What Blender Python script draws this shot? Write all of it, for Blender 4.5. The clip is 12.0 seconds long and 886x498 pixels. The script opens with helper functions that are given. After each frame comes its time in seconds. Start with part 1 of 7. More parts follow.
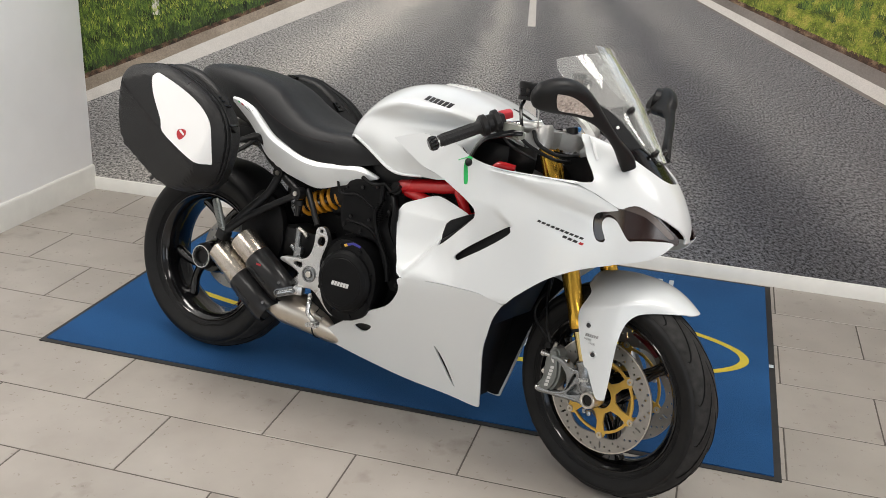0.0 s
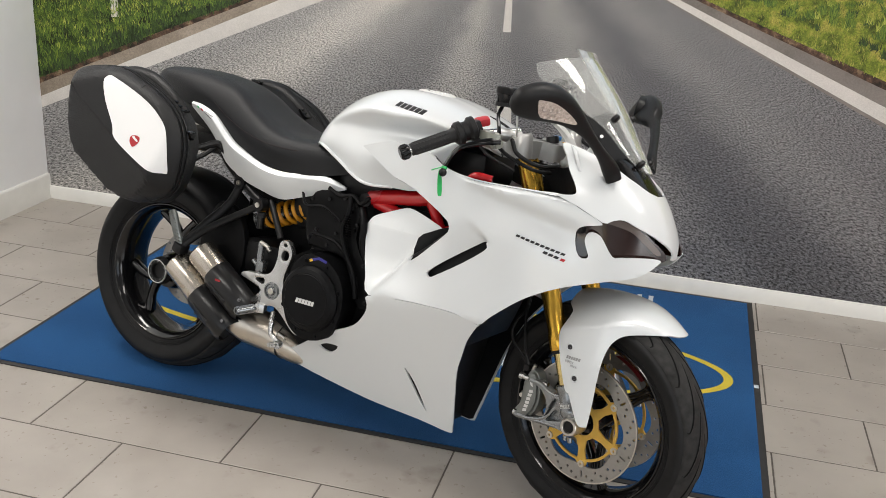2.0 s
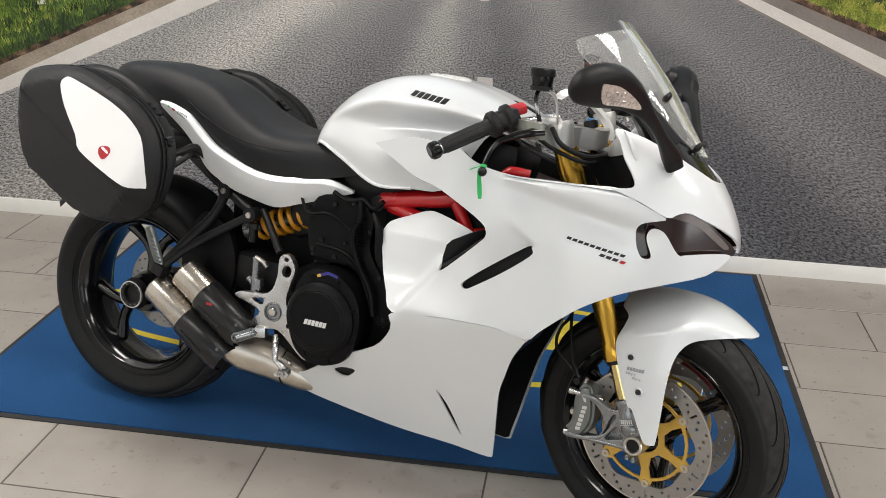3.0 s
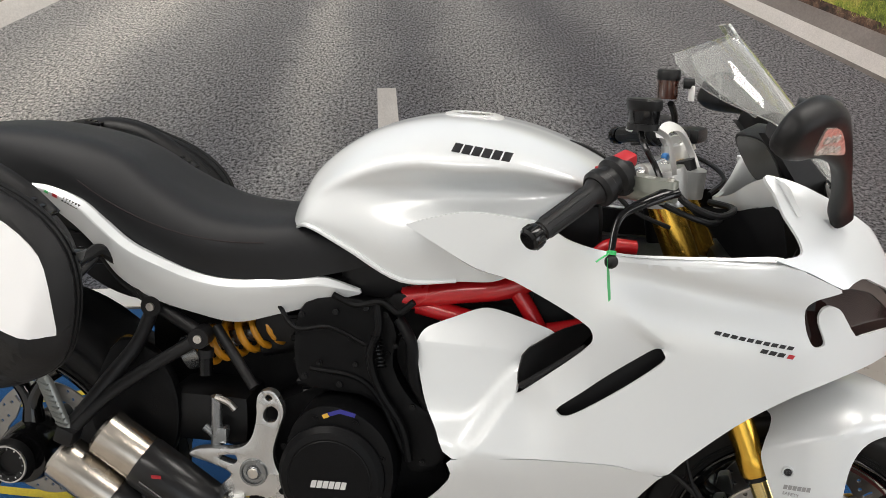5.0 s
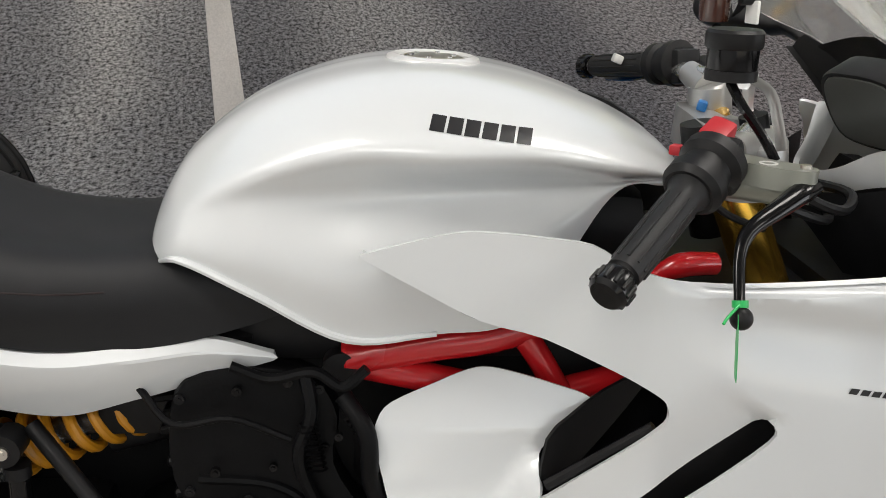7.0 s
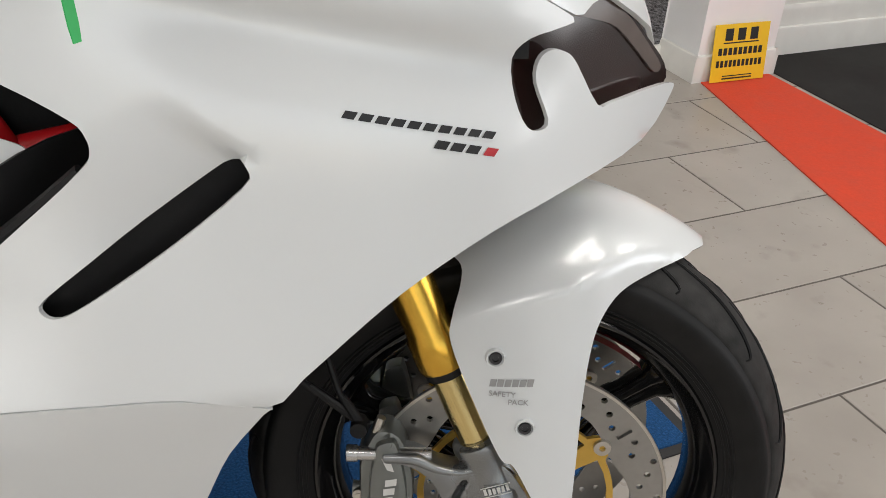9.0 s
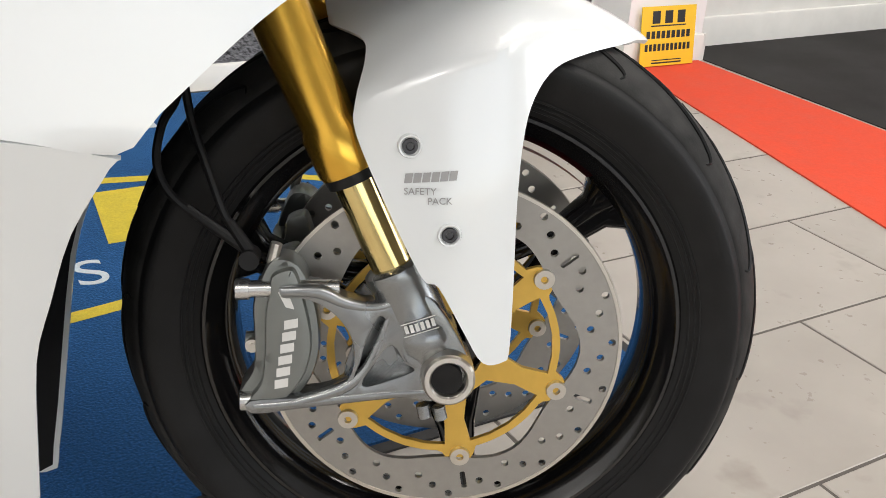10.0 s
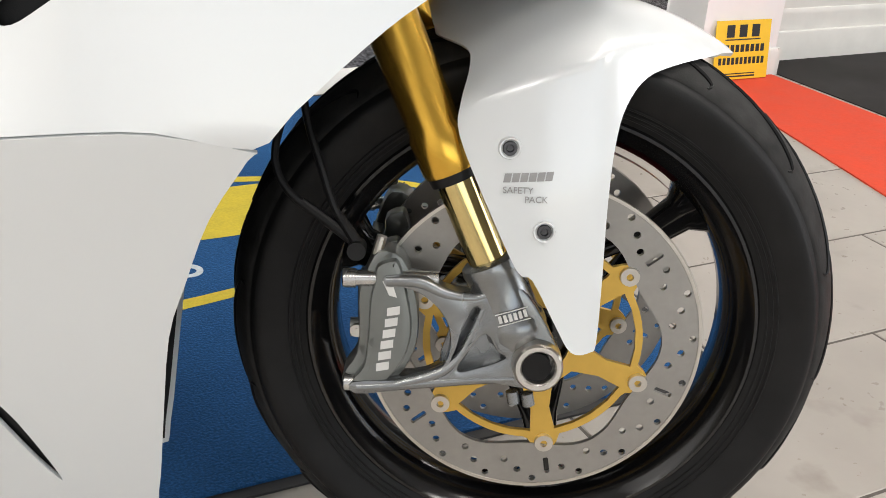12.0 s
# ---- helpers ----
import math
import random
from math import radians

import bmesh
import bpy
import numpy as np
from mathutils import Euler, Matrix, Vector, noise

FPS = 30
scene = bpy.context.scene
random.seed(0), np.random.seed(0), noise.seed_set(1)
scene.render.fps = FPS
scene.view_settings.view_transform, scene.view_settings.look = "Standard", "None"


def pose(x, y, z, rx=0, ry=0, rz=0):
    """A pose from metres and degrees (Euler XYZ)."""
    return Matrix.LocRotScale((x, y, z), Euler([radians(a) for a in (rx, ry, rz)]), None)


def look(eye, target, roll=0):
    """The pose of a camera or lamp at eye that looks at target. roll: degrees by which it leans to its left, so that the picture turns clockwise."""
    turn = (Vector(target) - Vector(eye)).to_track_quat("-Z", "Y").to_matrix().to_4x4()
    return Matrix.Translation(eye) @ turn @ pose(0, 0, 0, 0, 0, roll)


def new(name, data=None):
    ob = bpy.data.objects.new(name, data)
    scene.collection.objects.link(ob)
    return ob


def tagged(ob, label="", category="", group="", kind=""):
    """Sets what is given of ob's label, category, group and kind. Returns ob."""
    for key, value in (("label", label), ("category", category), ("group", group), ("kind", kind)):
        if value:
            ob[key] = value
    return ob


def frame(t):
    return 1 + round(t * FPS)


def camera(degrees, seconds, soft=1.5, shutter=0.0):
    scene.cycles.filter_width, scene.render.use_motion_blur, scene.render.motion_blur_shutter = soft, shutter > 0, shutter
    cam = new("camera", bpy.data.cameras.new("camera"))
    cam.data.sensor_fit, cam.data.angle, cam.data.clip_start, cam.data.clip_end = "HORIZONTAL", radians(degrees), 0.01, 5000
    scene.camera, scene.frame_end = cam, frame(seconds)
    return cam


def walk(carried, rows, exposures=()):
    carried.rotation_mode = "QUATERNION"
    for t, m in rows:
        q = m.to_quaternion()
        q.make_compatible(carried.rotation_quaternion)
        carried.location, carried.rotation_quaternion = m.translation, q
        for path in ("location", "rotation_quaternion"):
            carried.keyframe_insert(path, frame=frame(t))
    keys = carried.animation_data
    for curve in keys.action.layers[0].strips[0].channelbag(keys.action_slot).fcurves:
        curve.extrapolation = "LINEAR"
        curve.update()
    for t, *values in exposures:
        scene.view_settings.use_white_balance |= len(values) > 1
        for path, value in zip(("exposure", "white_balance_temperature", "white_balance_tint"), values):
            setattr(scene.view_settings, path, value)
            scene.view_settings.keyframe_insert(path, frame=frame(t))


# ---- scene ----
cam = camera(48.8, 12.0, 0.7)
PATH = [
    (0, (0.704, -0.25, 1.602), (0.217, 1.548, 0.875), 2.8),
    (0.5, (0.705, -0.251, 1.597), (0.221, 1.549, 0.873), 2.8),
    (1, (0.714, -0.246, 1.592), (0.232, 1.559, 0.877), 3.1),
    (1.5, (0.734, -0.198, 1.577), (0.258, 1.611, 0.868), 3.7),
    (2, (0.658, -0.095, 1.554), (0.226, 1.726, 0.85), 3.6),
    (2.5, (0.483, 0.019, 1.549), (0.158, 1.857, 0.829), 2.7),
    (3, (0.337, 0.159, 1.525), (0.071, 1.989, 0.763), 1.6),
    (3.2, (0.298, 0.257, 1.522), (0.033, 2.077, 0.735), 0.6),
    (4.8, (-0.223, 0.759, 1.476), (-0.037, 2.581, 0.674), 0.6),
    (5, (-0.243, 0.841, 1.475), (-0.019, 2.661, 0.675), 0.4),
    (5.5, (-0.268, 1.051, 1.467), (0.0, 2.869, 0.677), -0.2),
    (6, (-0.307, 1.221, 1.443), (0.059, 3.002, 0.609), -0.4),
    (6.5, (-0.366, 1.414, 1.394), (0.156, 3.106, 0.464), 0.7),
    (7, (-0.327, 1.49, 1.355), (0.277, 3.123, 0.37), 2.4),
    (7.5, (-0.191, 1.482, 1.327), (0.488, 3.054, 0.294), 4.2),
    (7.7, (-0.128, 1.477, 1.307), (0.585, 3.026, 0.261), 4.6),
    (9.3, (0.11, 1.45, 0.98), (0.956, 2.95, -0.037), 5.0),
    (9.5, (0.125, 1.452, 0.915), (1.02, 2.977, -0.019), 4.6),
    (10, (0.13, 1.449, 0.773), (1.068, 2.981, -0.106), 4.0),
    (10.5, (0.125, 1.444, 0.717), (1.018, 3.008, -0.153), 5.0),
    (11, (0.132, 1.442, 0.702), (1.061, 2.977, -0.182), 5.5),
    (11.5, (0.123, 1.435, 0.727), (1.029, 2.999, -0.129), 4.8),
    (12, (0.074, 1.411, 0.785), (0.907, 3.01, -0.082), 3.7),
]
walk(cam, [(t, look(eye, target, roll)) for t, eye, target, roll in PATH], ((0.0, -0.15), (3.2, -0.15), (4.8, -0.2), (6.5, -0.28), (7.0, -0.36), (7.5, -0.41), (8.2, -0.36), (9.5, -0.08), (10.0, 0.26), (11.0, 0.50), (12.0, 0.22)))

# ---- light ----
world = bpy.data.worlds.new("world")
scene.world = world
world.use_nodes = True
wn = world.node_tree.nodes
sky = wn.new("ShaderNodeTexSky")
sky.sky_type, sky.sun_disc = "NISHITA", False
sky.sun_elevation, sky.sun_rotation = radians(40), radians(200)
wn["Background"].inputs["Strength"].default_value = 0.1
world.node_tree.links.new(sky.outputs[0], wn["Background"].inputs["Color"])


def area_lamp(name, eye, target, w, h, power, colour):
    data = bpy.data.lights.new(name, "AREA")
    data.shape, data.size, data.size_y, data.energy, data.color = "RECTANGLE", w, h, power, colour
    ob = new(name, data)
    ob.matrix_world = look(eye, target)
    return ob


# daylight through the shop windows behind and beside the camera, and the showroom's ceiling lights
area_lamp("window_light", (0.2, -3.9, 1.5), (0.2, 3.0, 1.0), 5.0, 2.2, 30, (0.97, 0.98, 1.0))
area_lamp("window_light", (4.5, -1.0, 1.5), (-2.0, -1.0, 1.3), 3.6, 2.0, 85, (0.98, 0.98, 1.0))
for lx, ly, power in ((-1.5, 0.3, 26), (1.1, 0.3, 24), (-1.5, 2.3, 44), (1.1, 2.3, 34), (3.2, 2.2, 26)):
    area_lamp("ceiling_light", (lx, ly, 2.78), (lx, ly + 0.001, 0), 1.2, 0.5, power, (1.0, 0.955, 0.90))

# ---- materials ----


def nodes_of(m):
    m.use_nodes = True
    return m.node_tree.nodes, m.node_tree.links, m.node_tree.nodes["Principled BSDF"]


def material(name, base, rough=0.5, metal=0.0, coat=0.0, vary=0.08, grain=40.0, bump=0.0, bump_scale=300.0, rough_vary=0.1, dirt=0.0, sheen=0.0, spec=0.5):
    """A surface with colour variation at two scales, uneven gloss and fine relief; sizes in metres."""
    m = bpy.data.materials.new(name)
    n, l, b = nodes_of(m)
    tc = n.new("ShaderNodeTexCoord")
    big, fine = n.new("ShaderNodeTexNoise"), n.new("ShaderNodeTexNoise")
    big.inputs["Scale"].default_value, big.inputs["Detail"].default_value = grain * 0.12, 4
    fine.inputs["Scale"].default_value, fine.inputs["Detail"].default_value = grain, 6
    for t in (big, fine):
        l.new(tc.outputs["Object"], t.inputs["Vector"])
    mix = n.new("ShaderNodeMath")
    mix.operation = "MULTIPLY_ADD"
    mix.inputs[1].default_value = 0.5
    l.new(fine.outputs["Fac"], mix.inputs[0])
    half = n.new("ShaderNodeMath")
    half.operation = "MULTIPLY"
    half.inputs[1].default_value = 0.5
    l.new(big.outputs["Fac"], half.inputs[0])
    l.new(half.outputs[0], mix.inputs[2])
    ramp = n.new("ShaderNodeValToRGB")
    lo = [max(0, c * (1 - vary - dirt)) for c in base]
    hi = [min(1, c * (1 + vary)) for c in base]
    ramp.color_ramp.elements[0].position, ramp.color_ramp.elements[1].position = 0.32, 0.66
    ramp.color_ramp.elements[0].color, ramp.color_ramp.elements[1].color = (*lo, 1), (*hi, 1)
    l.new(mix.outputs[0], ramp.inputs["Fac"])
    l.new(ramp.outputs["Color"], b.inputs["Base Color"])
    rr = n.new("ShaderNodeMapRange")
    rr.inputs["From Min"].default_value, rr.inputs["From Max"].default_value = 0.3, 0.7
    rr.inputs["To Min"].default_value, rr.inputs["To Max"].default_value = max(0.02, rough * (1 - rough_vary)), min(1, rough * (1 + rough_vary))
    l.new(big.outputs["Fac"], rr.inputs["Value"])
    l.new(rr.outputs["Result"], b.inputs["Roughness"])
    b.inputs["Metallic"].default_value = metal
    b.inputs["Specular IOR Level"].default_value = spec
    b.inputs["Coat Weight"].default_value, b.inputs["Coat Roughness"].default_value = coat, 0.13
    if sheen:
        b.inputs["Sheen Weight"].default_value = sheen
    if bump:
        bt = n.new("ShaderNodeTexNoise")
        bt.inputs["Scale"].default_value, bt.inputs["Detail"].default_value = bump_scale, 3
        l.new(tc.outputs["Object"], bt.inputs["Vector"])
        bp = n.new("ShaderNodeBump")
        bp.inputs["Strength"].default_value, bp.inputs["Distance"].default_value = bump, 0.001
        l.new(bt.outputs["Fac"], bp.inputs["Height"])
        l.new(bp.outputs["Normal"], b.inputs["Normal"])
    return m


WHITE_PAINT = material("pearl_white_paint", (0.718, 0.743, 0.751), 0.36, 0.12, 1.0, 0.004, 12, 0.0, rough_vary=0.08)
WHITE_PANEL = material("white_lid_paint", (0.82, 0.82, 0.82), 0.35, 0.0, 0.2, 0.006, 8)
SILVER_PAINT = material("silver_white_paint", (0.70, 0.70, 0.69), 0.3, 0.15, 0.5, 0.006, 10)
BLACK_PLASTIC = material("black_plastic", (0.0068, 0.0068, 0.0073), 0.44, 0, 0, 0.25, 60, 0.12, 900, spec=0.28)
BLACK_SHINY = material("black_gloss", (0.004, 0.004, 0.0044), 0.14, 0, 0.0, 0.1, 30, spec=0.3)
RIM_BLACK = material("black_rim_paint", (0.004, 0.004, 0.0045), 0.13, 0, 0.2, 0.15, 25, spec=0.5)
RUBBER = material("tyre_rubber", (0.0095, 0.0095, 0.0098), 0.55, 0, 0, 0.3, 30, 0.15, 600, dirt=0.1, spec=0.22)
TREAD_RUBBER = material("tread_rubber", (0.026, 0.0255, 0.0248), 0.7, 0, 0, 0.45, 45, 0.25, 500, dirt=0.3, spec=0.2)
GRIP_RUBBER = material("grip_rubber", (0.011, 0.011, 0.0115), 0.5, 0, 0, 0.2, 80, 0.2, 1500, spec=0.35)
SEAT_VINYL = material("seat_vinyl", (0.0115, 0.012, 0.0135), 0.5, 0, 0, 0.15, 25, 0.35, 1600, spec=0.32)
CASE_SHELL = material("pannier_shell", (0.009, 0.009, 0.0095), 0.5, 0, 0, 0.15, 40, 0.4, 1400, spec=0.3)
ENGINE_BLACK = material("engine_black", (0.0038, 0.0039, 0.0044), 0.46, 0, 0, 0.3, 35, 0.2, 300, spec=0.14)
CARBON_SHIELD = material("heat_shield_black", (0.010, 0.010, 0.0105), 0.32, 0, 0.1, 0.2, 50, spec=0.35)
GOLD = material("gold_anodised", (0.80, 0.47, 0.07), 0.24, 0.95, 0, 0.06, 60)
GOLD_BRIGHT = material("gold_stanchion", (0.78, 0.62, 0.28), 0.12, 1.0, 0, 0.04, 60)
CARRIER_GOLD = material("gold_disc_carrier", (0.70, 0.45, 0.10), 0.36, 0.75, 0, 0.06, 80)
CAST_SILVER = material("cast_silver_alloy", (0.42, 0.42, 0.41), 0.38, 0.75, 0.1, 0.06, 50)
CYLINDER_GREY = material("grey_green_anodised", (0.26, 0.27, 0.235), 0.38, 0.5, 0.1, 0.06, 70)
SCREEN_GREY = material("display_screen", (0.055, 0.057, 0.054), 0.3, 0, 0.2, 0.1, 20)
CAST_GREY = material("cast_grey_alloy", (0.27, 0.28, 0.285), 0.27, 0.85, 0.1, 0.10, 70, 0.08, 900)
CALIPER_GREY = material("grey_caliper_paint", (0.185, 0.195, 0.185), 0.34, 0.55, 0.15, 0.06, 70, 0.06, 900)
CAST_DARK = material("dark_bolt_steel", (0.07, 0.07, 0.075), 0.35, 0.8, 0, 0.1, 80)
ALLOY = material("satin_alloy", (0.60, 0.60, 0.59), 0.27, 0.95, 0, 0.06, 90)
STEEL = material("brushed_steel", (0.62, 0.59, 0.54), 0.30, 1.0, 0, 0.08, 60)
EXHAUST_STEEL = material("exhaust_steel", (0.60, 0.55, 0.48), 0.30, 1.0, 0, 0.1, 30, rough_vary=0.25)
DISC_STEEL = material("brake_disc_steel", (0.35, 0.34, 0.32), 0.36, 0.8, 0, 0.06, 120)
RED_PAINT = material("red_frame_paint", (0.52, 0.012, 0.016), 0.25, 0, 0.5, 0.06, 40)
RED_PLASTIC = material("red_switch", (0.42, 0.018, 0.026), 0.4)
RED_TAPE = material("red_rim_tape", (0.22, 0.010, 0.013), 0.4)
YELLOW_SPRING = material("yellow_spring", (0.62, 0.27, 0.015), 0.35, 0, 0.2)
GREEN_TAG = material("green_tag", (0.02, 0.42, 0.10), 0.4)
INK = material("black_ink", (0.012, 0.012, 0.013), 0.4, vary=0.02)
GREY_INK = material("grey_ink", (0.32, 0.32, 0.32), 0.4, vary=0.03)
PALE_INK = material("pale_ink", (0.62, 0.62, 0.60), 0.4, vary=0.03)
BLUE_INK = material("blue_ink", (0.03, 0.03, 0.25), 0.3, vary=0.05)
CLIP_BLUE = material("blue_clip", (0.015, 0.13, 0.36), 0.35)
YELLOW_INK = material("yellow_ink", (0.75, 0.45, 0.05), 0.3, vary=0.05)
AMBER = material("amber_reservoir", (0.045, 0.016, 0.010), 0.15, 0, 0.4)
MIRROR_GLASS = material("mirror_glass", (0.85, 0.86, 0.86), 0.02, 1.0, 0, 0.0, 10)
CLEAR_LENS = material("indicator_lens", (0.62, 0.54, 0.49), 0.2, 0.35, 0.6, 0.5, 140, 1.0, 140)
LAMP_STRIP = material("smoked_light_strip", (0.11, 0.085, 0.075), 0.18, 0, 0.6, 0.2, 30)
LAMP_DARK = material("smoked_lamp", (0.030, 0.012, 0.010), 0.10, 0, 0.8, 0.6, 14)
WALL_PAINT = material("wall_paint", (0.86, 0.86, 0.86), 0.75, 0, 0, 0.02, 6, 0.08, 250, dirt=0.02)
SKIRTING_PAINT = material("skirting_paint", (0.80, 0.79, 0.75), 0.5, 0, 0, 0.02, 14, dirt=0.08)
# ceiling and walls out of view: greyed to cut the bounce light
DIM_CEILING = material("dimmed_ceiling", (0.42, 0.42, 0.42), 0.9)
DIM_WALL = material("dimmed_wall", (0.55, 0.55, 0.55), 0.8)
GROUT = material("tile_grout", (0.105, 0.092, 0.080), 0.9, 0, 0, 0.2, 60)
MAT_EDGE = material("mat_rubber_edge", (0.025, 0.024, 0.024), 0.7, 0, 0, 0.2, 40, 0.2, 400)
RED_CARPET = material("red_carpet", (0.66, 0.062, 0.024), 0.9, 0, 0, 0.08, 120, 0.5, 500)
DARK_CARPET = material("dark_floor", (0.0115, 0.0102, 0.0095), 0.6, 0, 0, 0.3, 30, 0.3, 400, spec=0.2)
SIGN_YELLOW = material("sign_yellow", (0.85, 0.55, 0.015), 0.35, 0, 0.2, 0.03, 40)


def glass_material():
    m = bpy.data.materials.new("windscreen_acrylic")
    n, l, b = nodes_of(m)
    b.inputs["Base Color"].default_value = (0.93, 0.94, 0.92, 1)
    b.inputs["Roughness"].default_value = 0.02
    b.inputs["IOR"].default_value = 1.49
    # short of full transmission: a little white haze added so the pane shows
    b.inputs["Transmission Weight"].default_value = 0.93
    return m


GLASS = glass_material()


def tile_material():
    m = bpy.data.materials.new("porcelain_tile")
    n, l, b = nodes_of(m)
    tc, info = n.new("ShaderNodeTexCoord"), n.new("ShaderNodeObjectInfo")
    a, c = n.new("ShaderNodeTexNoise"), n.new("ShaderNodeTexNoise")
    a.noise_dimensions = c.noise_dimensions = "4D"
    a.inputs["Scale"].default_value, a.inputs["Detail"].default_value = 5, 6
    c.inputs["Scale"].default_value, c.inputs["Detail"].default_value = 60, 5
    w = n.new("ShaderNodeMath")
    w.operation = "MULTIPLY"
    w.inputs[1].default_value = 37.0
    l.new(info.outputs["Random"], w.inputs[0])
    for t in (a, c):
        l.new(tc.outputs["Object"], t.inputs["Vector"])
        l.new(w.outputs[0], t.inputs["W"])
    ramp = n.new("ShaderNodeValToRGB")
    ramp.color_ramp.elements[0].position, ramp.color_ramp.elements[0].color = 0.25, (0.325, 0.294, 0.260, 1)
    ramp.color_ramp.elements[1].position, ramp.color_ramp.elements[1].color = 0.7, (0.405, 0.371, 0.332, 1)
    l.new(a.outputs["Fac"], ramp.inputs["Fac"])
    # scuffs: sparse darker smears
    sc = n.new("ShaderNodeValToRGB")
    sc.color_ramp.elements[0].position, sc.color_ramp.elements[0].color = 0.60, (1, 1, 1, 1)
    sc.color_ramp.elements[1].position, sc.color_ramp.elements[1].color = 0.76, (0.66, 0.63, 0.60, 1)
    s = n.new("ShaderNodeTexNoise")
    s.noise_dimensions = "4D"
    s.inputs["Scale"].default_value, s.inputs["Detail"].default_value = 9, 8
    l.new(tc.outputs["Object"], s.inputs["Vector"])
    l.new(w.outputs[0], s.inputs["W"])
    l.new(s.outputs["Fac"], sc.inputs["Fac"])
    mx = n.new("ShaderNodeMix")
    mx.data_type, mx.blend_type = "RGBA", "MULTIPLY"
    mx.inputs["Factor"].default_value = 1.0
    l.new(ramp.outputs["Color"], mx.inputs["A"])
    l.new(sc.outputs["Color"], mx.inputs["B"])
    l.new(mx.outputs["Result"], b.inputs["Base Color"])
    rr = n.new("ShaderNodeMapRange")
    rr.inputs["To Min"].default_value, rr.inputs["To Max"].default_value = 0.20, 0.42
    l.new(c.outputs["Fac"], rr.inputs["Value"])
    l.new(rr.outputs["Result"], b.inputs["Roughness"])
    return m


def pile_material():
    m = bpy.data.materials.new("blue_mat_pile")
    n, l, b = nodes_of(m)
    tc = n.new("ShaderNodeTexCoord")
    a, c = n.new("ShaderNodeTexNoise"), n.new("ShaderNodeTexNoise")
    a.inputs["Scale"].default_value, a.inputs["Detail"].default_value = 2.5, 6
    c.inputs["Scale"].default_value, c.inputs["Detail"].default_value = 260, 3
    for t in (a, c):
        l.new(tc.outputs["Object"], t.inputs["Vector"])
    ramp, fine = n.new("ShaderNodeValToRGB"), n.new("ShaderNodeValToRGB")
    ramp.color_ramp.elements[0].position, ramp.color_ramp.elements[0].color = 0.3, (0.0075, 0.045, 0.135, 1)
    ramp.color_ramp.elements[1].position, ramp.color_ramp.elements[1].color = 0.7, (0.016, 0.084, 0.228, 1)
    fine.color_ramp.elements[0].position, fine.color_ramp.elements[0].color = 0.3, (0.55, 0.55, 0.55, 1)
    fine.color_ramp.elements[1].position, fine.color_ramp.elements[1].color = 0.7, (1.3, 1.3, 1.3, 1)
    l.new(a.outputs["Fac"], ramp.inputs["Fac"])
    l.new(c.outputs["Fac"], fine.inputs["Fac"])
    mx = n.new("ShaderNodeMix")
    mx.data_type, mx.blend_type = "RGBA", "MULTIPLY"
    mx.inputs["Factor"].default_value = 1.0
    l.new(ramp.outputs["Color"], mx.inputs["A"])
    l.new(fine.outputs["Color"], mx.inputs["B"])
    l.new(mx.outputs["Result"], b.inputs["Base Color"])
    b.inputs["Roughness"].default_value = 0.95
    b.inputs["Sheen Weight"].default_value = 0.55
    b.inputs["Sheen Roughness"].default_value = 0.45
    b.inputs["Sheen Tint"].default_value = (0.12, 0.34, 0.75, 1)
    b.inputs["Specular IOR Level"].default_value = 0.2
    bp = n.new("ShaderNodeBump")
    bp.inputs["Strength"].default_value, bp.inputs["Distance"].default_value = 0.8, 0.003
    l.new(c.outputs["Fac"], bp.inputs["Height"])
    l.new(bp.outputs["Normal"], b.inputs["Normal"])
    return m


def ramp_of(n, stops):
    r = n.new("ShaderNodeValToRGB")
    e = r.color_ramp.elements
    e[0].position, e[0].color = stops[0][0], (*stops[0][1], 1)
    e[1].position, e[1].color = stops[-1][0], (*stops[-1][1], 1)
    for p, col in stops[1:-1]:
        e.new(p).color = (*col, 1)
    return r


def printed_material(name, stops, scale, fine_scale, fine_gain, squash=1.0):
    """Printed wallpaper picture: a colour ramp over noise, and fine speckle."""
    m = bpy.data.materials.new(name)
    n, l, b = nodes_of(m)
    tc, mp = n.new("ShaderNodeTexCoord"), n.new("ShaderNodeMapping")
    mp.inputs["Scale"].default_value = (1, 1, squash)
    l.new(tc.outputs["Object"], mp.inputs["Vector"])
    a, c = n.new("ShaderNodeTexNoise"), n.new("ShaderNodeTexNoise")
    a.inputs["Scale"].default_value, a.inputs["Detail"].default_value = scale, 8
    c.inputs["Scale"].default_value, c.inputs["Detail"].default_value = fine_scale, 4
    c.inputs["Roughness"].default_value = 0.8
    l.new(mp.outputs["Vector"], a.inputs["Vector"])
    l.new(mp.outputs["Vector"], c.inputs["Vector"])
    ramp = ramp_of(n, stops)
    l.new(a.outputs["Fac"], ramp.inputs["Fac"])
    fr = n.new("ShaderNodeMapRange")
    fr.inputs["From Min"].default_value, fr.inputs["From Max"].default_value = 0.36, 0.64
    fr.inputs["To Min"].default_value, fr.inputs["To Max"].default_value = 1 - fine_gain, 1 + fine_gain
    l.new(c.outputs["Fac"], fr.inputs["Value"])
    mx = n.new("ShaderNodeMix")
    mx.data_type, mx.blend_type = "RGBA", "MULTIPLY"
    mx.inputs["Factor"].default_value = 1.0
    l.new(ramp.outputs["Color"], mx.inputs["A"])
    l.new(fr.outputs["Result"], mx.inputs["B"])
    l.new(mx.outputs["Result"], b.inputs["Base Color"])
    b.inputs["Roughness"].default_value = 0.5
    b.inputs["Specular IOR Level"].default_value = 0.35
    return m


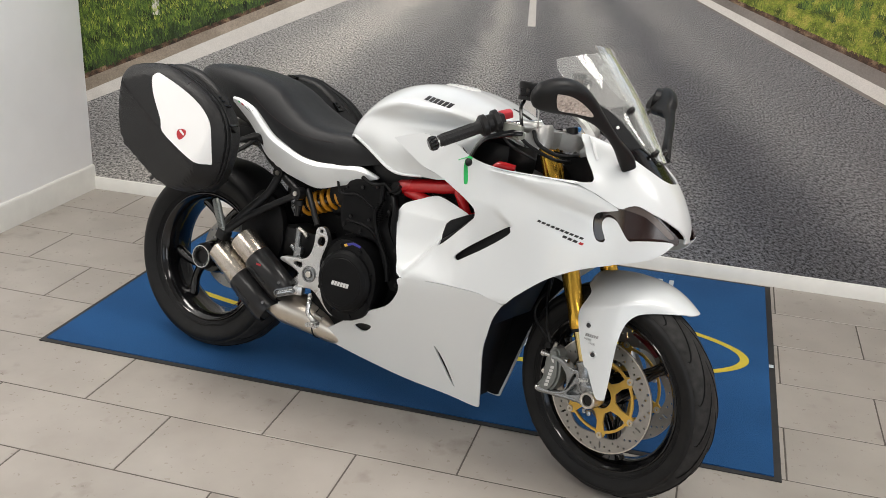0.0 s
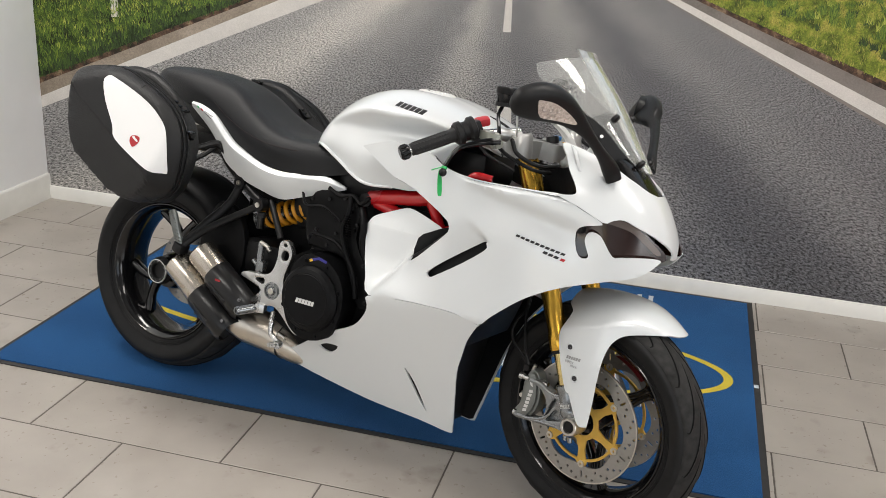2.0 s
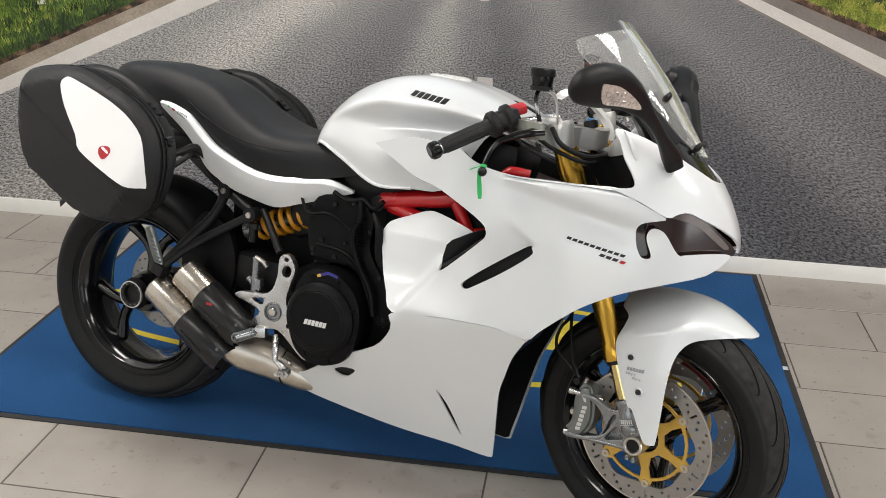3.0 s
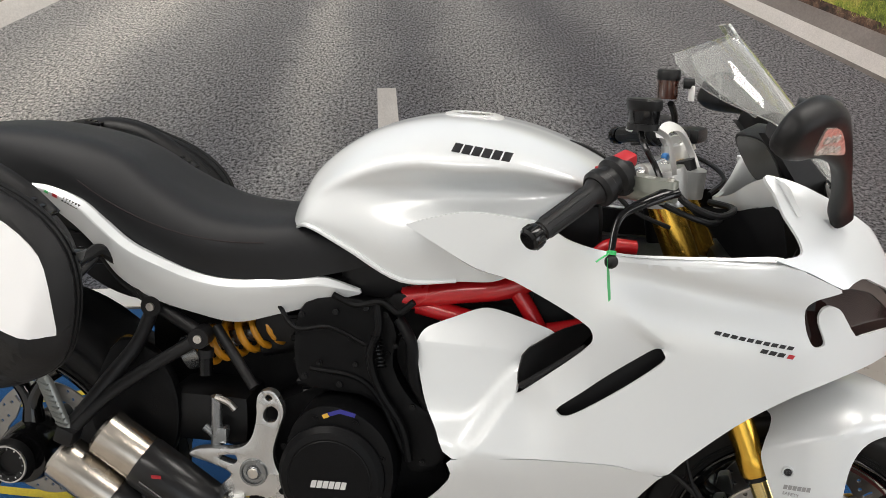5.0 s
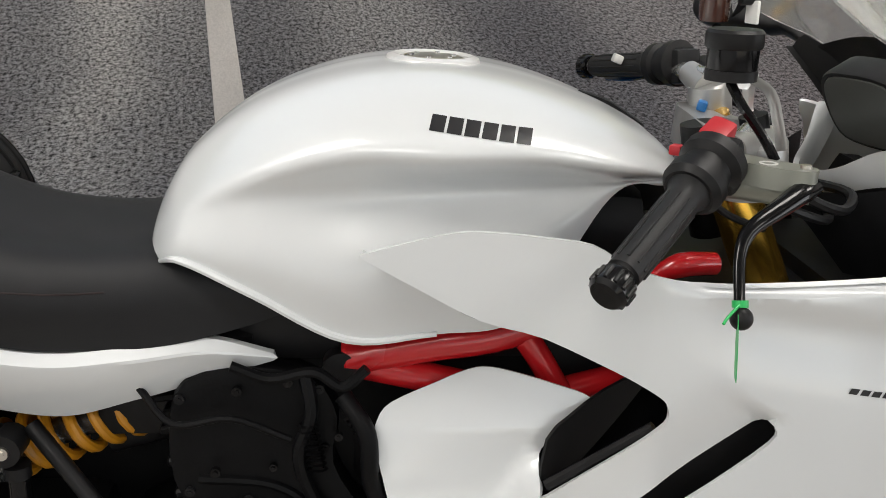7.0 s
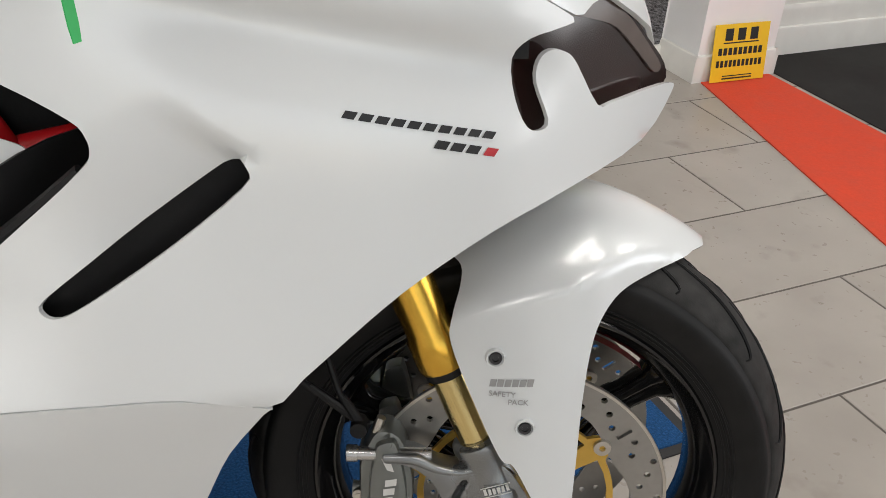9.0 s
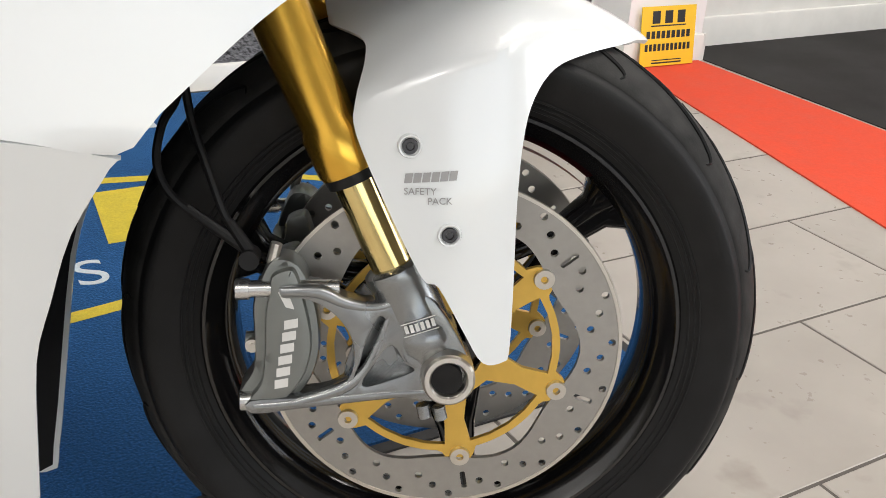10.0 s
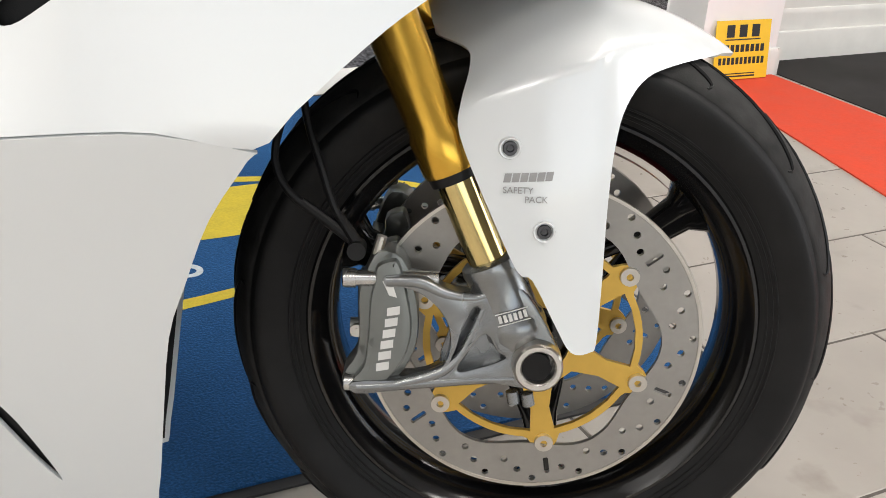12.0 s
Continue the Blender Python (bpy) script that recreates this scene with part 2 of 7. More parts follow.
def printed_asphalt():
    """Printed road: lanes of paler and darker wear that run to the picture's vanishing point, and grit that grows towards its foot."""
    m = bpy.data.materials.new("printed_asphalt")
    n, l, b = nodes_of(m)

    def op(kind, a, c=None, d=None):
        node = n.new("ShaderNodeMath")
        node.operation = kind
        for k, v in enumerate((a, c, d)):
            if isinstance(v, (int, float)):
                node.inputs[k].default_value = v
            elif v is not None:
                l.new(v, node.inputs[k])
        return node.outputs[0]

    tc, sep = n.new("ShaderNodeTexCoord"), n.new("ShaderNodeSeparateXYZ")
    l.new(tc.outputs["Object"], sep.inputs[0])
    drop = op("SUBTRACT", 1.47, sep.outputs["Z"])
    slope = op("DIVIDE", op("ADD", sep.outputs["X"], 0.07), drop)
    depth = op("LOGARITHM", drop, math.e)
    at = n.new("ShaderNodeCombineXYZ")
    l.new(slope, at.inputs[0])
    l.new(op("MULTIPLY", depth, 1.6), at.inputs[1])
    # wear lanes across the road
    wob = n.new("ShaderNodeTexNoise")
    wob.inputs["Scale"].default_value, wob.inputs["Detail"].default_value = 3.5, 4
    l.new(at.outputs[0], wob.inputs["Vector"])
    lane = op("MULTIPLY_ADD", op("SUBTRACT", wob.outputs["Fac"], 0.5), 0.35, slope)
    lanes = ramp_of(n, [(u / 5 + 0.5, (g, g, g)) for u, g in LANES])
    lanes.color_ramp.interpolation = "EASE"
    l.new(op("MULTIPLY_ADD", lane, 0.2, 0.5), lanes.inputs["Fac"])
    # the road pales with distance
    far = n.new("ShaderNodeMapRange")
    far.inputs["From Min"].default_value, far.inputs["From Max"].default_value = 0.1, 1.1
    far.inputs["To Min"].default_value, far.inputs["To Max"].default_value = 0.10, 0.28
    l.new(sep.outputs["Z"], far.inputs["Value"])
    tone = op("ADD", lanes.outputs["Color"], far.outputs["Result"])
    col = ramp_of(n, [(0.0, (0.030, 0.031, 0.036)), (0.35, (0.103, 0.103, 0.111)), (0.65, (0.245, 0.240, 0.236)), (1.0, (0.52, 0.495, 0.455))])
    l.new(tone, col.inputs["Fac"])
    # grit
    grit = n.new("ShaderNodeTexNoise")
    grit.inputs["Scale"].default_value, grit.inputs["Detail"].default_value, grit.inputs["Roughness"].default_value = 92, 3, 0.9
    l.new(at.outputs[0], grit.inputs["Vector"])
    gain = n.new("ShaderNodeMapRange")
    gain.inputs["From Min"].default_value, gain.inputs["From Max"].default_value = 0.38, 0.62
    gain.inputs["To Min"].default_value, gain.inputs["To Max"].default_value = 0.0, 2.1
    l.new(grit.outputs["Fac"], gain.inputs["Value"])
    mx = n.new("ShaderNodeMix")
    mx.data_type, mx.blend_type = "RGBA", "MULTIPLY"
    mx.inputs["Factor"].default_value = 1.0
    l.new(col.outputs["Color"], mx.inputs["A"])
    l.new(gain.outputs["Result"], mx.inputs["B"])
    l.new(mx.outputs["Result"], b.inputs["Base Color"])
    b.inputs["Roughness"].default_value = 0.5
    b.inputs["Specular IOR Level"].default_value = 0.35
    return m


def printed_blades(name, stops):
    """Printed grass: one tone a blade."""
    m = bpy.data.materials.new(name)
    n, l, b = nodes_of(m)
    geo = n.new("ShaderNodeNewGeometry")
    ramp = ramp_of(n, stops)
    l.new(geo.outputs["Random Per Island"], ramp.inputs["Fac"])
    l.new(ramp.outputs["Color"], b.inputs["Base Color"])
    b.inputs["Roughness"].default_value = 0.5
    return m


# run per metre of drop, paleness
LANES = [(-2.4, 0.52), (-1.9, 0.46), (-1.35, 0.66), (-0.95, 0.42), (-0.55, 0.28), (-0.28, 0.52), (-0.08, 0.34), (0.12, 0.22), (0.5, 0.42), (0.95, 0.16), (1.35, 0.32), (1.8, 0.24), (2.3, 0.20)]


TILE = tile_material()
PILE = pile_material()
YELLOW_PILE = material("yellow_mat_pile", (0.55, 0.43, 0.04), 0.95, 0, 0, 0.15, 200, 0.6, 500)
WHITE_PILE = material("white_mat_pile", (0.50, 0.55, 0.58), 0.95, 0, 0, 0.15, 200, 0.6, 500)
PRINT_ASPHALT = printed_asphalt()
PRINT_GRASS = printed_material("printed_grass", [(0.36, (0.006, 0.010, 0.003)), (0.50, (0.022, 0.045, 0.008)), (0.62, (0.075, 0.125, 0.016)), (0.72, (0.20, 0.24, 0.03))], 16, 200, 0.6)
PRINT_SOIL = printed_material("printed_soil", [(0.35, (0.022, 0.014, 0.009)), (0.55, (0.10, 0.055, 0.035)), (0.72, (0.26, 0.18, 0.11))], 30, 220, 0.5)
BLADE_DARK = printed_blades("printed_blade_dark", [(0.0, (0.008, 0.016, 0.004)), (0.5, (0.025, 0.055, 0.008)), (1.0, (0.06, 0.11, 0.014))])
BLADE_GREEN = printed_blades("printed_blade_green", [(0.0, (0.03, 0.065, 0.008)), (0.5, (0.085, 0.155, 0.015)), (1.0, (0.20, 0.27, 0.03))])
BLADE_PALE = printed_blades("printed_blade_sunlit", [(0.0, (0.12, 0.19, 0.02)), (0.5, (0.30, 0.36, 0.045)), (1.0, (0.55, 0.54, 0.12))])
BLADE_LAWN = printed_blades("printed_blade_lawn", [(0.0, (0.07, 0.11, 0.012)), (0.5, (0.24, 0.29, 0.03)), (1.0, (0.48, 0.42, 0.10))])
BLADE_YELLOW = printed_blades("printed_flower_yellow", [(0.0, (0.42, 0.40, 0.03)), (1.0, (0.80, 0.70, 0.08))])
PRINT_LAWN = printed_material("printed_lawn", [(0.32, (0.05, 0.07, 0.010)), (0.5, (0.18, 0.23, 0.025)), (0.68, (0.38, 0.33, 0.07))], 22, 200, 0.5)
PRINT_GRAVEL = printed_material("printed_verge", [(0.3, (0.20, 0.165, 0.125)), (0.7, (0.36, 0.30, 0.24))], 5, 130, 0.2)
PRINT_SHOULDER = printed_material("printed_shoulder", [(0.3, (0.155, 0.138, 0.125)), (0.7, (0.245, 0.218, 0.198))], 5, 150, 0.12)
PRINT_LINE = printed_material("printed_road_line", [(0.3, (0.56, 0.535, 0.50)), (0.7, (0.66, 0.63, 0.59))], 6, 220, 0.10)
PRINT_SKY = printed_material("printed_sky", [(0.3, (0.45, 0.58, 0.75)), (0.7, (0.75, 0.82, 0.88))], 1.5, 30, 0.02)

# ---- builders ----
from mathutils.bvhtree import BVHTree
from mathutils.geometry import delaunay_2d_cdt


def finish(bm, smooth=35):
    bmesh.ops.recalc_face_normals(bm, faces=bm.faces[:])
    lim = radians(smooth)
    for f in bm.faces:
        f.smooth = True
    for e in bm.edges:
        e.smooth = len(e.link_faces) == 2 and e.calc_face_angle(9) < lim
    return bm


def part(name, bm, mat, parent, label="", smooth=35):
    """Links a bmesh as one mesh object under a thing or a part."""
    finish(bm, smooth)
    me = bpy.data.meshes.new(name)
    bm.to_mesh(me)
    bm.free()
    me.materials.append(mat)
    ob = new(name, me)
    ob.parent = parent
    if label:
        ob["label"] = label
    return ob


def thing(name, label, category, group="", kind="", m=None):
    ob = new(name)
    ob.empty_display_size = 0.05
    if m is not None:
        ob.matrix_world = m
    return tagged(ob, label, category, group, kind)


def mesh_thing(name, bm, mat, label, category, group="", kind="", m=None, smooth=35):
    ob = part(name, bm, mat, None, "", smooth)
    if m is not None:
        ob.matrix_world = m
    return tagged(ob, label, category, group, kind)


def join(*bms):
    out = bmesh.new()
    for b in bms:
        me = bpy.data.meshes.new("tmp")
        b.to_mesh(me)
        b.free()
        out.from_mesh(me)
        bpy.data.meshes.remove(me)
    return out


def moved(bm, m):
    bm.transform(m)
    return bm


def mirrored(bm):
    bm.transform(Matrix.Diagonal((1, -1, 1, 1)))
    bmesh.ops.reverse_faces(bm, faces=bm.faces[:])
    return bm


def copy_bm(bm):
    return bm.copy()


def box(cx, cy, cz, sx, sy, sz, bevel=0.0, seg=2):
    bm = bmesh.new()
    bmesh.ops.create_cube(bm, size=1)
    bm.transform(Matrix.Translation((cx, cy, cz)) @ Matrix.Diagonal((sx, sy, sz, 1)))
    if bevel:
        bmesh.ops.bevel(bm, geom=bm.edges[:], offset=bevel, segments=seg, affect="EDGES", profile=0.6)
    return bm


def curve(pts, n=6, closed=False):
    """Catmull-Rom through the points, n steps a span."""
    p = [Vector(q) for q in pts]
    k, out = len(p), []
    for i in range(k if closed else k - 1):
        a, b = p[i], p[(i + 1) % k]
        z = p[i - 1] if (closed or i) else a * 2 - b
        c = p[(i + 2) % k] if (closed or i + 2 < k) else b * 2 - a
        for j in range(n):
            t = j / n
            out.append(0.5 * ((2 * a) + (b - z) * t + (2 * z - 5 * a + 4 * b - c) * t * t + (3 * a - z - 3 * b + c) * t**3))
    if not closed:
        out.append(p[-1])
    return out


def ring_mesh(rings, close_u=True, cap=True):
    """A skin over rows of points."""
    bm = bmesh.new()
    rows = [[bm.verts.new(p) for p in r] for r in rings]
    w = len(rows[0])
    for a, b in zip(rows, rows[1:]):
        for i in range(w if close_u else w - 1):
            q = [a[i], a[(i + 1) % w], b[(i + 1) % w], b[i]]
            if len({v.co.to_tuple(6) for v in q}) > 2:
                bm.faces.new(q)
    if cap and close_u:
        bm.faces.new(rows[0][::-1])
        bm.faces.new(rows[-1])
    return bm


def tube(path, r, seg=10, n=5, cap=True, flat=1.0):
    """A round bar along a smooth path; r: a radius or one for each point."""
    rr = r if isinstance(r, (list, tuple)) else [r] * len(path)
    pts = curve(path, n) if n > 1 else [Vector(p) for p in path]
    rad = []
    for i in range(len(pts)):
        u = i / (len(pts) - 1) * (len(rr) - 1)
        k = min(int(u), len(rr) - 2)
        rad.append(rr[k] + (rr[k + 1] - rr[k]) * (u - k))
    rings, side = [], None
    for i, p in enumerate(pts):
        d = (pts[min(i + 1, len(pts) - 1)] - pts[max(i - 1, 0)]).normalized()
        if side is None:
            side = d.orthogonal().normalized()
        side = (side - d * side.dot(d)).normalized()
        up = d.cross(side)
        rings.append([p + (side * math.cos(t) + up * math.sin(t) * flat) * rad[i] for t in (2 * math.pi * j / seg for j in range(seg))])
    return ring_mesh(rings, True, cap)


def rod(a, b, r, seg=16, r2=None):
    return tube([a, b], [r, r if r2 is None else r2], seg, 1)


def lathe(profile, seg=48, closed=False):
    """Turns a profile of (radius, y) about the y axis."""
    rings = []
    prof = profile + [profile[0]] if closed else profile
    for r, y in prof:
        rings.append([Vector((r * math.cos(t), y, r * math.sin(t))) for t in (2 * math.pi * j / seg for j in range(seg))])
    return ring_mesh(rings, True, False)


def inside(p, poly):
    x, y, hit = p[0], p[1], False
    for (x1, y1), (x2, y2) in zip(poly, poly[1:] + poly[:1]):
        if (y1 > y) != (y2 > y) and x < (x2 - x1) * (y - y1) / (y2 - y1) + x1:
            hit = not hit
    return hit


def loop(pts, n=4, closed=True):
    return [(v[0], v[1]) for v in curve([(a, b, 0) for a, b in pts], n, closed)]


def sheet(outline, place, holes=(), step=0.02, thick=0.004, inward=(0, 1, 0), n=4, lines=()):
    """A curved panel: a 2D outline with holes, filled with small triangles, laid on a surface and given thickness."""
    outer = loop(outline, n)
    inner = [loop(h, n) for h in holes]
    pts, edges = [], []
    for lp in [outer, *inner]:
        k = len(pts)
        pts += [Vector(p) for p in lp]
        edges += [(k + i, k + (i + 1) % len(lp)) for i in range(len(lp))]
    for ln in lines:
        k = len(pts)
        pts += [Vector(p) for p in ln]
        edges += [(k + i, k + i + 1) for i in range(len(ln) - 1)]
    us, vs = [p[0] for p in outer], [p[1] for p in outer]
    u = min(us) + step / 2
    while u < max(us):
        v = min(vs) + step / 2
        while v < max(vs):
            if inside((u, v), outer) and not any(inside((u, v), h) for h in inner):
                pts.append(Vector((u, v)))
            v += step
        u += step
    vv, _, ff, *_ = delaunay_2d_cdt(pts, edges, [], 0, 1e-6)
    bm = bmesh.new()
    front = [bm.verts.new(place(p[0], p[1])) for p in vv]
    for f in ff:
        c = sum((vv[i] for i in f), Vector((0, 0))) / 3
        if inside(c, outer) and not any(inside(c, h) for h in inner):
            bm.faces.new([front[i] for i in f])
    bmesh.ops.delete(bm, geom=[v for v in bm.verts if not v.link_faces], context="VERTS")
    if thick:
        bmesh.ops.recalc_face_normals(bm, faces=bm.faces[:])
        rim = [e for e in bm.edges if len(e.link_faces) == 1]
        inw = Vector(inward).normalized()
        bm.normal_update()
        sign = 1 if sum(f.normal.dot(inw) * f.calc_area() for f in bm.faces) > 0 else -1
        back = {v: bm.verts.new(v.co + v.normal * sign * thick) for v in bm.verts[:]}
        for f in bm.faces[:]:
            bm.faces.new([back[v] for v in reversed(f.verts)])
        for e in rim:
            a, b = e.verts
            bm.faces.new([a, b, back[b], back[a]])
    return bm


def plate(outline, y0, y1, holes=(), step=0.03, n=4, bevel=0.0):
    """A flat cut-out lying in x, z from y0 to y1."""
    bm = sheet(outline, lambda u, v: (u, y0, v), holes, step, y1 - y0, (0, 1, 0), n)
    if bevel:
        bmesh.ops.recalc_face_normals(bm, faces=bm.faces[:])
        sharp = [e for e in bm.edges if len(e.link_faces) == 2 and e.calc_face_angle(0) > 1.0]
        bmesh.ops.bevel(bm, geom=sharp, offset=bevel, segments=2, affect="EDGES", profile=0.6)
    return bm


def bolt(at, r=0.008, h=0.005, way=(0, -1, 0)):
    a = Vector(at)
    w = Vector(way).normalized()
    return join(tube([a, a + w * h, a + w * h], [r, r, r * 0.75], 12, 1), rod(a + w * h * 0.9, a + w * (h + 0.0015), r * 0.5, 6))


def tree_of(ob):
    return BVHTree.FromPolygons([v.co.copy() for v in ob.data.vertices], [tuple(p.vertices) for p in ob.data.polygons])


def decal(polys, tree, lift=0.0006, way=(0, 1, 0), start=-1.0, step=0.012):
    """Flat shapes laid on a part's surface, seen along y."""
    w = Vector(way)

    def place(u, v):
        hit, nor, _, _ = tree.ray_cast(Vector((u, start, v)), w)
        return hit - w * lift if hit else Vector((u, 0, v))

    return join(*[sheet(p, place, (), step, 0, n=1) for p in polys])


def letter_bars(x, z, dx, dz, h, count, gap=0.22, slant=0.25):
    """A row of plain slanted bars, one for each letter, from (x, z) along (dx, dz)."""
    d = Vector((dx, dz))
    w = d.length / count
    d.normalize()
    up = Vector((-d.y, d.x)) + d * slant
    out = []
    for i in range(count):
        a = Vector((x, z)) + d * w * i
        b = a + d * w * (1 - gap)
        out.append([tuple(a), tuple(b), tuple(b + up * h), tuple(a + up * h)])
    return out


def letters(text, size, depth, mat, parent, name, m):
    cu = bpy.data.curves.new("text", "FONT")
    cu.body, cu.size, cu.extrude = text, size, depth
    tmp = new("text", cu)
    me = bpy.data.meshes.new_from_object(tmp.evaluated_get(bpy.context.evaluated_depsgraph_get()))
    bpy.data.objects.remove(tmp)
    me.materials.clear()
    me.materials.append(mat)
    ob = new(name, me)
    ob.parent = parent
    ob.matrix_local = m
    return ob

# ---- room ----
XL, XR, YB, YF, ZC = -2.26, 4.6, -4.0, 3.848, 2.8
wall_label = "plain white painted showroom wall"
mesh_thing("wall_west", box(XL - 0.1, (YB + YF) / 2, ZC / 2, 0.2, YF - YB, ZC), WALL_PAINT, wall_label, "wall", "", "structure")
mesh_thing("wall_north", box((XL + XR) / 2, YF + 0.1, ZC / 2, XR - XL + 0.4, 0.2, ZC), WALL_PAINT, wall_label, "wall", "", "structure")
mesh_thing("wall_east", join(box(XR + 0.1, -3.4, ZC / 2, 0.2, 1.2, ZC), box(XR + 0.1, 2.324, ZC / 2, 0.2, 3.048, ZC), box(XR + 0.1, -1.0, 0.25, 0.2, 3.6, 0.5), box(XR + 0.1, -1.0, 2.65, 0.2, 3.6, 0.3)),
           DIM_WALL, "plain wall out of view with window opening, greyed to cut bounce light", "wall", "", "structure")
mesh_thing("ceiling", box((XL + XR) / 2, (YB + YF) / 2, ZC + 0.1, XR - XL + 0.4, YF - YB + 0.4, 0.2), DIM_CEILING, "plain ceiling out of view, greyed to cut bounce light", "ceiling", "", "structure")
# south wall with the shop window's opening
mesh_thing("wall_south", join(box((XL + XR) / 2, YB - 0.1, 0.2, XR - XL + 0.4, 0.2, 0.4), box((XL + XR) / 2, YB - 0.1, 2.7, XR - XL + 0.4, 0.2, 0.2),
                              box(-2.2, YB - 0.1, 1.5, 0.5, 0.2, 2.2), box(4.0, YB - 0.1, 1.5, 1.6, 0.2, 2.2)), DIM_WALL, "plain wall out of view with shop window opening, greyed to cut bounce light", "wall", "", "structure")


def skirting(x0, y0, x1, y1, h, t, name="baseboard"):
    """A skirting board with a rounded top edge, from one floor point to another; its face to the right of the way."""
    a, b = Vector((x0, y0, 0)), Vector((x1, y1, 0))
    d = (b - a).normalized()
    s = Vector((d.y, -d.x, 0)) * t
    prof = [(0, 0.0), (1, 0.0), (1, h * 0.9), (0.8, h * 0.97), (0.45, h), (0, h)]
    return ring_mesh([[p + s * u + Vector((0, 0, v)) for u, v in prof] for p in (a, b)])


mesh_thing("baseboard_1", skirting(XL + 0.012, YF, 2.08, YF, 0.064, 0.014), SKIRTING_PAINT, "low cream skirting strip under the mural, chipped", "skirting", "", "structure")
mesh_thing("baseboard_2", skirting(XL, YB, XL, YF, 0.125, 0.012), SKIRTING_PAINT, "white painted skirting board", "skirting", "", "structure")
mesh_thing("pillar", box(2.232, 3.76, ZC / 2, 0.304, 0.176, ZC), WALL_PAINT, "white painted pillar at the end of the mural wall", "pillar", "", "structure")
mesh_thing("baseboard_3", join(skirting(2.078, 3.848, 2.078, 3.66, 0.085, 0.012), skirting(2.068, 3.672, 2.396, 3.672, 0.085, 0.012), skirting(2.386, 3.66, 2.386, 3.848, 0.085, 0.012)),
           SKIRTING_PAINT, "white skirting round the pillar's foot", "skirting", "", "structure")
mesh_thing("baseboard_4", join(skirting(2.4, 3.80, XR, 3.80, 0.10, 0.012), skirting(2.4, 3.812, XR, 3.812, 0.17, 0.010), box(3.5, 3.83, 0.1, 2.2, 0.036, 0.2)),
           SKIRTING_PAINT, "moulded white skirting in two steps", "skirting", "", "structure")

# mural: a printed road picture on the north wall, vanishing at (VX, VZ)
VX, VZ, YM = -0.07, 1.45, YF - 0.004
mural = thing("mural", "large printed wallpaper of an empty country road", "mural", "", "structure")


def print_piece(name, pts, mat, lift):
    bm = bmesh.new()
    f = [bm.verts.new((x, YM - lift, z)) for x, z in pts]
    bm.faces.new(f)
    bm.normal_update()
    if bm.faces[:][0].normal.y > 0:
        bmesh.ops.reverse_faces(bm, faces=bm.faces[:])
    g = bmesh.ops.extrude_face_region(bm, geom=bm.faces[:])
    for v in g["geom"]:
        if isinstance(v, bmesh.types.BMVert):
            v.co.y += 0.0035
    return part(name, bm, mat, mural)


def ray_x(slope, z):
    """x of the ray of that run per metre of drop below the vanishing point"""
    return VX + slope * (VZ - z)


def strip(s0, s1, z0, z1):
    """a ray strip, cut at the mural's sides"""
    left = s0 < 0
    edge = XL if left else 2.07
    pts = []
    for s in (s0, s1):
        zb = max(z0, VZ - (edge - VX) / s)
        pts.append(((ray_x(s, zb), zb), (ray_x(s, z1), z1)))
    (a, b), (c, d) = pts
    return [a, b, d, c]


print_piece("road", [(XL, 0.06), (2.07, 0.06), (2.07, 0.55), (0.02, VZ), (-0.16, VZ), (XL, 0.45)], PRINT_ASPHALT, 0.0)
print_piece("sky", [(XL, VZ), (2.07, VZ), (2.07, ZC), (XL, ZC)], PRINT_SKY, 0.0)
# left side: grass, soil edge, gravel, white line
LEFT_GRASS, LEFT_SOIL, LEFT_LINE, LEFT_INNER = ((XL, 0.586), (-0.30, 1.42)), ((XL, 0.560), (-0.30, 1.408)), ((XL, 0.499), (-0.29, 1.388)), ((XL, 0.445), (-0.28, 1.310))
print_piece("grass_bank", [*LEFT_GRASS, (XL, 1.42)], PRINT_GRASS, 0.0005)
print_piece("soil_edge", [LEFT_SOIL[0], LEFT_SOIL[1], LEFT_GRASS[1], LEFT_GRASS[0]], PRINT_SOIL, 0.0005)
print_piece("gravel_verge", [LEFT_LINE[0], LEFT_LINE[1], LEFT_SOIL[1], LEFT_SOIL[0]], PRINT_GRAVEL, 0.0005)
print_piece("edge_line", [LEFT_INNER[0], LEFT_INNER[1], LEFT_LINE[1], LEFT_LINE[0]], PRINT_LINE, 0.0005)
print_piece("grass_bank", [(2.07, 0.55), (2.07, VZ), (0.02, VZ)], PRINT_LAWN, 0.0005)
print_piece("gravel_verge", strip(2.2, 2.74, 0.06, 1.40), PRINT_SHOULDER, 0.0012)
print_piece("soil_edge", strip(2.74, 2.90, 0.06, 1.40), PRINT_SOIL, 0.0012)
print_piece("edge_line", strip(2.25, 2.465, 0.06, 1.42), PRINT_LINE, 0.0018)


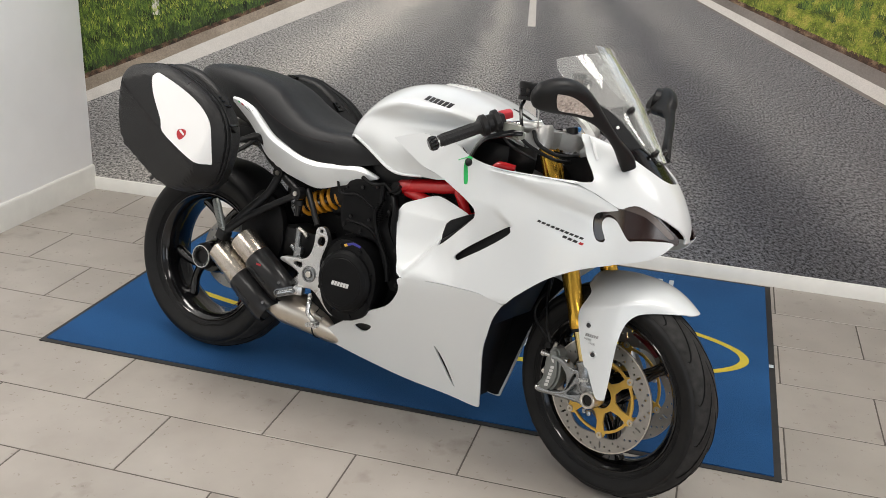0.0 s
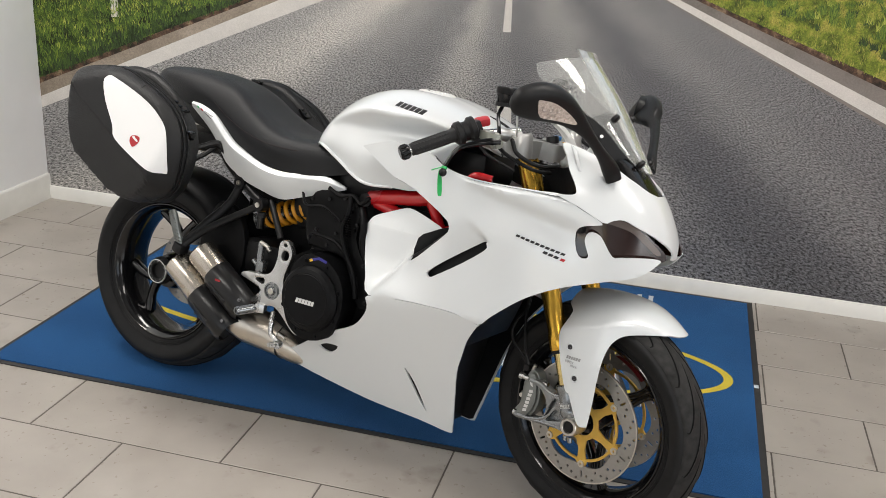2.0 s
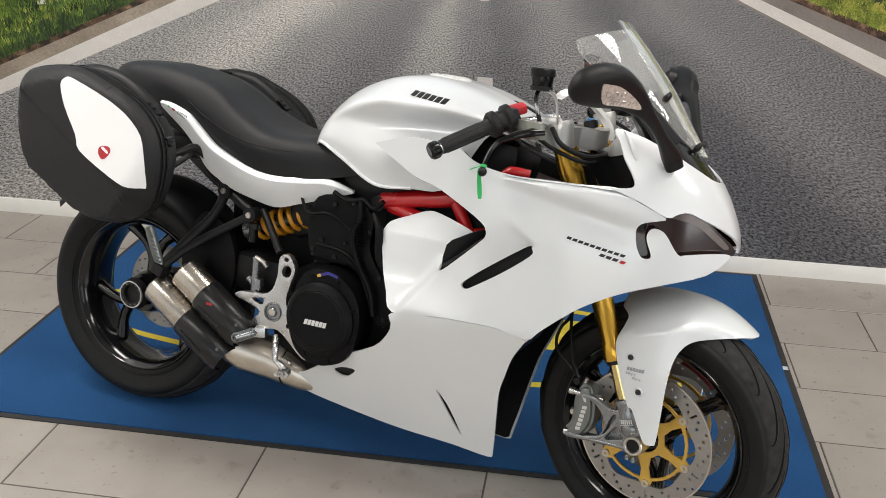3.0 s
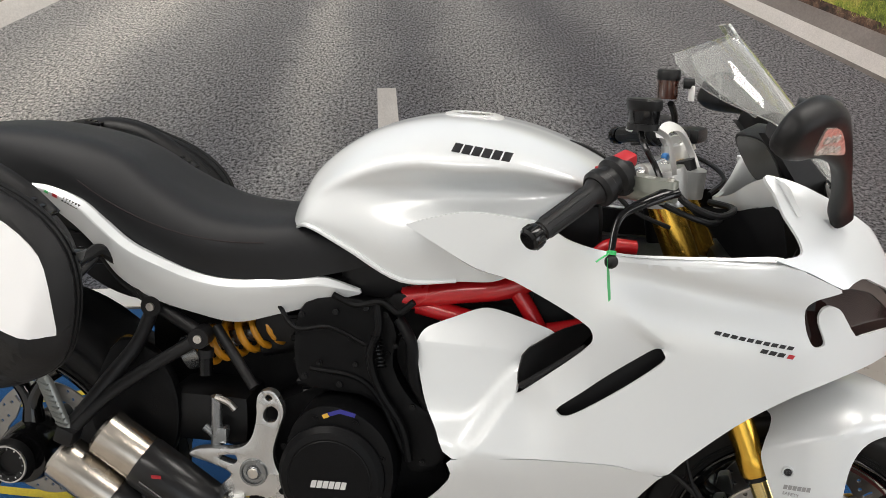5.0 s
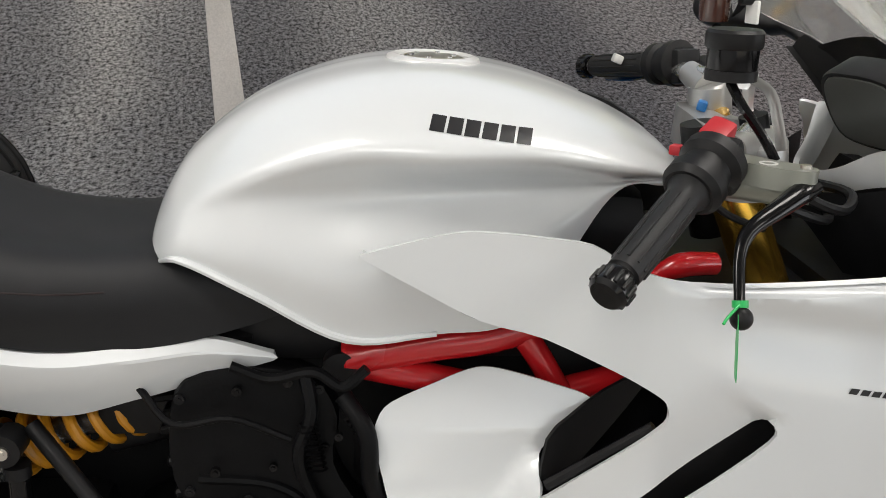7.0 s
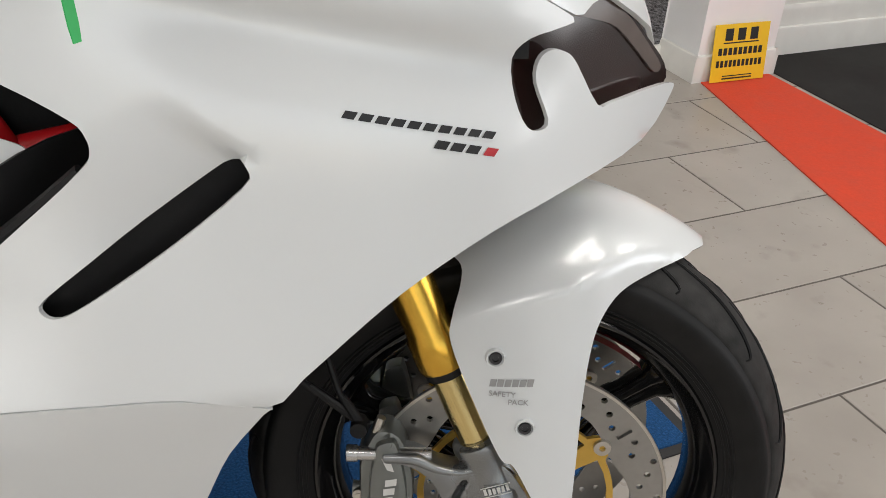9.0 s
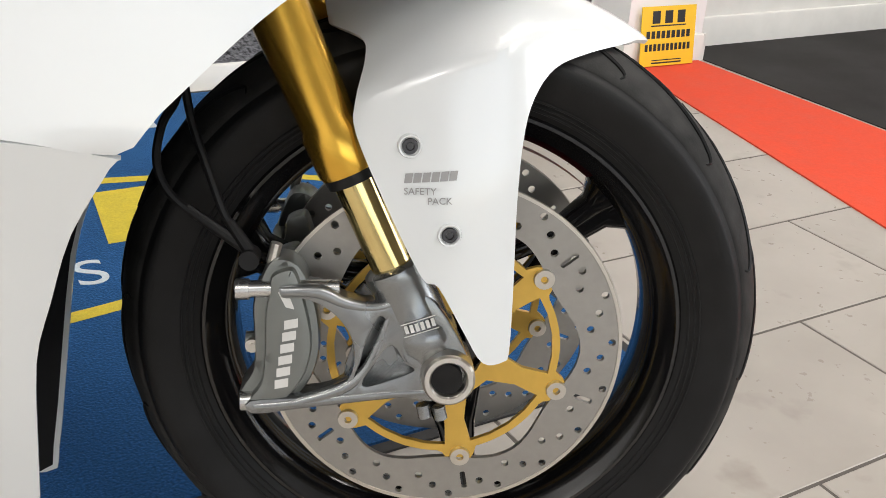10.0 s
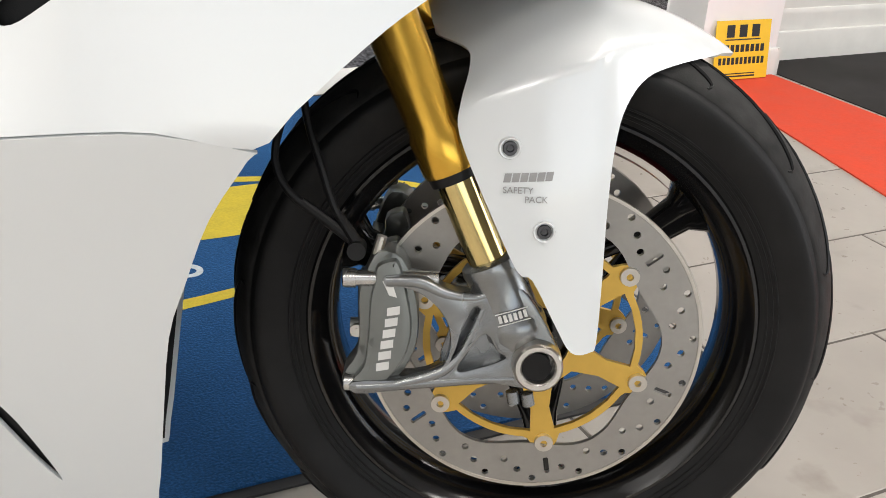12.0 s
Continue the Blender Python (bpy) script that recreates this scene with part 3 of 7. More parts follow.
def printed_turf(name, x0, x1, foot, top, count, mat, lift, h0, h1, seed, low=1.2, spread=0.016, blades=(5, 10), thin=0.07):
    """printed grass blades in tufts; foot(x): the bank's lower edge; those lower down lie over those above"""
    rnd = random.Random(seed)
    verts, faces = [], []
    for _ in range(count):
        cx = rnd.uniform(x0, x1)
        lo = foot(cx)
        if lo >= top:
            continue
        cz = lo + (top - lo) * rnd.random() ** low
        near = max(0.25, (VZ + 0.1 - cz))
        y = YM - lift - 0.0012 * (1.5 - cz)
        lean0 = rnd.uniform(-0.25, 0.25)
        for _ in range(rnd.randint(*blades)):
            h = rnd.uniform(h0, h1) * near
            w = h * thin * rnd.uniform(0.7, 1.3)
            bx, bz = cx + rnd.gauss(0, spread) * near, cz + rnd.gauss(0, 0.4 * spread) * near
            lean = lean0 + rnd.gauss(0, 0.30) + (bx - cx) * 4
            tip = (bx + h * lean, bz + h * (1 - 0.3 * min(1, abs(lean))))
            if not (XL + 0.002 < tip[0] < 2.068):
                continue
            k = len(verts)
            yy = y - rnd.random() * 0.00015
            verts += [(bx - w, yy, bz), (bx + w, yy, bz), (bx + w * 0.8 + (tip[0] - bx) * 0.45, yy, bz + (tip[1] - bz) * 0.55), (tip[0], yy, tip[1])]
            faces.append((k, k + 1, k + 2, k + 3))
    me = bpy.data.meshes.new(name)
    me.from_pydata(verts, [], faces)
    me.materials.append(mat)
    ob = new(name, me)
    ob.parent = mural
    ob["kind"] = "stuff"


def left_foot(x):
    return LEFT_GRASS[0][1] + (x - XL) * (LEFT_GRASS[1][1] - LEFT_GRASS[0][1]) / (LEFT_GRASS[1][0] - XL)


def right_foot(x):
    return VZ - (x - VX) / 2.84


# the shaded left bank: fine blades, darker along its foot
printed_turf("grass_blades", XL, -0.6, left_foot, 1.25, 900, BLADE_DARK, 0.0016, 0.025, 0.06, 11, 1.6)
printed_turf("grass_blades", XL, -0.6, lambda x: left_foot(x) + 0.030, 1.25, 1500, BLADE_GREEN, 0.0018, 0.018, 0.045, 12, 1.0, 0.02)
printed_turf("grass_blades", XL, -0.6, lambda x: left_foot(x) + 0.045, 1.25, 420, BLADE_PALE, 0.0020, 0.014, 0.036, 13, 0.8, 0.02)
# the sunlit right bank: short lawn along the road, then tall tufts with shade at their feet, a yellow bush
printed_turf("grass_blades", 0.4, 2.07, lambda x: right_foot(x) + 0.006, 1.35, 1500, BLADE_LAWN, 0.0014, 0.012, 0.03, 31, 1.3, 0.02)
printed_turf("grass_blades", 0.5, 2.07, lambda x: right_foot(x) + 0.075, 1.35, 90, BLADE_DARK, 0.0022, 0.03, 0.07, 32, 1.2, 0.022, (26, 44), 0.06)
printed_turf("grass_blades", 0.5, 2.07, lambda x: right_foot(x) + 0.085, 1.35, 130, BLADE_GREEN, 0.0026, 0.05, 0.11, 33, 1.1, 0.024, (24, 40), 0.045)
printed_turf("grass_blades", 0.5, 2.07, lambda x: right_foot(x) + 0.095, 1.35, 90, BLADE_PALE, 0.0029, 0.04, 0.10, 34, 1.1, 0.022, (8, 16), 0.04)
printed_turf("bush_flowers", 1.55, 1.95, lambda x: 0.985, 1.10, 60, BLADE_YELLOW, 0.0031, 0.015, 0.03, 35, 1.0, 0.02, (12, 20), 0.25)
print_piece("centre_dash", [(-0.084, 0.30), (0.004, 0.30), (-0.026, 0.713), (-0.084, 0.713)], PRINT_LINE, 0.0018)
print_piece("centre_dash", [(-0.085, 0.999), (-0.052, 1.0), (-0.058, 1.17), (-0.082, 1.17)], PRINT_LINE, 0.0018)
print_piece("marker_post", [(-1.861, 0.90), (-1.826, 0.903), (-1.83, 1.15), (-1.868, 1.15)], PRINT_LINE, 0.0018)

# floor: grout bed, tiles last in the file
floor = mesh_thing("floor", box((XL + XR) / 2, (YB + YF) / 2, -0.1012, XR - XL + 0.4, YF - YB + 0.4, 0.2), GROUT, "beige porcelain tiles in half-bond with dark grout", "floor", "", "structure")


def slab(pts, z0, z1):
    bm = bmesh.new()
    lo, hi = [bm.verts.new((x, y, z0)) for x, y in pts], [bm.verts.new((x, y, z1)) for x, y in pts]
    bm.faces.new(hi)
    bm.faces.new(lo[::-1])
    for i in range(len(pts)):
        j = (i + 1) % len(pts)
        bm.faces.new([lo[i], lo[j], hi[j], hi[i]])
    return bm


mesh_thing("red_carpet", slab([(1.60, 1.55), (2.37, 1.55), (2.372, 3.655), (2.10, 3.655)], 0.0, 0.004), RED_CARPET, "orange-red carpet strip beside the tiles", "carpet", "", "structure")
mesh_thing("dark_floor", slab([(2.37, 1.0), (XR, 1.0), (XR, 3.80), (2.40, 3.80)], 0.0, 0.003), DARK_CARPET, "dark grey floor covering beyond the red strip", "floor", "", "structure")

# door mat
MX0, MX1, MY0, MY1 = -1.435, 1.05, 2.317, 3.817
door_mat = thing("floor_mat", "blue showroom mat with black rubber edge and printed writing", "mat")
edge_bm = slab([(MX0, MY0), (MX1, MY0), (MX1, MY1), (MX0, MY1)], 0.0005, 0.004)
part("rubber_edge", edge_bm, MAT_EDGE, door_mat)
part("carpet_top", slab([(MX0 + 0.018, MY0 + 0.018), (MX1 - 0.022, MY0 + 0.018), (MX1 - 0.022, MY1 - 0.022), (MX0 + 0.018, MY1 - 0.022)], 0.003, 0.008), PILE, door_mat, "blue pile")


def flat_ring(cx, cy, a, b, w, z, seg=96, t0=0.0, t1=360.0):
    bm = bmesh.new()
    rows = []
    for i in range(seg + 1):
        t = radians(t0 + (t1 - t0) * i / seg)
        rows.append([bm.verts.new((cx + (a + k) * math.cos(t), cy + (b + k) * math.sin(t), z)) for k in (-w / 2, w / 2)])
    for p, q in zip(rows, rows[1:]):
        bm.faces.new([p[0], p[1], q[1], q[0]])
    return bm


part("oval_line", flat_ring(-0.2, 3.06, 1.145, 0.30, 0.032, 0.0088), YELLOW_PILE, door_mat, "yellow oval outline")


def mat_bar(pts, mat, name="printed_letter"):
    bm = bmesh.new()
    f = bm.faces.new([bm.verts.new((x, y, 0.0086)) for x, y in pts])
    return part(name, bm, mat, door_mat)


letters("We", 0.24, 0.0004, WHITE_PILE, door_mat, "printed_word", pose(-1.10, 3.63, 0.0085) @ Matrix.Shear("XY", 4, (0.18, 0)))
letters("ill", 0.21, 0.0004, WHITE_PILE, door_mat, "printed_word", pose(0.53, 3.575, 0.0085) @ Matrix.Shear("XY", 4, (0.0, 0)))
letters("S", 0.125, 0.0004, WHITE_PILE, door_mat, "printed_letter", pose(0.342, 2.885, 0.0085))
for k in range(5):
    bx = -0.42 + k * 0.21
    mat_bar([(bx, 3.02), (bx + 0.15, 3.02), (bx + 0.17, 3.25), (bx + 0.02, 3.25)], YELLOW_PILE)
for k in range(5):
    bx = -0.38 + k * 0.135
    mat_bar([(bx, 2.885), (bx + 0.09, 2.885), (bx + 0.09, 2.975), (bx, 2.975)], WHITE_PILE)

part("care_tag", box(MX1 - 0.013, 3.053, 0.006, 0.016, 0.022, 0.002, 0.0006, 1), WHITE_PILE, door_mat, "small white care tag")

# yellow board leaning against the pillar
sign_m = pose(2.115, 3.636, 0.006, 82, 0, -2) @ Matrix.Diagonal((0.88, 0.74, 1, 1))
sign = thing("sign_board", "small yellow acrylic board with black bars, leaning on the pillar", "sign", m=sign_m)
part("board", box(0.118, 0.12, 0, 0.236, 0.24, 0.004, 0.001, 1), SIGN_YELLOW, sign)


def sign_bar(x0, y0, x1, y1):
    part("printed_bar", box((x0 + x1) / 2, (y0 + y1) / 2, 0.0024, x1 - x0, y1 - y0, 0.0008), INK, sign)


for k in range(3):
    sign_bar(0.045 + 0.054 * k, 0.172, 0.078 + 0.054 * k, 0.222)
sign_bar(0.04, 0.160, 0.192, 0.165)
for k in range(9):
    sign_bar(0.022 + 0.0218 * k, 0.112, 0.022 + 0.0218 * k + 0.015, 0.142)
for k in range(11):
    sign_bar(0.018 + 0.0185 * k, 0.062, 0.018 + 0.0185 * k + 0.012, 0.090)
sign_bar(0.05, 0.010, 0.18, 0.016)
sign_bar(0.05, 0.022, 0.18, 0.026)

# ---- motorcycle ----
# its own axes: x ahead from the rear axle, y to its left, z up; it leans on its side stand
BIKE = pose(-0.885, 2.4894, 0.0153, -11.5, 0, -15.2)
bike = thing("motorcycle", "pearl white sports motorcycle with black seat and gold forks", "motorcycle", m=BIKE)
# steered front end: origin at the front wheel's centre
STEER = pose(1.4828, -0.0158, 0.2888, 5.8, 0, -12.6)
FORK = pose(1.483, -0.002, 0.278, 0, 0, -10.0)


def linear(x, rows):
    for (a, p), (b, q) in zip(rows, rows[1:]):
        if x <= b:
            return p + (q - p) * (x - a) / (b - a)
    return rows[-1][1]


LEDGE = [(1.02, 0.856), (1.075, 0.838), (1.117, 0.830), (1.167, 0.828), (1.29, 0.831), (1.363, 0.833), (1.40, 0.830)]


def smooth_step(t):
    t = max(0.0, min(1.0, t))
    return t * t * (3 - 2 * t)


def flank(x, z):
    """y of the fairing's right flank"""
    y = -0.238
    if z < 0.5:
        y += 0.46 * (0.5 - z)
    if x > 1.25:
        y += 1.2 * (x - 1.25) ** 2
    if x < 1.0 and z > 0.6:
        y += 0.16 * (1.0 - x) * min(1, (z - 0.6) / 0.15)
    # the arm behind the slot lies lower than the panel ahead of it: a ridge runs from the slot's front end upwards
    t = ((x - 1.045) * 0.163 + (z - 0.576) * 0.128) / 0.04295
    d = ((z - 0.576) * 0.163 - (x - 1.045) * 0.128) / 0.2072
    e = (x - 1.208) * -0.574 + (z - 0.704) * -0.819
    if d > 0 and e > 0 and t > 0:
        y += 0.018 * smooth_step(e / 0.024) * max(0, 1 - d / 0.085) ** 1.4 * smooth_step(t / 0.5)
    # the wing behind the intake lies further in than the arm, its upper facet turned in a little more
    if z < 0.74 and x < 1.10:
        d = ((z - 0.604) * 0.110 - (x - 0.982) * 0.096) / 0.146
        arm_in = 0.035 * smooth_step((1.10 - x) / 0.12) * smooth_step((z - 0.45) / 0.14) * smooth_step((0.74 - z) / 0.06)
        wing = smooth_step((d + 0.5 * max(0.0, 0.98 - x)) / (0.018 + 0.02 * smooth_step((0.99 - x) / 0.03))) * smooth_step((z - 0.44) / 0.17) if x < 1.045 else 0.0
        y += arm_in + wing * (0.073 - arm_in) + 0.22 * wing * max(0.0, z - 0.655)
    # the cockpit rim turns in as a narrow ledge
    if 1.06 < x < 1.40:
        over = z - linear(x, LEDGE)
        if 0 < over < 0.03:
            y += 1.2 * over * smooth_step((x - 1.06) / 0.08)
    # shallow valley under the cockpit rim
    if x > 1.08:
        v = z - (0.817 - 0.18 * (x - 1.1))
        y += 0.013 * math.exp(-((v / (0.018 if v > 0 else 0.045)) ** 2)) * min(1, (x - 1.08) / 0.10) * max(0, min(1, (1.46 - x) / 0.1))
    return y


def flank_at(x, z):
    return Vector((x, flank(x, z), z))


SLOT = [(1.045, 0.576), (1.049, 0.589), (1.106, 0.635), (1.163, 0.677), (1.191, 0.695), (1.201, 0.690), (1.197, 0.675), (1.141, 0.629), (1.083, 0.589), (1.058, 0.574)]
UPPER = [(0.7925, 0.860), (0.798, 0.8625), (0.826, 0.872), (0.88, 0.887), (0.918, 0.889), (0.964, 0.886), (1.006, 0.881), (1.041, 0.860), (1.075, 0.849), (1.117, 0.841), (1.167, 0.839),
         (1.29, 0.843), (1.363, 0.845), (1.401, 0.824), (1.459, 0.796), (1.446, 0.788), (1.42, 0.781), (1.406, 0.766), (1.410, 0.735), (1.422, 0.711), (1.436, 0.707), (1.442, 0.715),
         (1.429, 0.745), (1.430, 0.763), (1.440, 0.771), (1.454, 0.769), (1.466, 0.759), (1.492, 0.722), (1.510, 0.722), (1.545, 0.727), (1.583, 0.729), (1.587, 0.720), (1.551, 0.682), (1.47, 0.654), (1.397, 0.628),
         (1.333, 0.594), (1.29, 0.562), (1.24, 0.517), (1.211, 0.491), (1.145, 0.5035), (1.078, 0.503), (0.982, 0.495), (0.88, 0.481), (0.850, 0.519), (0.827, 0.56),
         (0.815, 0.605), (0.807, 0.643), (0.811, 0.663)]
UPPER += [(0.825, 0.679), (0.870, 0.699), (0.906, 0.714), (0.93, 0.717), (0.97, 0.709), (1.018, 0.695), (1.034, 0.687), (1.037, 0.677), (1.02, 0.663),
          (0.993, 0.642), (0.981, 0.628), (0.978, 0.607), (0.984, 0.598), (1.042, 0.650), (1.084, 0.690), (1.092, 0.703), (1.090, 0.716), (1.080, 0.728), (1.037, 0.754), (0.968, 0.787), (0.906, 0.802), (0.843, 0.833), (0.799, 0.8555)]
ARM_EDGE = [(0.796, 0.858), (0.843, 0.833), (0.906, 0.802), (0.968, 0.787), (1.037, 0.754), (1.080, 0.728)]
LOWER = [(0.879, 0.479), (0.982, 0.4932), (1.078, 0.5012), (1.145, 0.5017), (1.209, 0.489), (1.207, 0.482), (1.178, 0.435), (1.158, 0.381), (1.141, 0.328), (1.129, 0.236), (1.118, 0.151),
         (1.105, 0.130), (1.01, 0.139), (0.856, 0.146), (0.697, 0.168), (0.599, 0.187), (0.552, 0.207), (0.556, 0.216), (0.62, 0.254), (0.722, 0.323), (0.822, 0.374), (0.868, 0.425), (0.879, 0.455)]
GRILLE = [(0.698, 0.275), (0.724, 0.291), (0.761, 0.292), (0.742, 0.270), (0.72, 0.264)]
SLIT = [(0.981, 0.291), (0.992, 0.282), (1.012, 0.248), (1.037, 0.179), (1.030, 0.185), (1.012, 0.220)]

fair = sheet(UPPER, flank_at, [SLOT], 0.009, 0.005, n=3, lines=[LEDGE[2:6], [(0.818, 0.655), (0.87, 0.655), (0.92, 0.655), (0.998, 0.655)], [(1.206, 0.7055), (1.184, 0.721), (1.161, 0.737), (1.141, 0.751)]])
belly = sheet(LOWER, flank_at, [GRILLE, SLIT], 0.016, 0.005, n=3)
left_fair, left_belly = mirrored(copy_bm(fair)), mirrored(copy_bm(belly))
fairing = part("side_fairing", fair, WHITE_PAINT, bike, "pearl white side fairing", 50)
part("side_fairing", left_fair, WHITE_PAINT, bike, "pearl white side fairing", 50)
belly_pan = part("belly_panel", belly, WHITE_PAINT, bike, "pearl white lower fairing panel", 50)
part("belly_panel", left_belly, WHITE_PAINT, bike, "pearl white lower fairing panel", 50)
fair_tree = tree_of(fairing)
# turned-in flange under the arm that clasps the tank
for side in (1, -1):
    rows = []
    for k, p in enumerate(curve([(x, flank(x, z) + 0.003, z) for x, z in ARM_EDGE], 6)):
        w = smooth_step(k / 12) * (1 - 0.7 * smooth_step((k - 12) / 14))
        rows.append([Vector((p.x, p.y * side, p.z)), Vector((p.x - 0.002 * w, (p.y + 0.016) * side, p.z - 0.006 * w)), Vector((p.x - 0.003 * w, (p.y + 0.040) * side, p.z - 0.010 * w))])
    part("fairing_flange", ring_mesh(rows, False), WHITE_PAINT, fairing, "", 20)


def inset(poly, grow, depth):
    """dark back plate behind an opening"""
    cx, cz = sum(p[0] for p in poly) / len(poly), sum(p[1] for p in poly) / len(poly)
    return sheet([(cx + (x - cx) * grow, cz + (z - cz) * grow) for x, z in poly], lambda u, v: Vector((u, flank(u, v) + depth, v)), (), 0.02, 0.003, n=2)


part("vent_liner", sheet([(1.01, 0.545), (1.01, 0.60), (1.09, 0.67), (1.18, 0.735), (1.26, 0.745), (1.27, 0.70), (1.16, 0.60), (1.06, 0.54)], lambda u, v: Vector((u, -0.203, v)), (), 0.03, 0.004, n=2), BLACK_PLASTIC, fairing, "black vent liner")
part("vent_liner", inset(GRILLE, 1.3, 0.010), BLACK_SHINY, belly_pan, "black vent liner")
part("vent_liner", inset(SLIT, 1.2, 0.014), BLACK_PLASTIC, belly_pan, "black vent liner")

# nose cowl: a patch about the centre line, s across, z up
NOSE_X = [(0.70, 1.594), (0.735, 1.596), (0.78, 1.583), (0.84, 1.554), (0.88, 1.525), (0.907, 1.499), (0.94, 1.471), (0.97, 1.436)]


NOSE_CURVE = loop(NOSE_X, 8, False)


def nose_s(x, z):
    return (max(0.0, linear(z, NOSE_CURVE) - x) / 0.26) ** (1 / 2.5)


def nose_at(s, z):
    """the cowl leans over with the steering head, so that its upper left side lies nearer the middle"""
    half = 0.258 if s > 0 else 0.258 - 0.13 * max(0, min(1, (z - 0.78) / 0.18))
    return Vector((linear(z, NOSE_CURVE) - 0.26 * abs(s) ** 2.5, -half * s, z))


NOSE_SIDE = loop([(0.905, 0.846), (0.86, 0.848), (0.82, 0.852), (0.80, 0.864), (0.787, 0.890), (0.772, 0.915), (0.752, 0.940), (0.735, 0.957), (0.71, 0.964), (0.66, 0.959), (0.61, 0.951), (0.54, 0.935), (0.46, 0.919), (0.36, 0.896), (0.25, 0.876), (0.12, 0.867)], 3, False)
NOSE_LOW = [(1.594, 0.742), (1.535, 0.793), (1.501, 0.809), (1.480, 0.805), (1.461, 0.7975), (1.403, 0.8255)]
right = NOSE_SIDE + [(0.0, 0.866)]
low = loop([(0.0, 0.722), (0.09, 0.722)] + [(nose_s(x, z), z) for x, z in NOSE_LOW], 3, False)
outline = right + [(-s, z) for s, z in reversed(right[:-1])] + [(-s, z) for s, z in reversed(low[1:])] + low
nose = part("nose_cowl", sheet(outline, nose_at, (), 0.025, 0.005, (-1, 0, 0), 1), WHITE_PAINT, bike, "pearl white nose cowl", 50)


# headlamps: smoked lens set back in the opening
LENS = [(1.400, 0.770), (1.42, 0.786), (1.446, 0.794), (1.481, 0.810), (1.505, 0.815), (1.535, 0.801), (1.570, 0.769), (1.599, 0.742), (1.600, 0.722), (1.55, 0.712), (1.50, 0.710), (1.44, 0.700), (1.412, 0.705)]
lens = sheet(LENS, lambda u, v: Vector((u - 0.01, flank(u, v) + 0.018, v)), (), 0.02, 0.004, n=3)
left_lens = mirrored(copy_bm(lens))
for bm in (lens, left_lens):
    hl = part("headlamp", bm, LAMP_DARK, bike, "smoked headlamp")
STRIP = [(1.470, 0.797), (1.485, 0.806), (1.505, 0.809), (1.535, 0.795), (1.570, 0.764), (1.592, 0.741), (1.583, 0.736), (1.560, 0.755), (1.528, 0.781), (1.500, 0.790)]
strip_bm = sheet(STRIP, lambda u, v: Vector((u - 0.01, flank(u, v) + 0.015, v)), (), 0.02, 0.002, n=3)
for bm in (mirrored(copy_bm(strip_bm)), strip_bm):
    part("light_strip", bm, LAMP_STRIP, hl, "smoked light strip")
part("lamp_core", box(1.40, 0, 0.76, 0.22, 0.26, 0.09, 0.02), BLACK_PLASTIC, hl)

# fuel tank: skin over cross sections
TANK = [  # x, top z, shoulder y, shoulder z, crease y, crease z, dent y, dent z, knee y, knee z, foot y, foot z
    (0.572, 0.838, 0.030, 0.836, 0.055, 0.830, 0.066, 0.822, 0.072, 0.812, 0.072, 0.802),
    (0.585, 0.880, 0.045, 0.874, 0.082, 0.860, 0.098, 0.846, 0.108, 0.832, 0.108, 0.822),
    (0.620, 0.930, 0.065, 0.924, 0.118, 0.895, 0.138, 0.872, 0.148, 0.850, 0.148, 0.836),
    (0.690, 0.982, 0.085, 0.974, 0.160, 0.933, 0.160, 0.898, 0.170, 0.846, 0.163, 0.806),
    (0.780, 1.014, 0.105, 1.005, 0.190, 0.958, 0.160, 0.908, 0.182, 0.832, 0.168, 0.760),
    (0.870, 1.021, 0.115, 1.012, 0.204, 0.958, 0.156, 0.912, 0.178, 0.850, 0.160, 0.762),
    (0.960, 1.008, 0.120, 1.000, 0.206, 0.958, 0.154, 0.916, 0.172, 0.860, 0.155, 0.780),
    (1.040, 0.982, 0.115, 0.975, 0.193, 0.945, 0.158, 0.920, 0.156, 0.911, 0.154, 0.904),
    (1.095, 0.955, 0.098, 0.949, 0.160, 0.930, 0.138, 0.918, 0.136, 0.914, 0.134, 0.911),
    (1.122, 0.934, 0.082, 0.929, 0.128, 0.914, 0.116, 0.905, 0.114, 0.902, 0.112, 0.900),
    (1.132, 0.916, 0.060, 0.912, 0.092, 0.902, 0.088, 0.896, 0.087, 0.894, 0.086, 0.892),
]
rings = []
for col in zip(*[curve([(r[0], 0, r[1]) for r in TANK], 9)] + [curve([(r[0], -r[k], r[k + 1]) for r in TANK], 9) for k in (2, 4, 6, 8, 10)]):
    col = list(col)
    half = curve(col, 7)
    rings.append([Vector((p.x, -p.y, p.z)) for p in reversed(half[1:])] + list(half))
tank_bm = ring_mesh(rings, False)
tank = part("fuel_tank", tank_bm, WHITE_PAINT, bike, "pearl white fuel tank", 60)
tank_tree = tree_of(tank)
part("tank_front", box(1.03, 0, 0.845, 0.14, 0.20, 0.10, 0.03), BLACK_PLASTIC, tank)
# rolled flange along the tank's lower edge
for side in (-1, 1):
    part("tank_flange", tube([(r[0], side * (r[10] + 0.0015), r[11] + 0.001) for r in TANK[1:6]], [0.002, 0.0042, 0.0045, 0.0042, 0.003], 8, 6), WHITE_PAINT, tank)
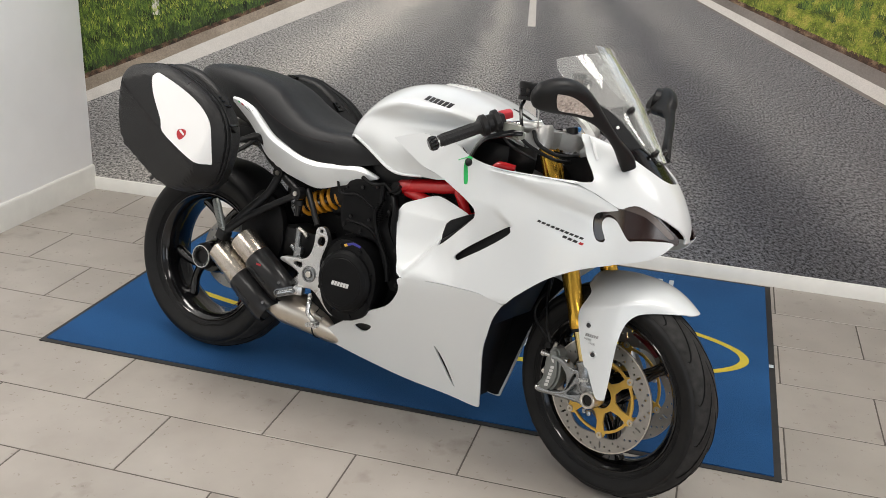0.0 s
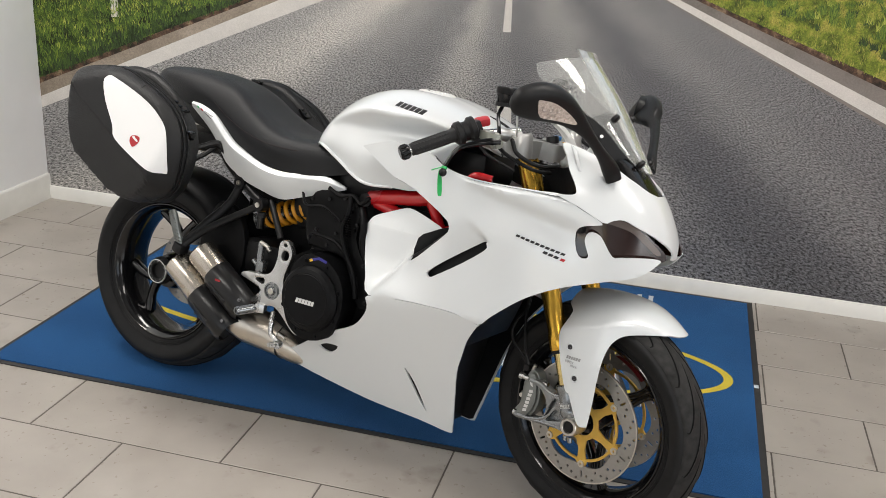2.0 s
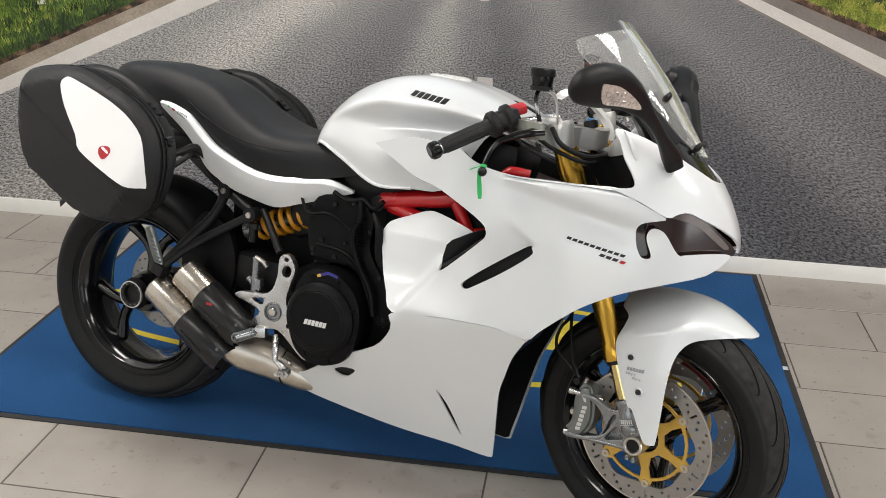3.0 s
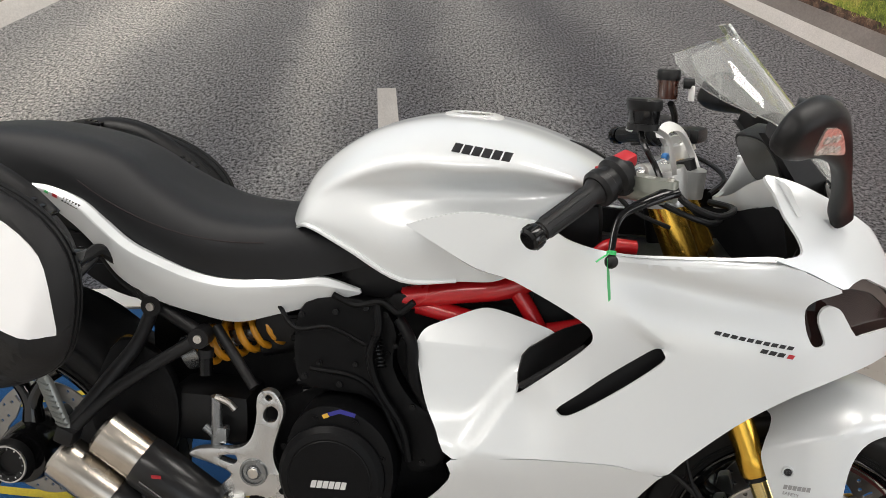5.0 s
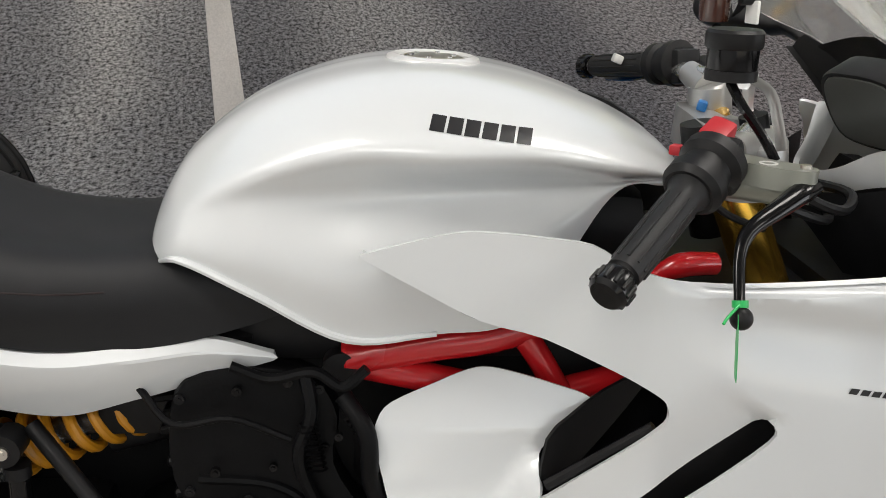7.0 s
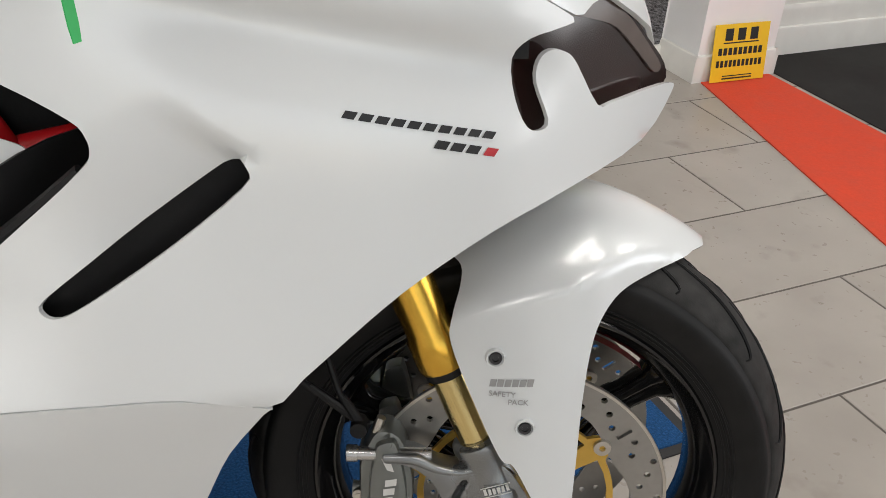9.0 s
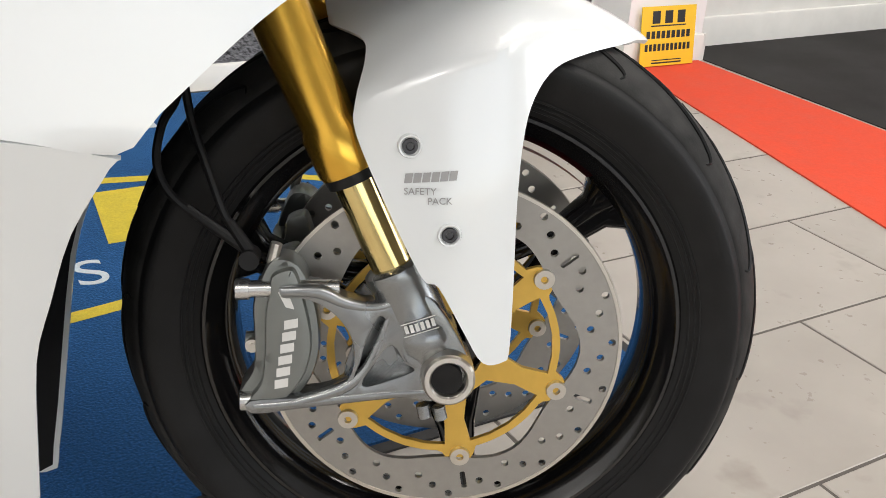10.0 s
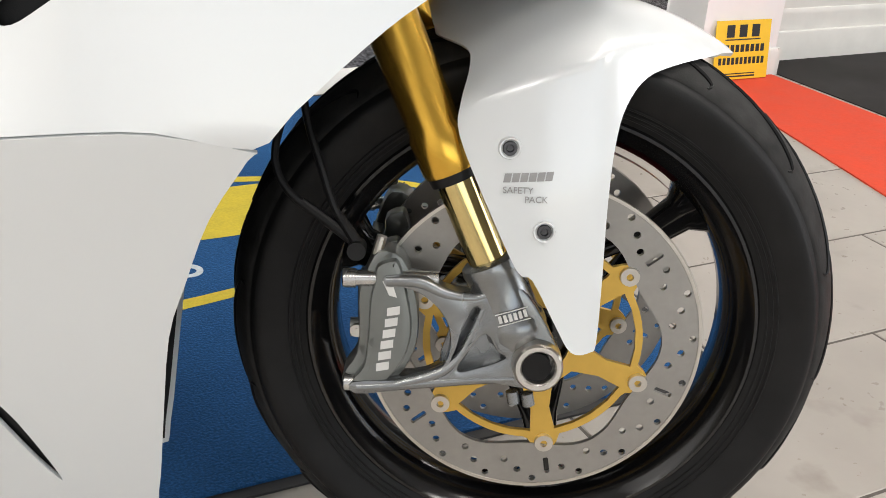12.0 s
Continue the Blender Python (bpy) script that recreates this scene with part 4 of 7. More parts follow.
# filler cap
cap_m = pose(0.872, 0, 1.0195, 0, 2, 0) @ pose(0, 0, 0, -90, 0, 0)
filler = part("filler_cap", moved(lathe([(0.0, -0.002), (0.030, -0.002), (0.033, -0.001), (0.036, 0.003)], 40), cap_m), STEEL, tank, "brushed filler cap")
part("cap_ring", moved(lathe([(0.037, 0.003), (0.038, -0.002), (0.043, -0.0035), (0.050, -0.001), (0.052, 0.004)], 48), cap_m), SILVER_PAINT, filler, "pale ring")
for k in range(6):
    a = radians(60 * k + 15)
    part("cap_screw", moved(lathe([(0.0, -0.0035), (0.0025, -0.0035), (0.003, -0.001)], 10), cap_m @ pose(0.024 * math.cos(a), 0, 0.024 * math.sin(a))), ALLOY, filler)
for q in letter_bars(0.857, 0.976, 0.095, -0.0105, 0.0125, 6, 0.16):
    part("tank_badge", decal([q], tank_tree, 0.0012, step=0.004), INK, tank, "black slanted bar")
# black trim strip between the tank and the steering head
part("tank_trim", tube([(1.036, 0.006, 0.981), (1.07, 0.02, 0.966), (1.118, 0.045, 0.935)], [0.004, 0.007, 0.008], 8), BLACK_PLASTIC, tank)

# seat
SEAT = [  # x, centre z, mid y, mid z, edge y, edge z, foot y, foot z
    (-0.095, 0.922, 0.03, 0.920, 0.038, 0.914, 0.033, 0.905),
    (-0.075, 0.948, 0.05, 0.945, 0.063, 0.930, 0.059, 0.898),
    (-0.02, 0.966, 0.065, 0.962, 0.09, 0.94, 0.087, 0.89),
    (0.08, 0.969, 0.078, 0.964, 0.108, 0.93, 0.105, 0.868),
    (0.18, 0.957, 0.082, 0.951, 0.114, 0.905, 0.109, 0.85),
    (0.265, 0.932, 0.088, 0.925, 0.12, 0.86, 0.115, 0.8),
    (0.34, 0.886, 0.098, 0.88, 0.13, 0.822, 0.123, 0.764),
    (0.43, 0.846, 0.105, 0.842, 0.14, 0.798, 0.131, 0.739),
    (0.52, 0.834, 0.105, 0.832, 0.14, 0.796, 0.131, 0.734),
    (0.6, 0.834, 0.1, 0.836, 0.137, 0.806, 0.135, 0.742),
    (0.67, 0.806, 0.09, 0.815, 0.127, 0.802, 0.125, 0.756),
    (0.722, 0.778, 0.08, 0.783, 0.115, 0.784, 0.113, 0.77),
]
rings = []
for col in zip(*[curve([(r[0], 0, r[1]) for r in SEAT], 4)] + [curve([(r[0], -r[k], r[k + 1]) for r in SEAT], 4) for k in (2, 4, 6)]):
    half = curve(col, 5)
    rings.append([Vector((p.x, -p.y, p.z)) for p in reversed(half[1:])] + list(half))
seat = part("seat", ring_mesh(rings, False), SEAT_VINYL, bike, "black vinyl dual seat", 70)
part("seat_base", box(0.30, 0, 0.76, 0.62, 0.2, 0.06, 0.02), BLACK_PLASTIC, seat)
seat_tree = tree_of(seat)


def seam_line(pts):
    out = []
    for u, v in pts:
        hit, nor, _, _ = seat_tree.ray_cast(Vector((u, -1, v)), Vector((0, 1, 0)))
        if hit:
            out.append(hit - Vector((0, 0.0003, 0)))
    return tube([tuple(p) for p in out], 0.0011, 5, 2)


part("seat_stitching", seam_line([(0.20, 0.885), (0.25, 0.855), (0.32, 0.826), (0.40, 0.806), (0.48, 0.799), (0.54, 0.801)]), material("dark_red_thread", (0.018, 0.009, 0.009), 0.8), seat, "dark red stitching")

# tail side panels: a narrow ledge above a crisp fold, a face below it that leans in
TAIL_TOP = [(0.112, 0.876), (0.152, 0.870), (0.208, 0.851), (0.250, 0.820), (0.300, 0.785), (0.365, 0.757), (0.426, 0.738), (0.487, 0.732), (0.560, 0.739), (0.632, 0.747), (0.703, 0.728)]
TAIL_FOLD = [(0.110, 0.867), (0.148, 0.859), (0.200, 0.837), (0.243, 0.805), (0.294, 0.769), (0.362, 0.740), (0.424, 0.721), (0.487, 0.715), (0.560, 0.722), (0.632, 0.730), (0.708, 0.724)]
TAIL_FOOT = [(0.112, 0.858), (0.150, 0.827), (0.190, 0.801), (0.228, 0.769), (0.268, 0.721), (0.330, 0.683), (0.410, 0.661), (0.481, 0.650), (0.555, 0.671), (0.628, 0.695), (0.703, 0.721)]
rows = []
for a, b, c in zip(*[curve([(x, 0, z) for x, z in line], 5) for line in (TAIL_TOP, TAIL_FOLD, TAIL_FOOT)]):
    y = -0.142 + 0.15 * max(0, 0.3 - b.x) + 0.10 * max(0, b.x - 0.6)
    up, low = a.z - b.z, b.z - c.z
    b.z += 0.25 * up
    a.y, b.y, c.y = y + 0.4 * up + 0.003, y, y + 0.5 * low
    mid = b.lerp(c, 0.5) + Vector((0, -0.03 * low, 0))
    inn = Vector((0, 0.010, 0))
    rows.append([a + inn, a, b.lerp(a, 0.12), b.lerp(c, 0.04), mid, c, c + inn, mid + inn])
tail_bm = ring_mesh(rows)
left_tail = mirrored(copy_bm(tail_bm))
tail = part("tail_panel", tail_bm, WHITE_PAINT, bike, "pearl white tail panel", 24)
part("tail_panel", left_tail, WHITE_PAINT, bike, "pearl white tail panel", 24)
tail_tree = tree_of(tail)
part("tail_badge", decal(letter_bars(0.170, 0.848, 0.034, -0.013, 0.009, 6), tail_tree), INK, tail, "tiny row of black bars")
part("tail_flag", decal([[(0.136, 0.861), (0.145, 0.858), (0.146, 0.863), (0.137, 0.866)]], tail_tree), GREEN_TAG, tail)
part("tail_flag", decal([[(0.152, 0.855), (0.163, 0.851), (0.164, 0.857), (0.153, 0.861)]], tail_tree), RED_PLASTIC, tail)
part("tail_unit", ring_mesh([[Vector((x, y * w, z + dz)) for y, dz in ((-1, 0), (-0.8, -0.05), (0.8, -0.05), (1, 0), (0.7, 0.02), (-0.7, 0.02))] for x, w, z in ((-0.10, 0.05, 0.90), (0.0, 0.09, 0.885), (0.15, 0.11, 0.85), (0.30, 0.115, 0.78), (0.50, 0.12, 0.74), (0.68, 0.11, 0.74))]), BLACK_PLASTIC, bike)
part("tail_lamp", box(-0.094, 0, 0.912, 0.03, 0.09, 0.03, 0.008), RED_PAINT, bike, "red tail lamp")

# ---- wheels ----


def tyre(R, half_w, rim_r, grooves, lean=1):
    prof, r_t = [], half_w
    pts = [(rim_r - 0.004, half_w * 0.66), (rim_r + 0.010, half_w * 0.80), (rim_r + (R - rim_r) * 0.45, half_w * 0.98), (rim_r + (R - rim_r) * 0.62, half_w), (R - 0.024, half_w * 0.88),
           (R - 0.008, half_w * 0.55), (R - 0.001, half_w * 0.2), (R, 0.0)]
    left = [(r, y) for r, y in pts]
    full = [(v.x, v.y) for v in curve([(r, -y, 0) for r, y in left] + [(r, y, 0) for r, y in reversed(left[:-1])], 4)]
    return lathe(full, 144)


def crown(R, u):
    return linear(u, [(0.0, R), (0.2, R - 0.001), (0.4, R - 0.004), (0.55, R - 0.008), (0.72, R - 0.0145), (0.88, R - 0.024), (1.0, R - 0.04)])


def tread_band(R, half_w):
    """the worn, dusty running band, slightly proud of the sidewall"""
    us = [k / 12 * 0.86 for k in range(-12, 13)]
    prof = [(crown(R, 0.87) - 0.003, -half_w * 0.87)] + [(crown(R, abs(u)) + 0.0014, half_w * u * 1.01) for u in us] + [(crown(R, 0.87) - 0.003, half_w * 0.87)]
    return lathe(prof, 144)


def groove_cuts(R, half_w, n):
    """long tread grooves that hook out towards the shoulder"""
    out = []
    for k in range(n):
        base = 360 / n * k
        for side in (-1, 1):
            path = []
            for u, back in ((0.06, 0), (0.20, 9), (0.34, 18), (0.48, 25), (0.60, 29.5), (0.70, 31.5), (0.78, 31)):
                a = radians(base + (180 / n if side > 0 else 0) - back)
                r = crown(R, u) + 0.0012
                path.append((r * math.cos(a), side * half_w * u, r * math.sin(a)))
            out.append(tube(path, [0.0012, 0.0022, 0.0027, 0.0028, 0.0026, 0.0020, 0.0010], 6, 3))
    return join(*out)


def sidewall_ridges(rim_r, half_w, m, parent):
    for f, w in ((0.010, 0.80), (0.0145, 0.845), (0.019, 0.88)):
        for side in (-1, 1):
            r, y, q = rim_r + f, side * half_w * w, 0.0012
            ring = [(r + q * math.cos(t), y + q * math.sin(t)) for t in [2 * math.pi * j / 6 for j in range(6)]]
            part("sidewall_ridge", moved(lathe(ring, 120, True), m), RUBBER, parent)


def rim(R, half_w):
    w = half_w
    prof = [(R + 0.002, -w + 0.001), (R + 0.005, -w + 0.004), (R + 0.002, -w + 0.010), (R - 0.008, -w + 0.014), (R - 0.015, -w * 0.45), (R - 0.016, 0.0),
            (R - 0.015, w * 0.45), (R - 0.008, w - 0.014), (R + 0.002, w - 0.010), (R + 0.005, w - 0.004), (R + 0.002, w - 0.001), (R - 0.001, w - 0.001), (R - 0.006, w - 0.007), (R - 0.013, w - 0.012), (R - 0.021, w * 0.5), (R - 0.023, 0),
            (R - 0.021, -w * 0.5), (R - 0.013, -w + 0.012), (R - 0.006, -w + 0.007), (R - 0.001, -w + 0.001)]
    return lathe(prof, 96, True)


def y_spoke(R, hub_r, turn, wide, spread, split=0.15):
    """one forked spoke, from the hub to the rim"""
    a0, arms = radians(turn), []
    for sgn in (-1, 1):
        path = []
        for u in (0.0, 0.25, 0.45, 0.7, 1.0):
            a = a0 + sgn * radians(spread) * max(0, u - split) / (1 - split)
            r = hub_r + (R - hub_r) * u
            path.append((r * math.cos(a), 0, r * math.sin(a)))
        arms.append(tube(path, [wide, wide * 0.8, wide * 0.66, wide * 0.6, wide * 0.8], 10, 4))
    return join(*arms)


def flared_spoke(R, turn):
    """a flat spoke: two legs from the hub that meet half way and widen into the rim"""
    a0 = radians(turn)
    legs = []
    for sgn in (-1, 1):
        rings = []
        for u, off, w, h in ((0.030, 0.030, 0.010, 0.020), (0.070, 0.022, 0.009, 0.017), (0.110, 0.011, 0.009, 0.015), (0.150, 0.006, 0.009, 0.014), (0.178, 0.007, 0.011, 0.016), (0.190, 0.011, 0.018, 0.020), (R, 0.016, 0.030, 0.024)):
            c, n = Vector((math.cos(a0), 0, math.sin(a0))), Vector((-math.sin(a0), 0, math.cos(a0)))
            mid = c * u + n * off * sgn
            rings.append([mid + n * w * math.copysign(abs(math.cos(t)) ** 0.6, math.cos(t)) + Vector((0, h * math.copysign(abs(math.sin(t)) ** 0.6, math.sin(t)), 0)) for t in (2 * math.pi * (j + 0.5) / 12 for j in range(12))])
        legs.append(ring_mesh(rings))
    return join(*legs)


def disc_mesh(r_out, r_in, y, t, holes=60, turn=38.5):
    """a drilled brake disc with a scalloped inner edge"""
    inner, outer = [], []
    for k in range(96):
        a = 2 * math.pi * k / 96
        outer.append((r_out * math.cos(a), r_out * math.sin(a)))
        ri = r_in + 0.006 * math.cos(6 * a)
        inner.append((ri * math.cos(a), ri * math.sin(a)))
    cuts = []
    for k in range(holes):
        a = 2 * math.pi * k / holes + radians(turn)
        r = r_out - (0.0085, 0.018, 0.0275)[(k * 2) % 3]
        if k % 10 == 0:
            cuts.append([((r_out - 0.013 - 0.018 * u) * math.cos(a) - q * 0.0026 * math.sin(a), (r_out - 0.013 - 0.018 * u) * math.sin(a) + q * 0.0026 * math.cos(a)) for u, q in ((0.06, -1), (0.94, -1), (1, -0.5), (1, 0.5), (0.94, 1), (0.06, 1), (0, 0.5), (0, -0.5))])
        else:
            cuts.append([(r * math.cos(a) + 0.0036 * math.cos(b), r * math.sin(a) + 0.0036 * math.sin(b)) for b in (2 * math.pi * q / 10 for q in range(10))])
    return sheet(outer, lambda u, v: (u, y, v), [inner, *cuts], 0.2, t, (0, 1, 0), 1)


def carrier_mesh(turn, r_arm, y, t):
    """gold carrier: a flat plate with a hub ring, a thin outer ring, six arms and bosses for the rivets"""
    outer, holes = [], [[(0.036 * math.cos(2 * math.pi * k / 32), 0.036 * math.sin(2 * math.pi * k / 32)) for k in range(32)]]
    for k in range(144):
        a = 2 * math.pi * k / 144
        q = math.degrees(a) - turn
        d = abs((q + 30) % 60 - 30)
        r = 0.1045 if d > 9 else 0.1045 + 0.0165 * (1 - (d / 9) ** 2)
        outer.append((r * math.cos(a), r * math.sin(a)))
    for k in range(6):
        a0 = turn + 60 * k
        hole = []
        for r, q in ((0.050, 17), (0.074, 7), (0.098, 7), (0.098, 18), (0.098, 30), (0.098, 42), (0.098, 53), (0.074, 53), (0.050, 43), (0.049, 30)):
            a = radians(a0 + q)
            hole.append((r * math.cos(a), r * math.sin(a)))
        holes.append(hole)
    return sheet(outer, lambda u, v: (u, y, v), holes, 0.2, t, (0, 1, 0), 1)


FR, FW = 0.297, 0.060
fw = part("front_wheel", moved(join(rim(0.2159, 0.048), lathe([(0.02, -0.055), (0.038, -0.055), (0.042, -0.03), (0.042, 0.03), (0.038, 0.055), (0.02, 0.055)], 32)), STEER), RIM_BLACK, bike, "gloss black three-spoke wheel", 40)
for k in range(3):
    part("spoke", moved(flared_spoke(0.199, 38 + 120 * k), STEER), RIM_BLACK, fw, "", 50)
part("tyre", moved(tyre(FR, FW, 0.2159, 0), STEER), RUBBER, fw, "black road tyre", 60)
part("tread", moved(tread_band(FR, FW), STEER), TREAD_RUBBER, fw, "dusty tread band", 60)
part("tread_groove", moved(groove_cuts(FR, FW, 16), STEER), ENGINE_BLACK, fw)
sidewall_ridges(0.2159, FW, STEER, fw)
TURN = 38.5
for side in (-1, 1):
    y = side * 0.066
    d = part("brake_disc", moved(disc_mesh(0.160, 0.117, y - 0.0025, 0.005), STEER), DISC_STEEL, bike, "drilled steel brake disc", 30)
    # outer lip as a brighter steel ring, its highlight put into the colour
    part("disc_edge", moved(lathe([(0.1570, y + side * 0.0025), (0.1572, y + side * 0.0033), (0.1604, y + side * 0.0033), (0.1608, y + side * 0.002)], 120), STEER), STEEL, d, "bright outer lip ring")
    part("disc_carrier", moved(carrier_mesh(TURN, 0.1125, y - 0.002, 0.005), STEER), CARRIER_GOLD, d, "gold anodised disc carrier")
    for k in range(6):
        a = radians(TURN + 60 * k)
        c = Vector((0.1108 * math.cos(a), y, 0.1108 * math.sin(a)))
        part("rivet", moved(moved(lathe([(0.0035, -0.006), (0.009, -0.006), (0.0095, -0.003), (0.0095, 0.003), (0.009, 0.006), (0.0035, 0.006)], 16, True), Matrix.Translation(c)), STEER), STEEL, d)
arc = [(0.196 * math.cos(radians(a)), 0.196 * math.sin(radians(a))) for a in range(48, 78, 3)]
part("rim_stripe", moved(ring_mesh([[Vector((x * k, yy, z * k)) for k, yy in ((0.955, -0.012), (0.958, -0.028))] for x, z in arc], False), STEER), RED_TAPE, fw, "red stripe on the rim")

# rear wheel
RC = Matrix.Translation((0.010, 0.025, 0.315))
HUB = Matrix.Translation((0.009, 0.0, 0.320))
rw = part("rear_wheel", moved(join(rim(0.2159, 0.072), lathe([(0.03, -0.06), (0.052, -0.058), (0.060, -0.03), (0.060, 0.04), (0.03, 0.04)], 36)), RC), RIM_BLACK, bike, "gloss black wheel with forked spokes", 40)
for k in range(3):
    part("spoke", moved(y_spoke(0.196, 0.045, 92 + 120 * k, 0.024, 24, 0.3), RC), RIM_BLACK, rw, "", 50)
part("tyre", moved(tyre(0.315, 0.089, 0.2159, 0), RC), RUBBER, rw, "wide black road tyre", 60)
part("tread", moved(tread_band(0.315, 0.089), RC), TREAD_RUBBER, rw, "dusty tread band", 60)
part("tread_groove", moved(groove_cuts(0.315, 0.089, 16), RC), ENGINE_BLACK, rw)
sidewall_ridges(0.2159, 0.089, RC, rw)
part("hub_nut", moved(lathe([(0.024, -0.052), (0.026, -0.072), (0.033, -0.074), (0.038, -0.073), (0.042, -0.066), (0.045, -0.055)], 40), HUB), BLACK_PLASTIC, rw, "black machined hub nut")
part("nut_ring", moved(lathe([(0.0345, -0.072), (0.035, -0.0765), (0.038, -0.0765), (0.0385, -0.072)], 48), HUB), ALLOY, rw, "bright ring round the hub nut")
for k in range(12):
    part("nut_notch", moved(box(0.0305 * math.cos(radians(30 * k)), -0.0745, 0.0305 * math.sin(radians(30 * k)), 0.004, 0.003, 0.004, 0.001, 1), HUB), CAST_GREY, rw)
part("hub_core", moved(lathe([(0.0, -0.062), (0.024, -0.062), (0.026, -0.070)], 32), HUB), BLACK_PLASTIC, rw)
part("rear_brake_disc", moved(disc_mesh(0.122, 0.085, 0.045, 0.005, 40), RC), DISC_STEEL, bike, "drilled rear brake disc", 30)
arc = [(0.196 * math.cos(radians(a)), 0.196 * math.sin(radians(a))) for a in range(-65, -35, 3)]
part("rim_stripe", moved(ring_mesh([[Vector((x * k, yy, z * k)) for k, yy in ((0.925, -0.012), (0.93, -0.032))] for x, z in arc], False), RC), RED_TAPE, rw, "red stripe on the rim")

# ---- front end, in the steered axes ----


def front(name, bm, mat, parent=None, label="", smooth=35, m=None):
    return part(name, moved(bm, m or FORK), mat, parent or bike, label, smooth)


FEND_W = [(-0.11, 0.105), (-0.08, 0.131), (-0.02, 0.144), (0.02, 0.143), (0.05, 0.135), (0.08, 0.117), (0.11, 0.095), (0.14, 0.073), (0.17, 0.050), (0.195, 0.028)]
FEND_DROP = loop([(-0.11, 0.100), (-0.076, 0.094), (-0.013, 0.080), (0.025, 0.066), (0.055, 0.050), (0.085, 0.037), (0.115, 0.029), (0.16, 0.020), (0.195, 0.008)], 6, False)


FEND_CURVE = loop(FEND_W, 6, False)


def fender_top(x):
    return math.sqrt(0.334**2 - x * x)


def fender_at(x, w):
    k = -1 if w >= 0 else 1
    a, lim, drop = abs(w), linear(x, FEND_CURVE), linear(x, FEND_DROP)
    z = fender_top(x)
    if a <= lim:
        u = a / lim
        return Vector((x, k * lim * u, z - drop * u**2.3))
    d = a - lim
    return Vector((x, k * (lim + 0.008 * min(1, d / 0.10)), z - drop - d))


def fender_w(x, z):
    """the panel's own coordinate at which the right side reaches the height z"""
    lim, h = linear(x, FEND_CURVE), fender_top(x) - linear(x, FEND_DROP)
    if z <= h:
        return lim + h - z
    return lim * ((fender_top(x) - z) / linear(x, FEND_DROP)) ** (1 / 2.3)


FSIDE = [(-0.098, 0.288), (-0.072, 0.278), (-0.069, 0.263), (-0.077, 0.232), (-0.077, 0.206), (-0.054, 0.151), (-0.026, 0.093), (-0.012, 0.084), (0.009, 0.045), (0.025, 0.018), (0.043, 0.017),
         (0.048, 0.026), (0.050, 0.082), (0.051, 0.150), (0.055, 0.200), (0.064, 0.233), (0.083, 0.256), (0.114, 0.266), (0.150, 0.272), (0.168, 0.275)]
fr = [(x, fender_w(x, z)) for x, z in loop(FSIDE, 4, False)]
f_out = fr + [(0.184, 0.026), (0.190, 0.0)] + [(0.184, -0.026)] + [(x, -w) for x, w in reversed(fr)] + [(-0.105, 0.0)]
folds = [[(x, k * linear(x, FEND_CURVE)) for x in (-0.062, -0.04, -0.013, 0.01, 0.028, 0.044)] for k in (1, -1)]
fender = front("front_mudguard", sheet(f_out, fender_at, (), 0.010, 0.004, (0, 0, -1), 1, folds), WHITE_PAINT, None, "pearl white front mudguard", 60)


def fender_face(x, z):
    return fender_at(x, fender_w(x, z))


for bx, bz in ((-0.035, 0.198), (-0.004, 0.128)):
    p = fender_face(bx, bz)
    socket = front("bolt_cup", moved(lathe([(0.0, -0.0006), (0.0066, -0.0006), (0.0078, -0.0030), (0.0090, -0.0032), (0.0102, 0.002)], 28), Matrix.Translation(p)), WHITE_PAINT, fender, "raised rim round the bolt")
    front("mudguard_bolt", moved(join(lathe([(0.0028, -0.0010), (0.0034, -0.0028), (0.0058, -0.0028), (0.0064, -0.001)], 20), lathe([(0.0, -0.0012), (0.003, -0.0012)], 6)), Matrix.Translation(p)), CAST_DARK, socket, "dark recessed bolt")


def flat_bars(polys, face, lift=0.0008):
    return join(*[sheet(q, lambda u, v: face(u, v) - Vector((0, lift, 0)), (), 0.02, 0, n=1) for q in polys])


for q in letter_bars(-0.040, 0.169, 0.042, 0.003, 0.0075, 6, 0.15):
    front("mudguard_badge", flat_bars([q], fender_face), GREY_INK, fender, "small grey bar")
for word, wx, wz in (("SAFETY", -0.040, 0.1605), ("PACK", -0.022, 0.1530)):
    ux = (fender_face(wx + 0.03, wz) - fender_face(wx, wz)).normalized()
    uz = Vector((0.06, 0, 1)) - ux * ux.dot(Vector((0.06, 0, 1)))
    uz.normalize()
    un = ux.cross(uz)
    word_m = Matrix.Translation(fender_face(wx, wz) + un * 0.0022) @ Matrix((ux, uz, un)).transposed().to_4x4()
    letters(word, 0.0078, 0.0003, GREY_INK, fender, "mudguard_word", FORK @ word_m)


def leg_x(z):
    return -0.083 - 0.43 * (z - 0.175)


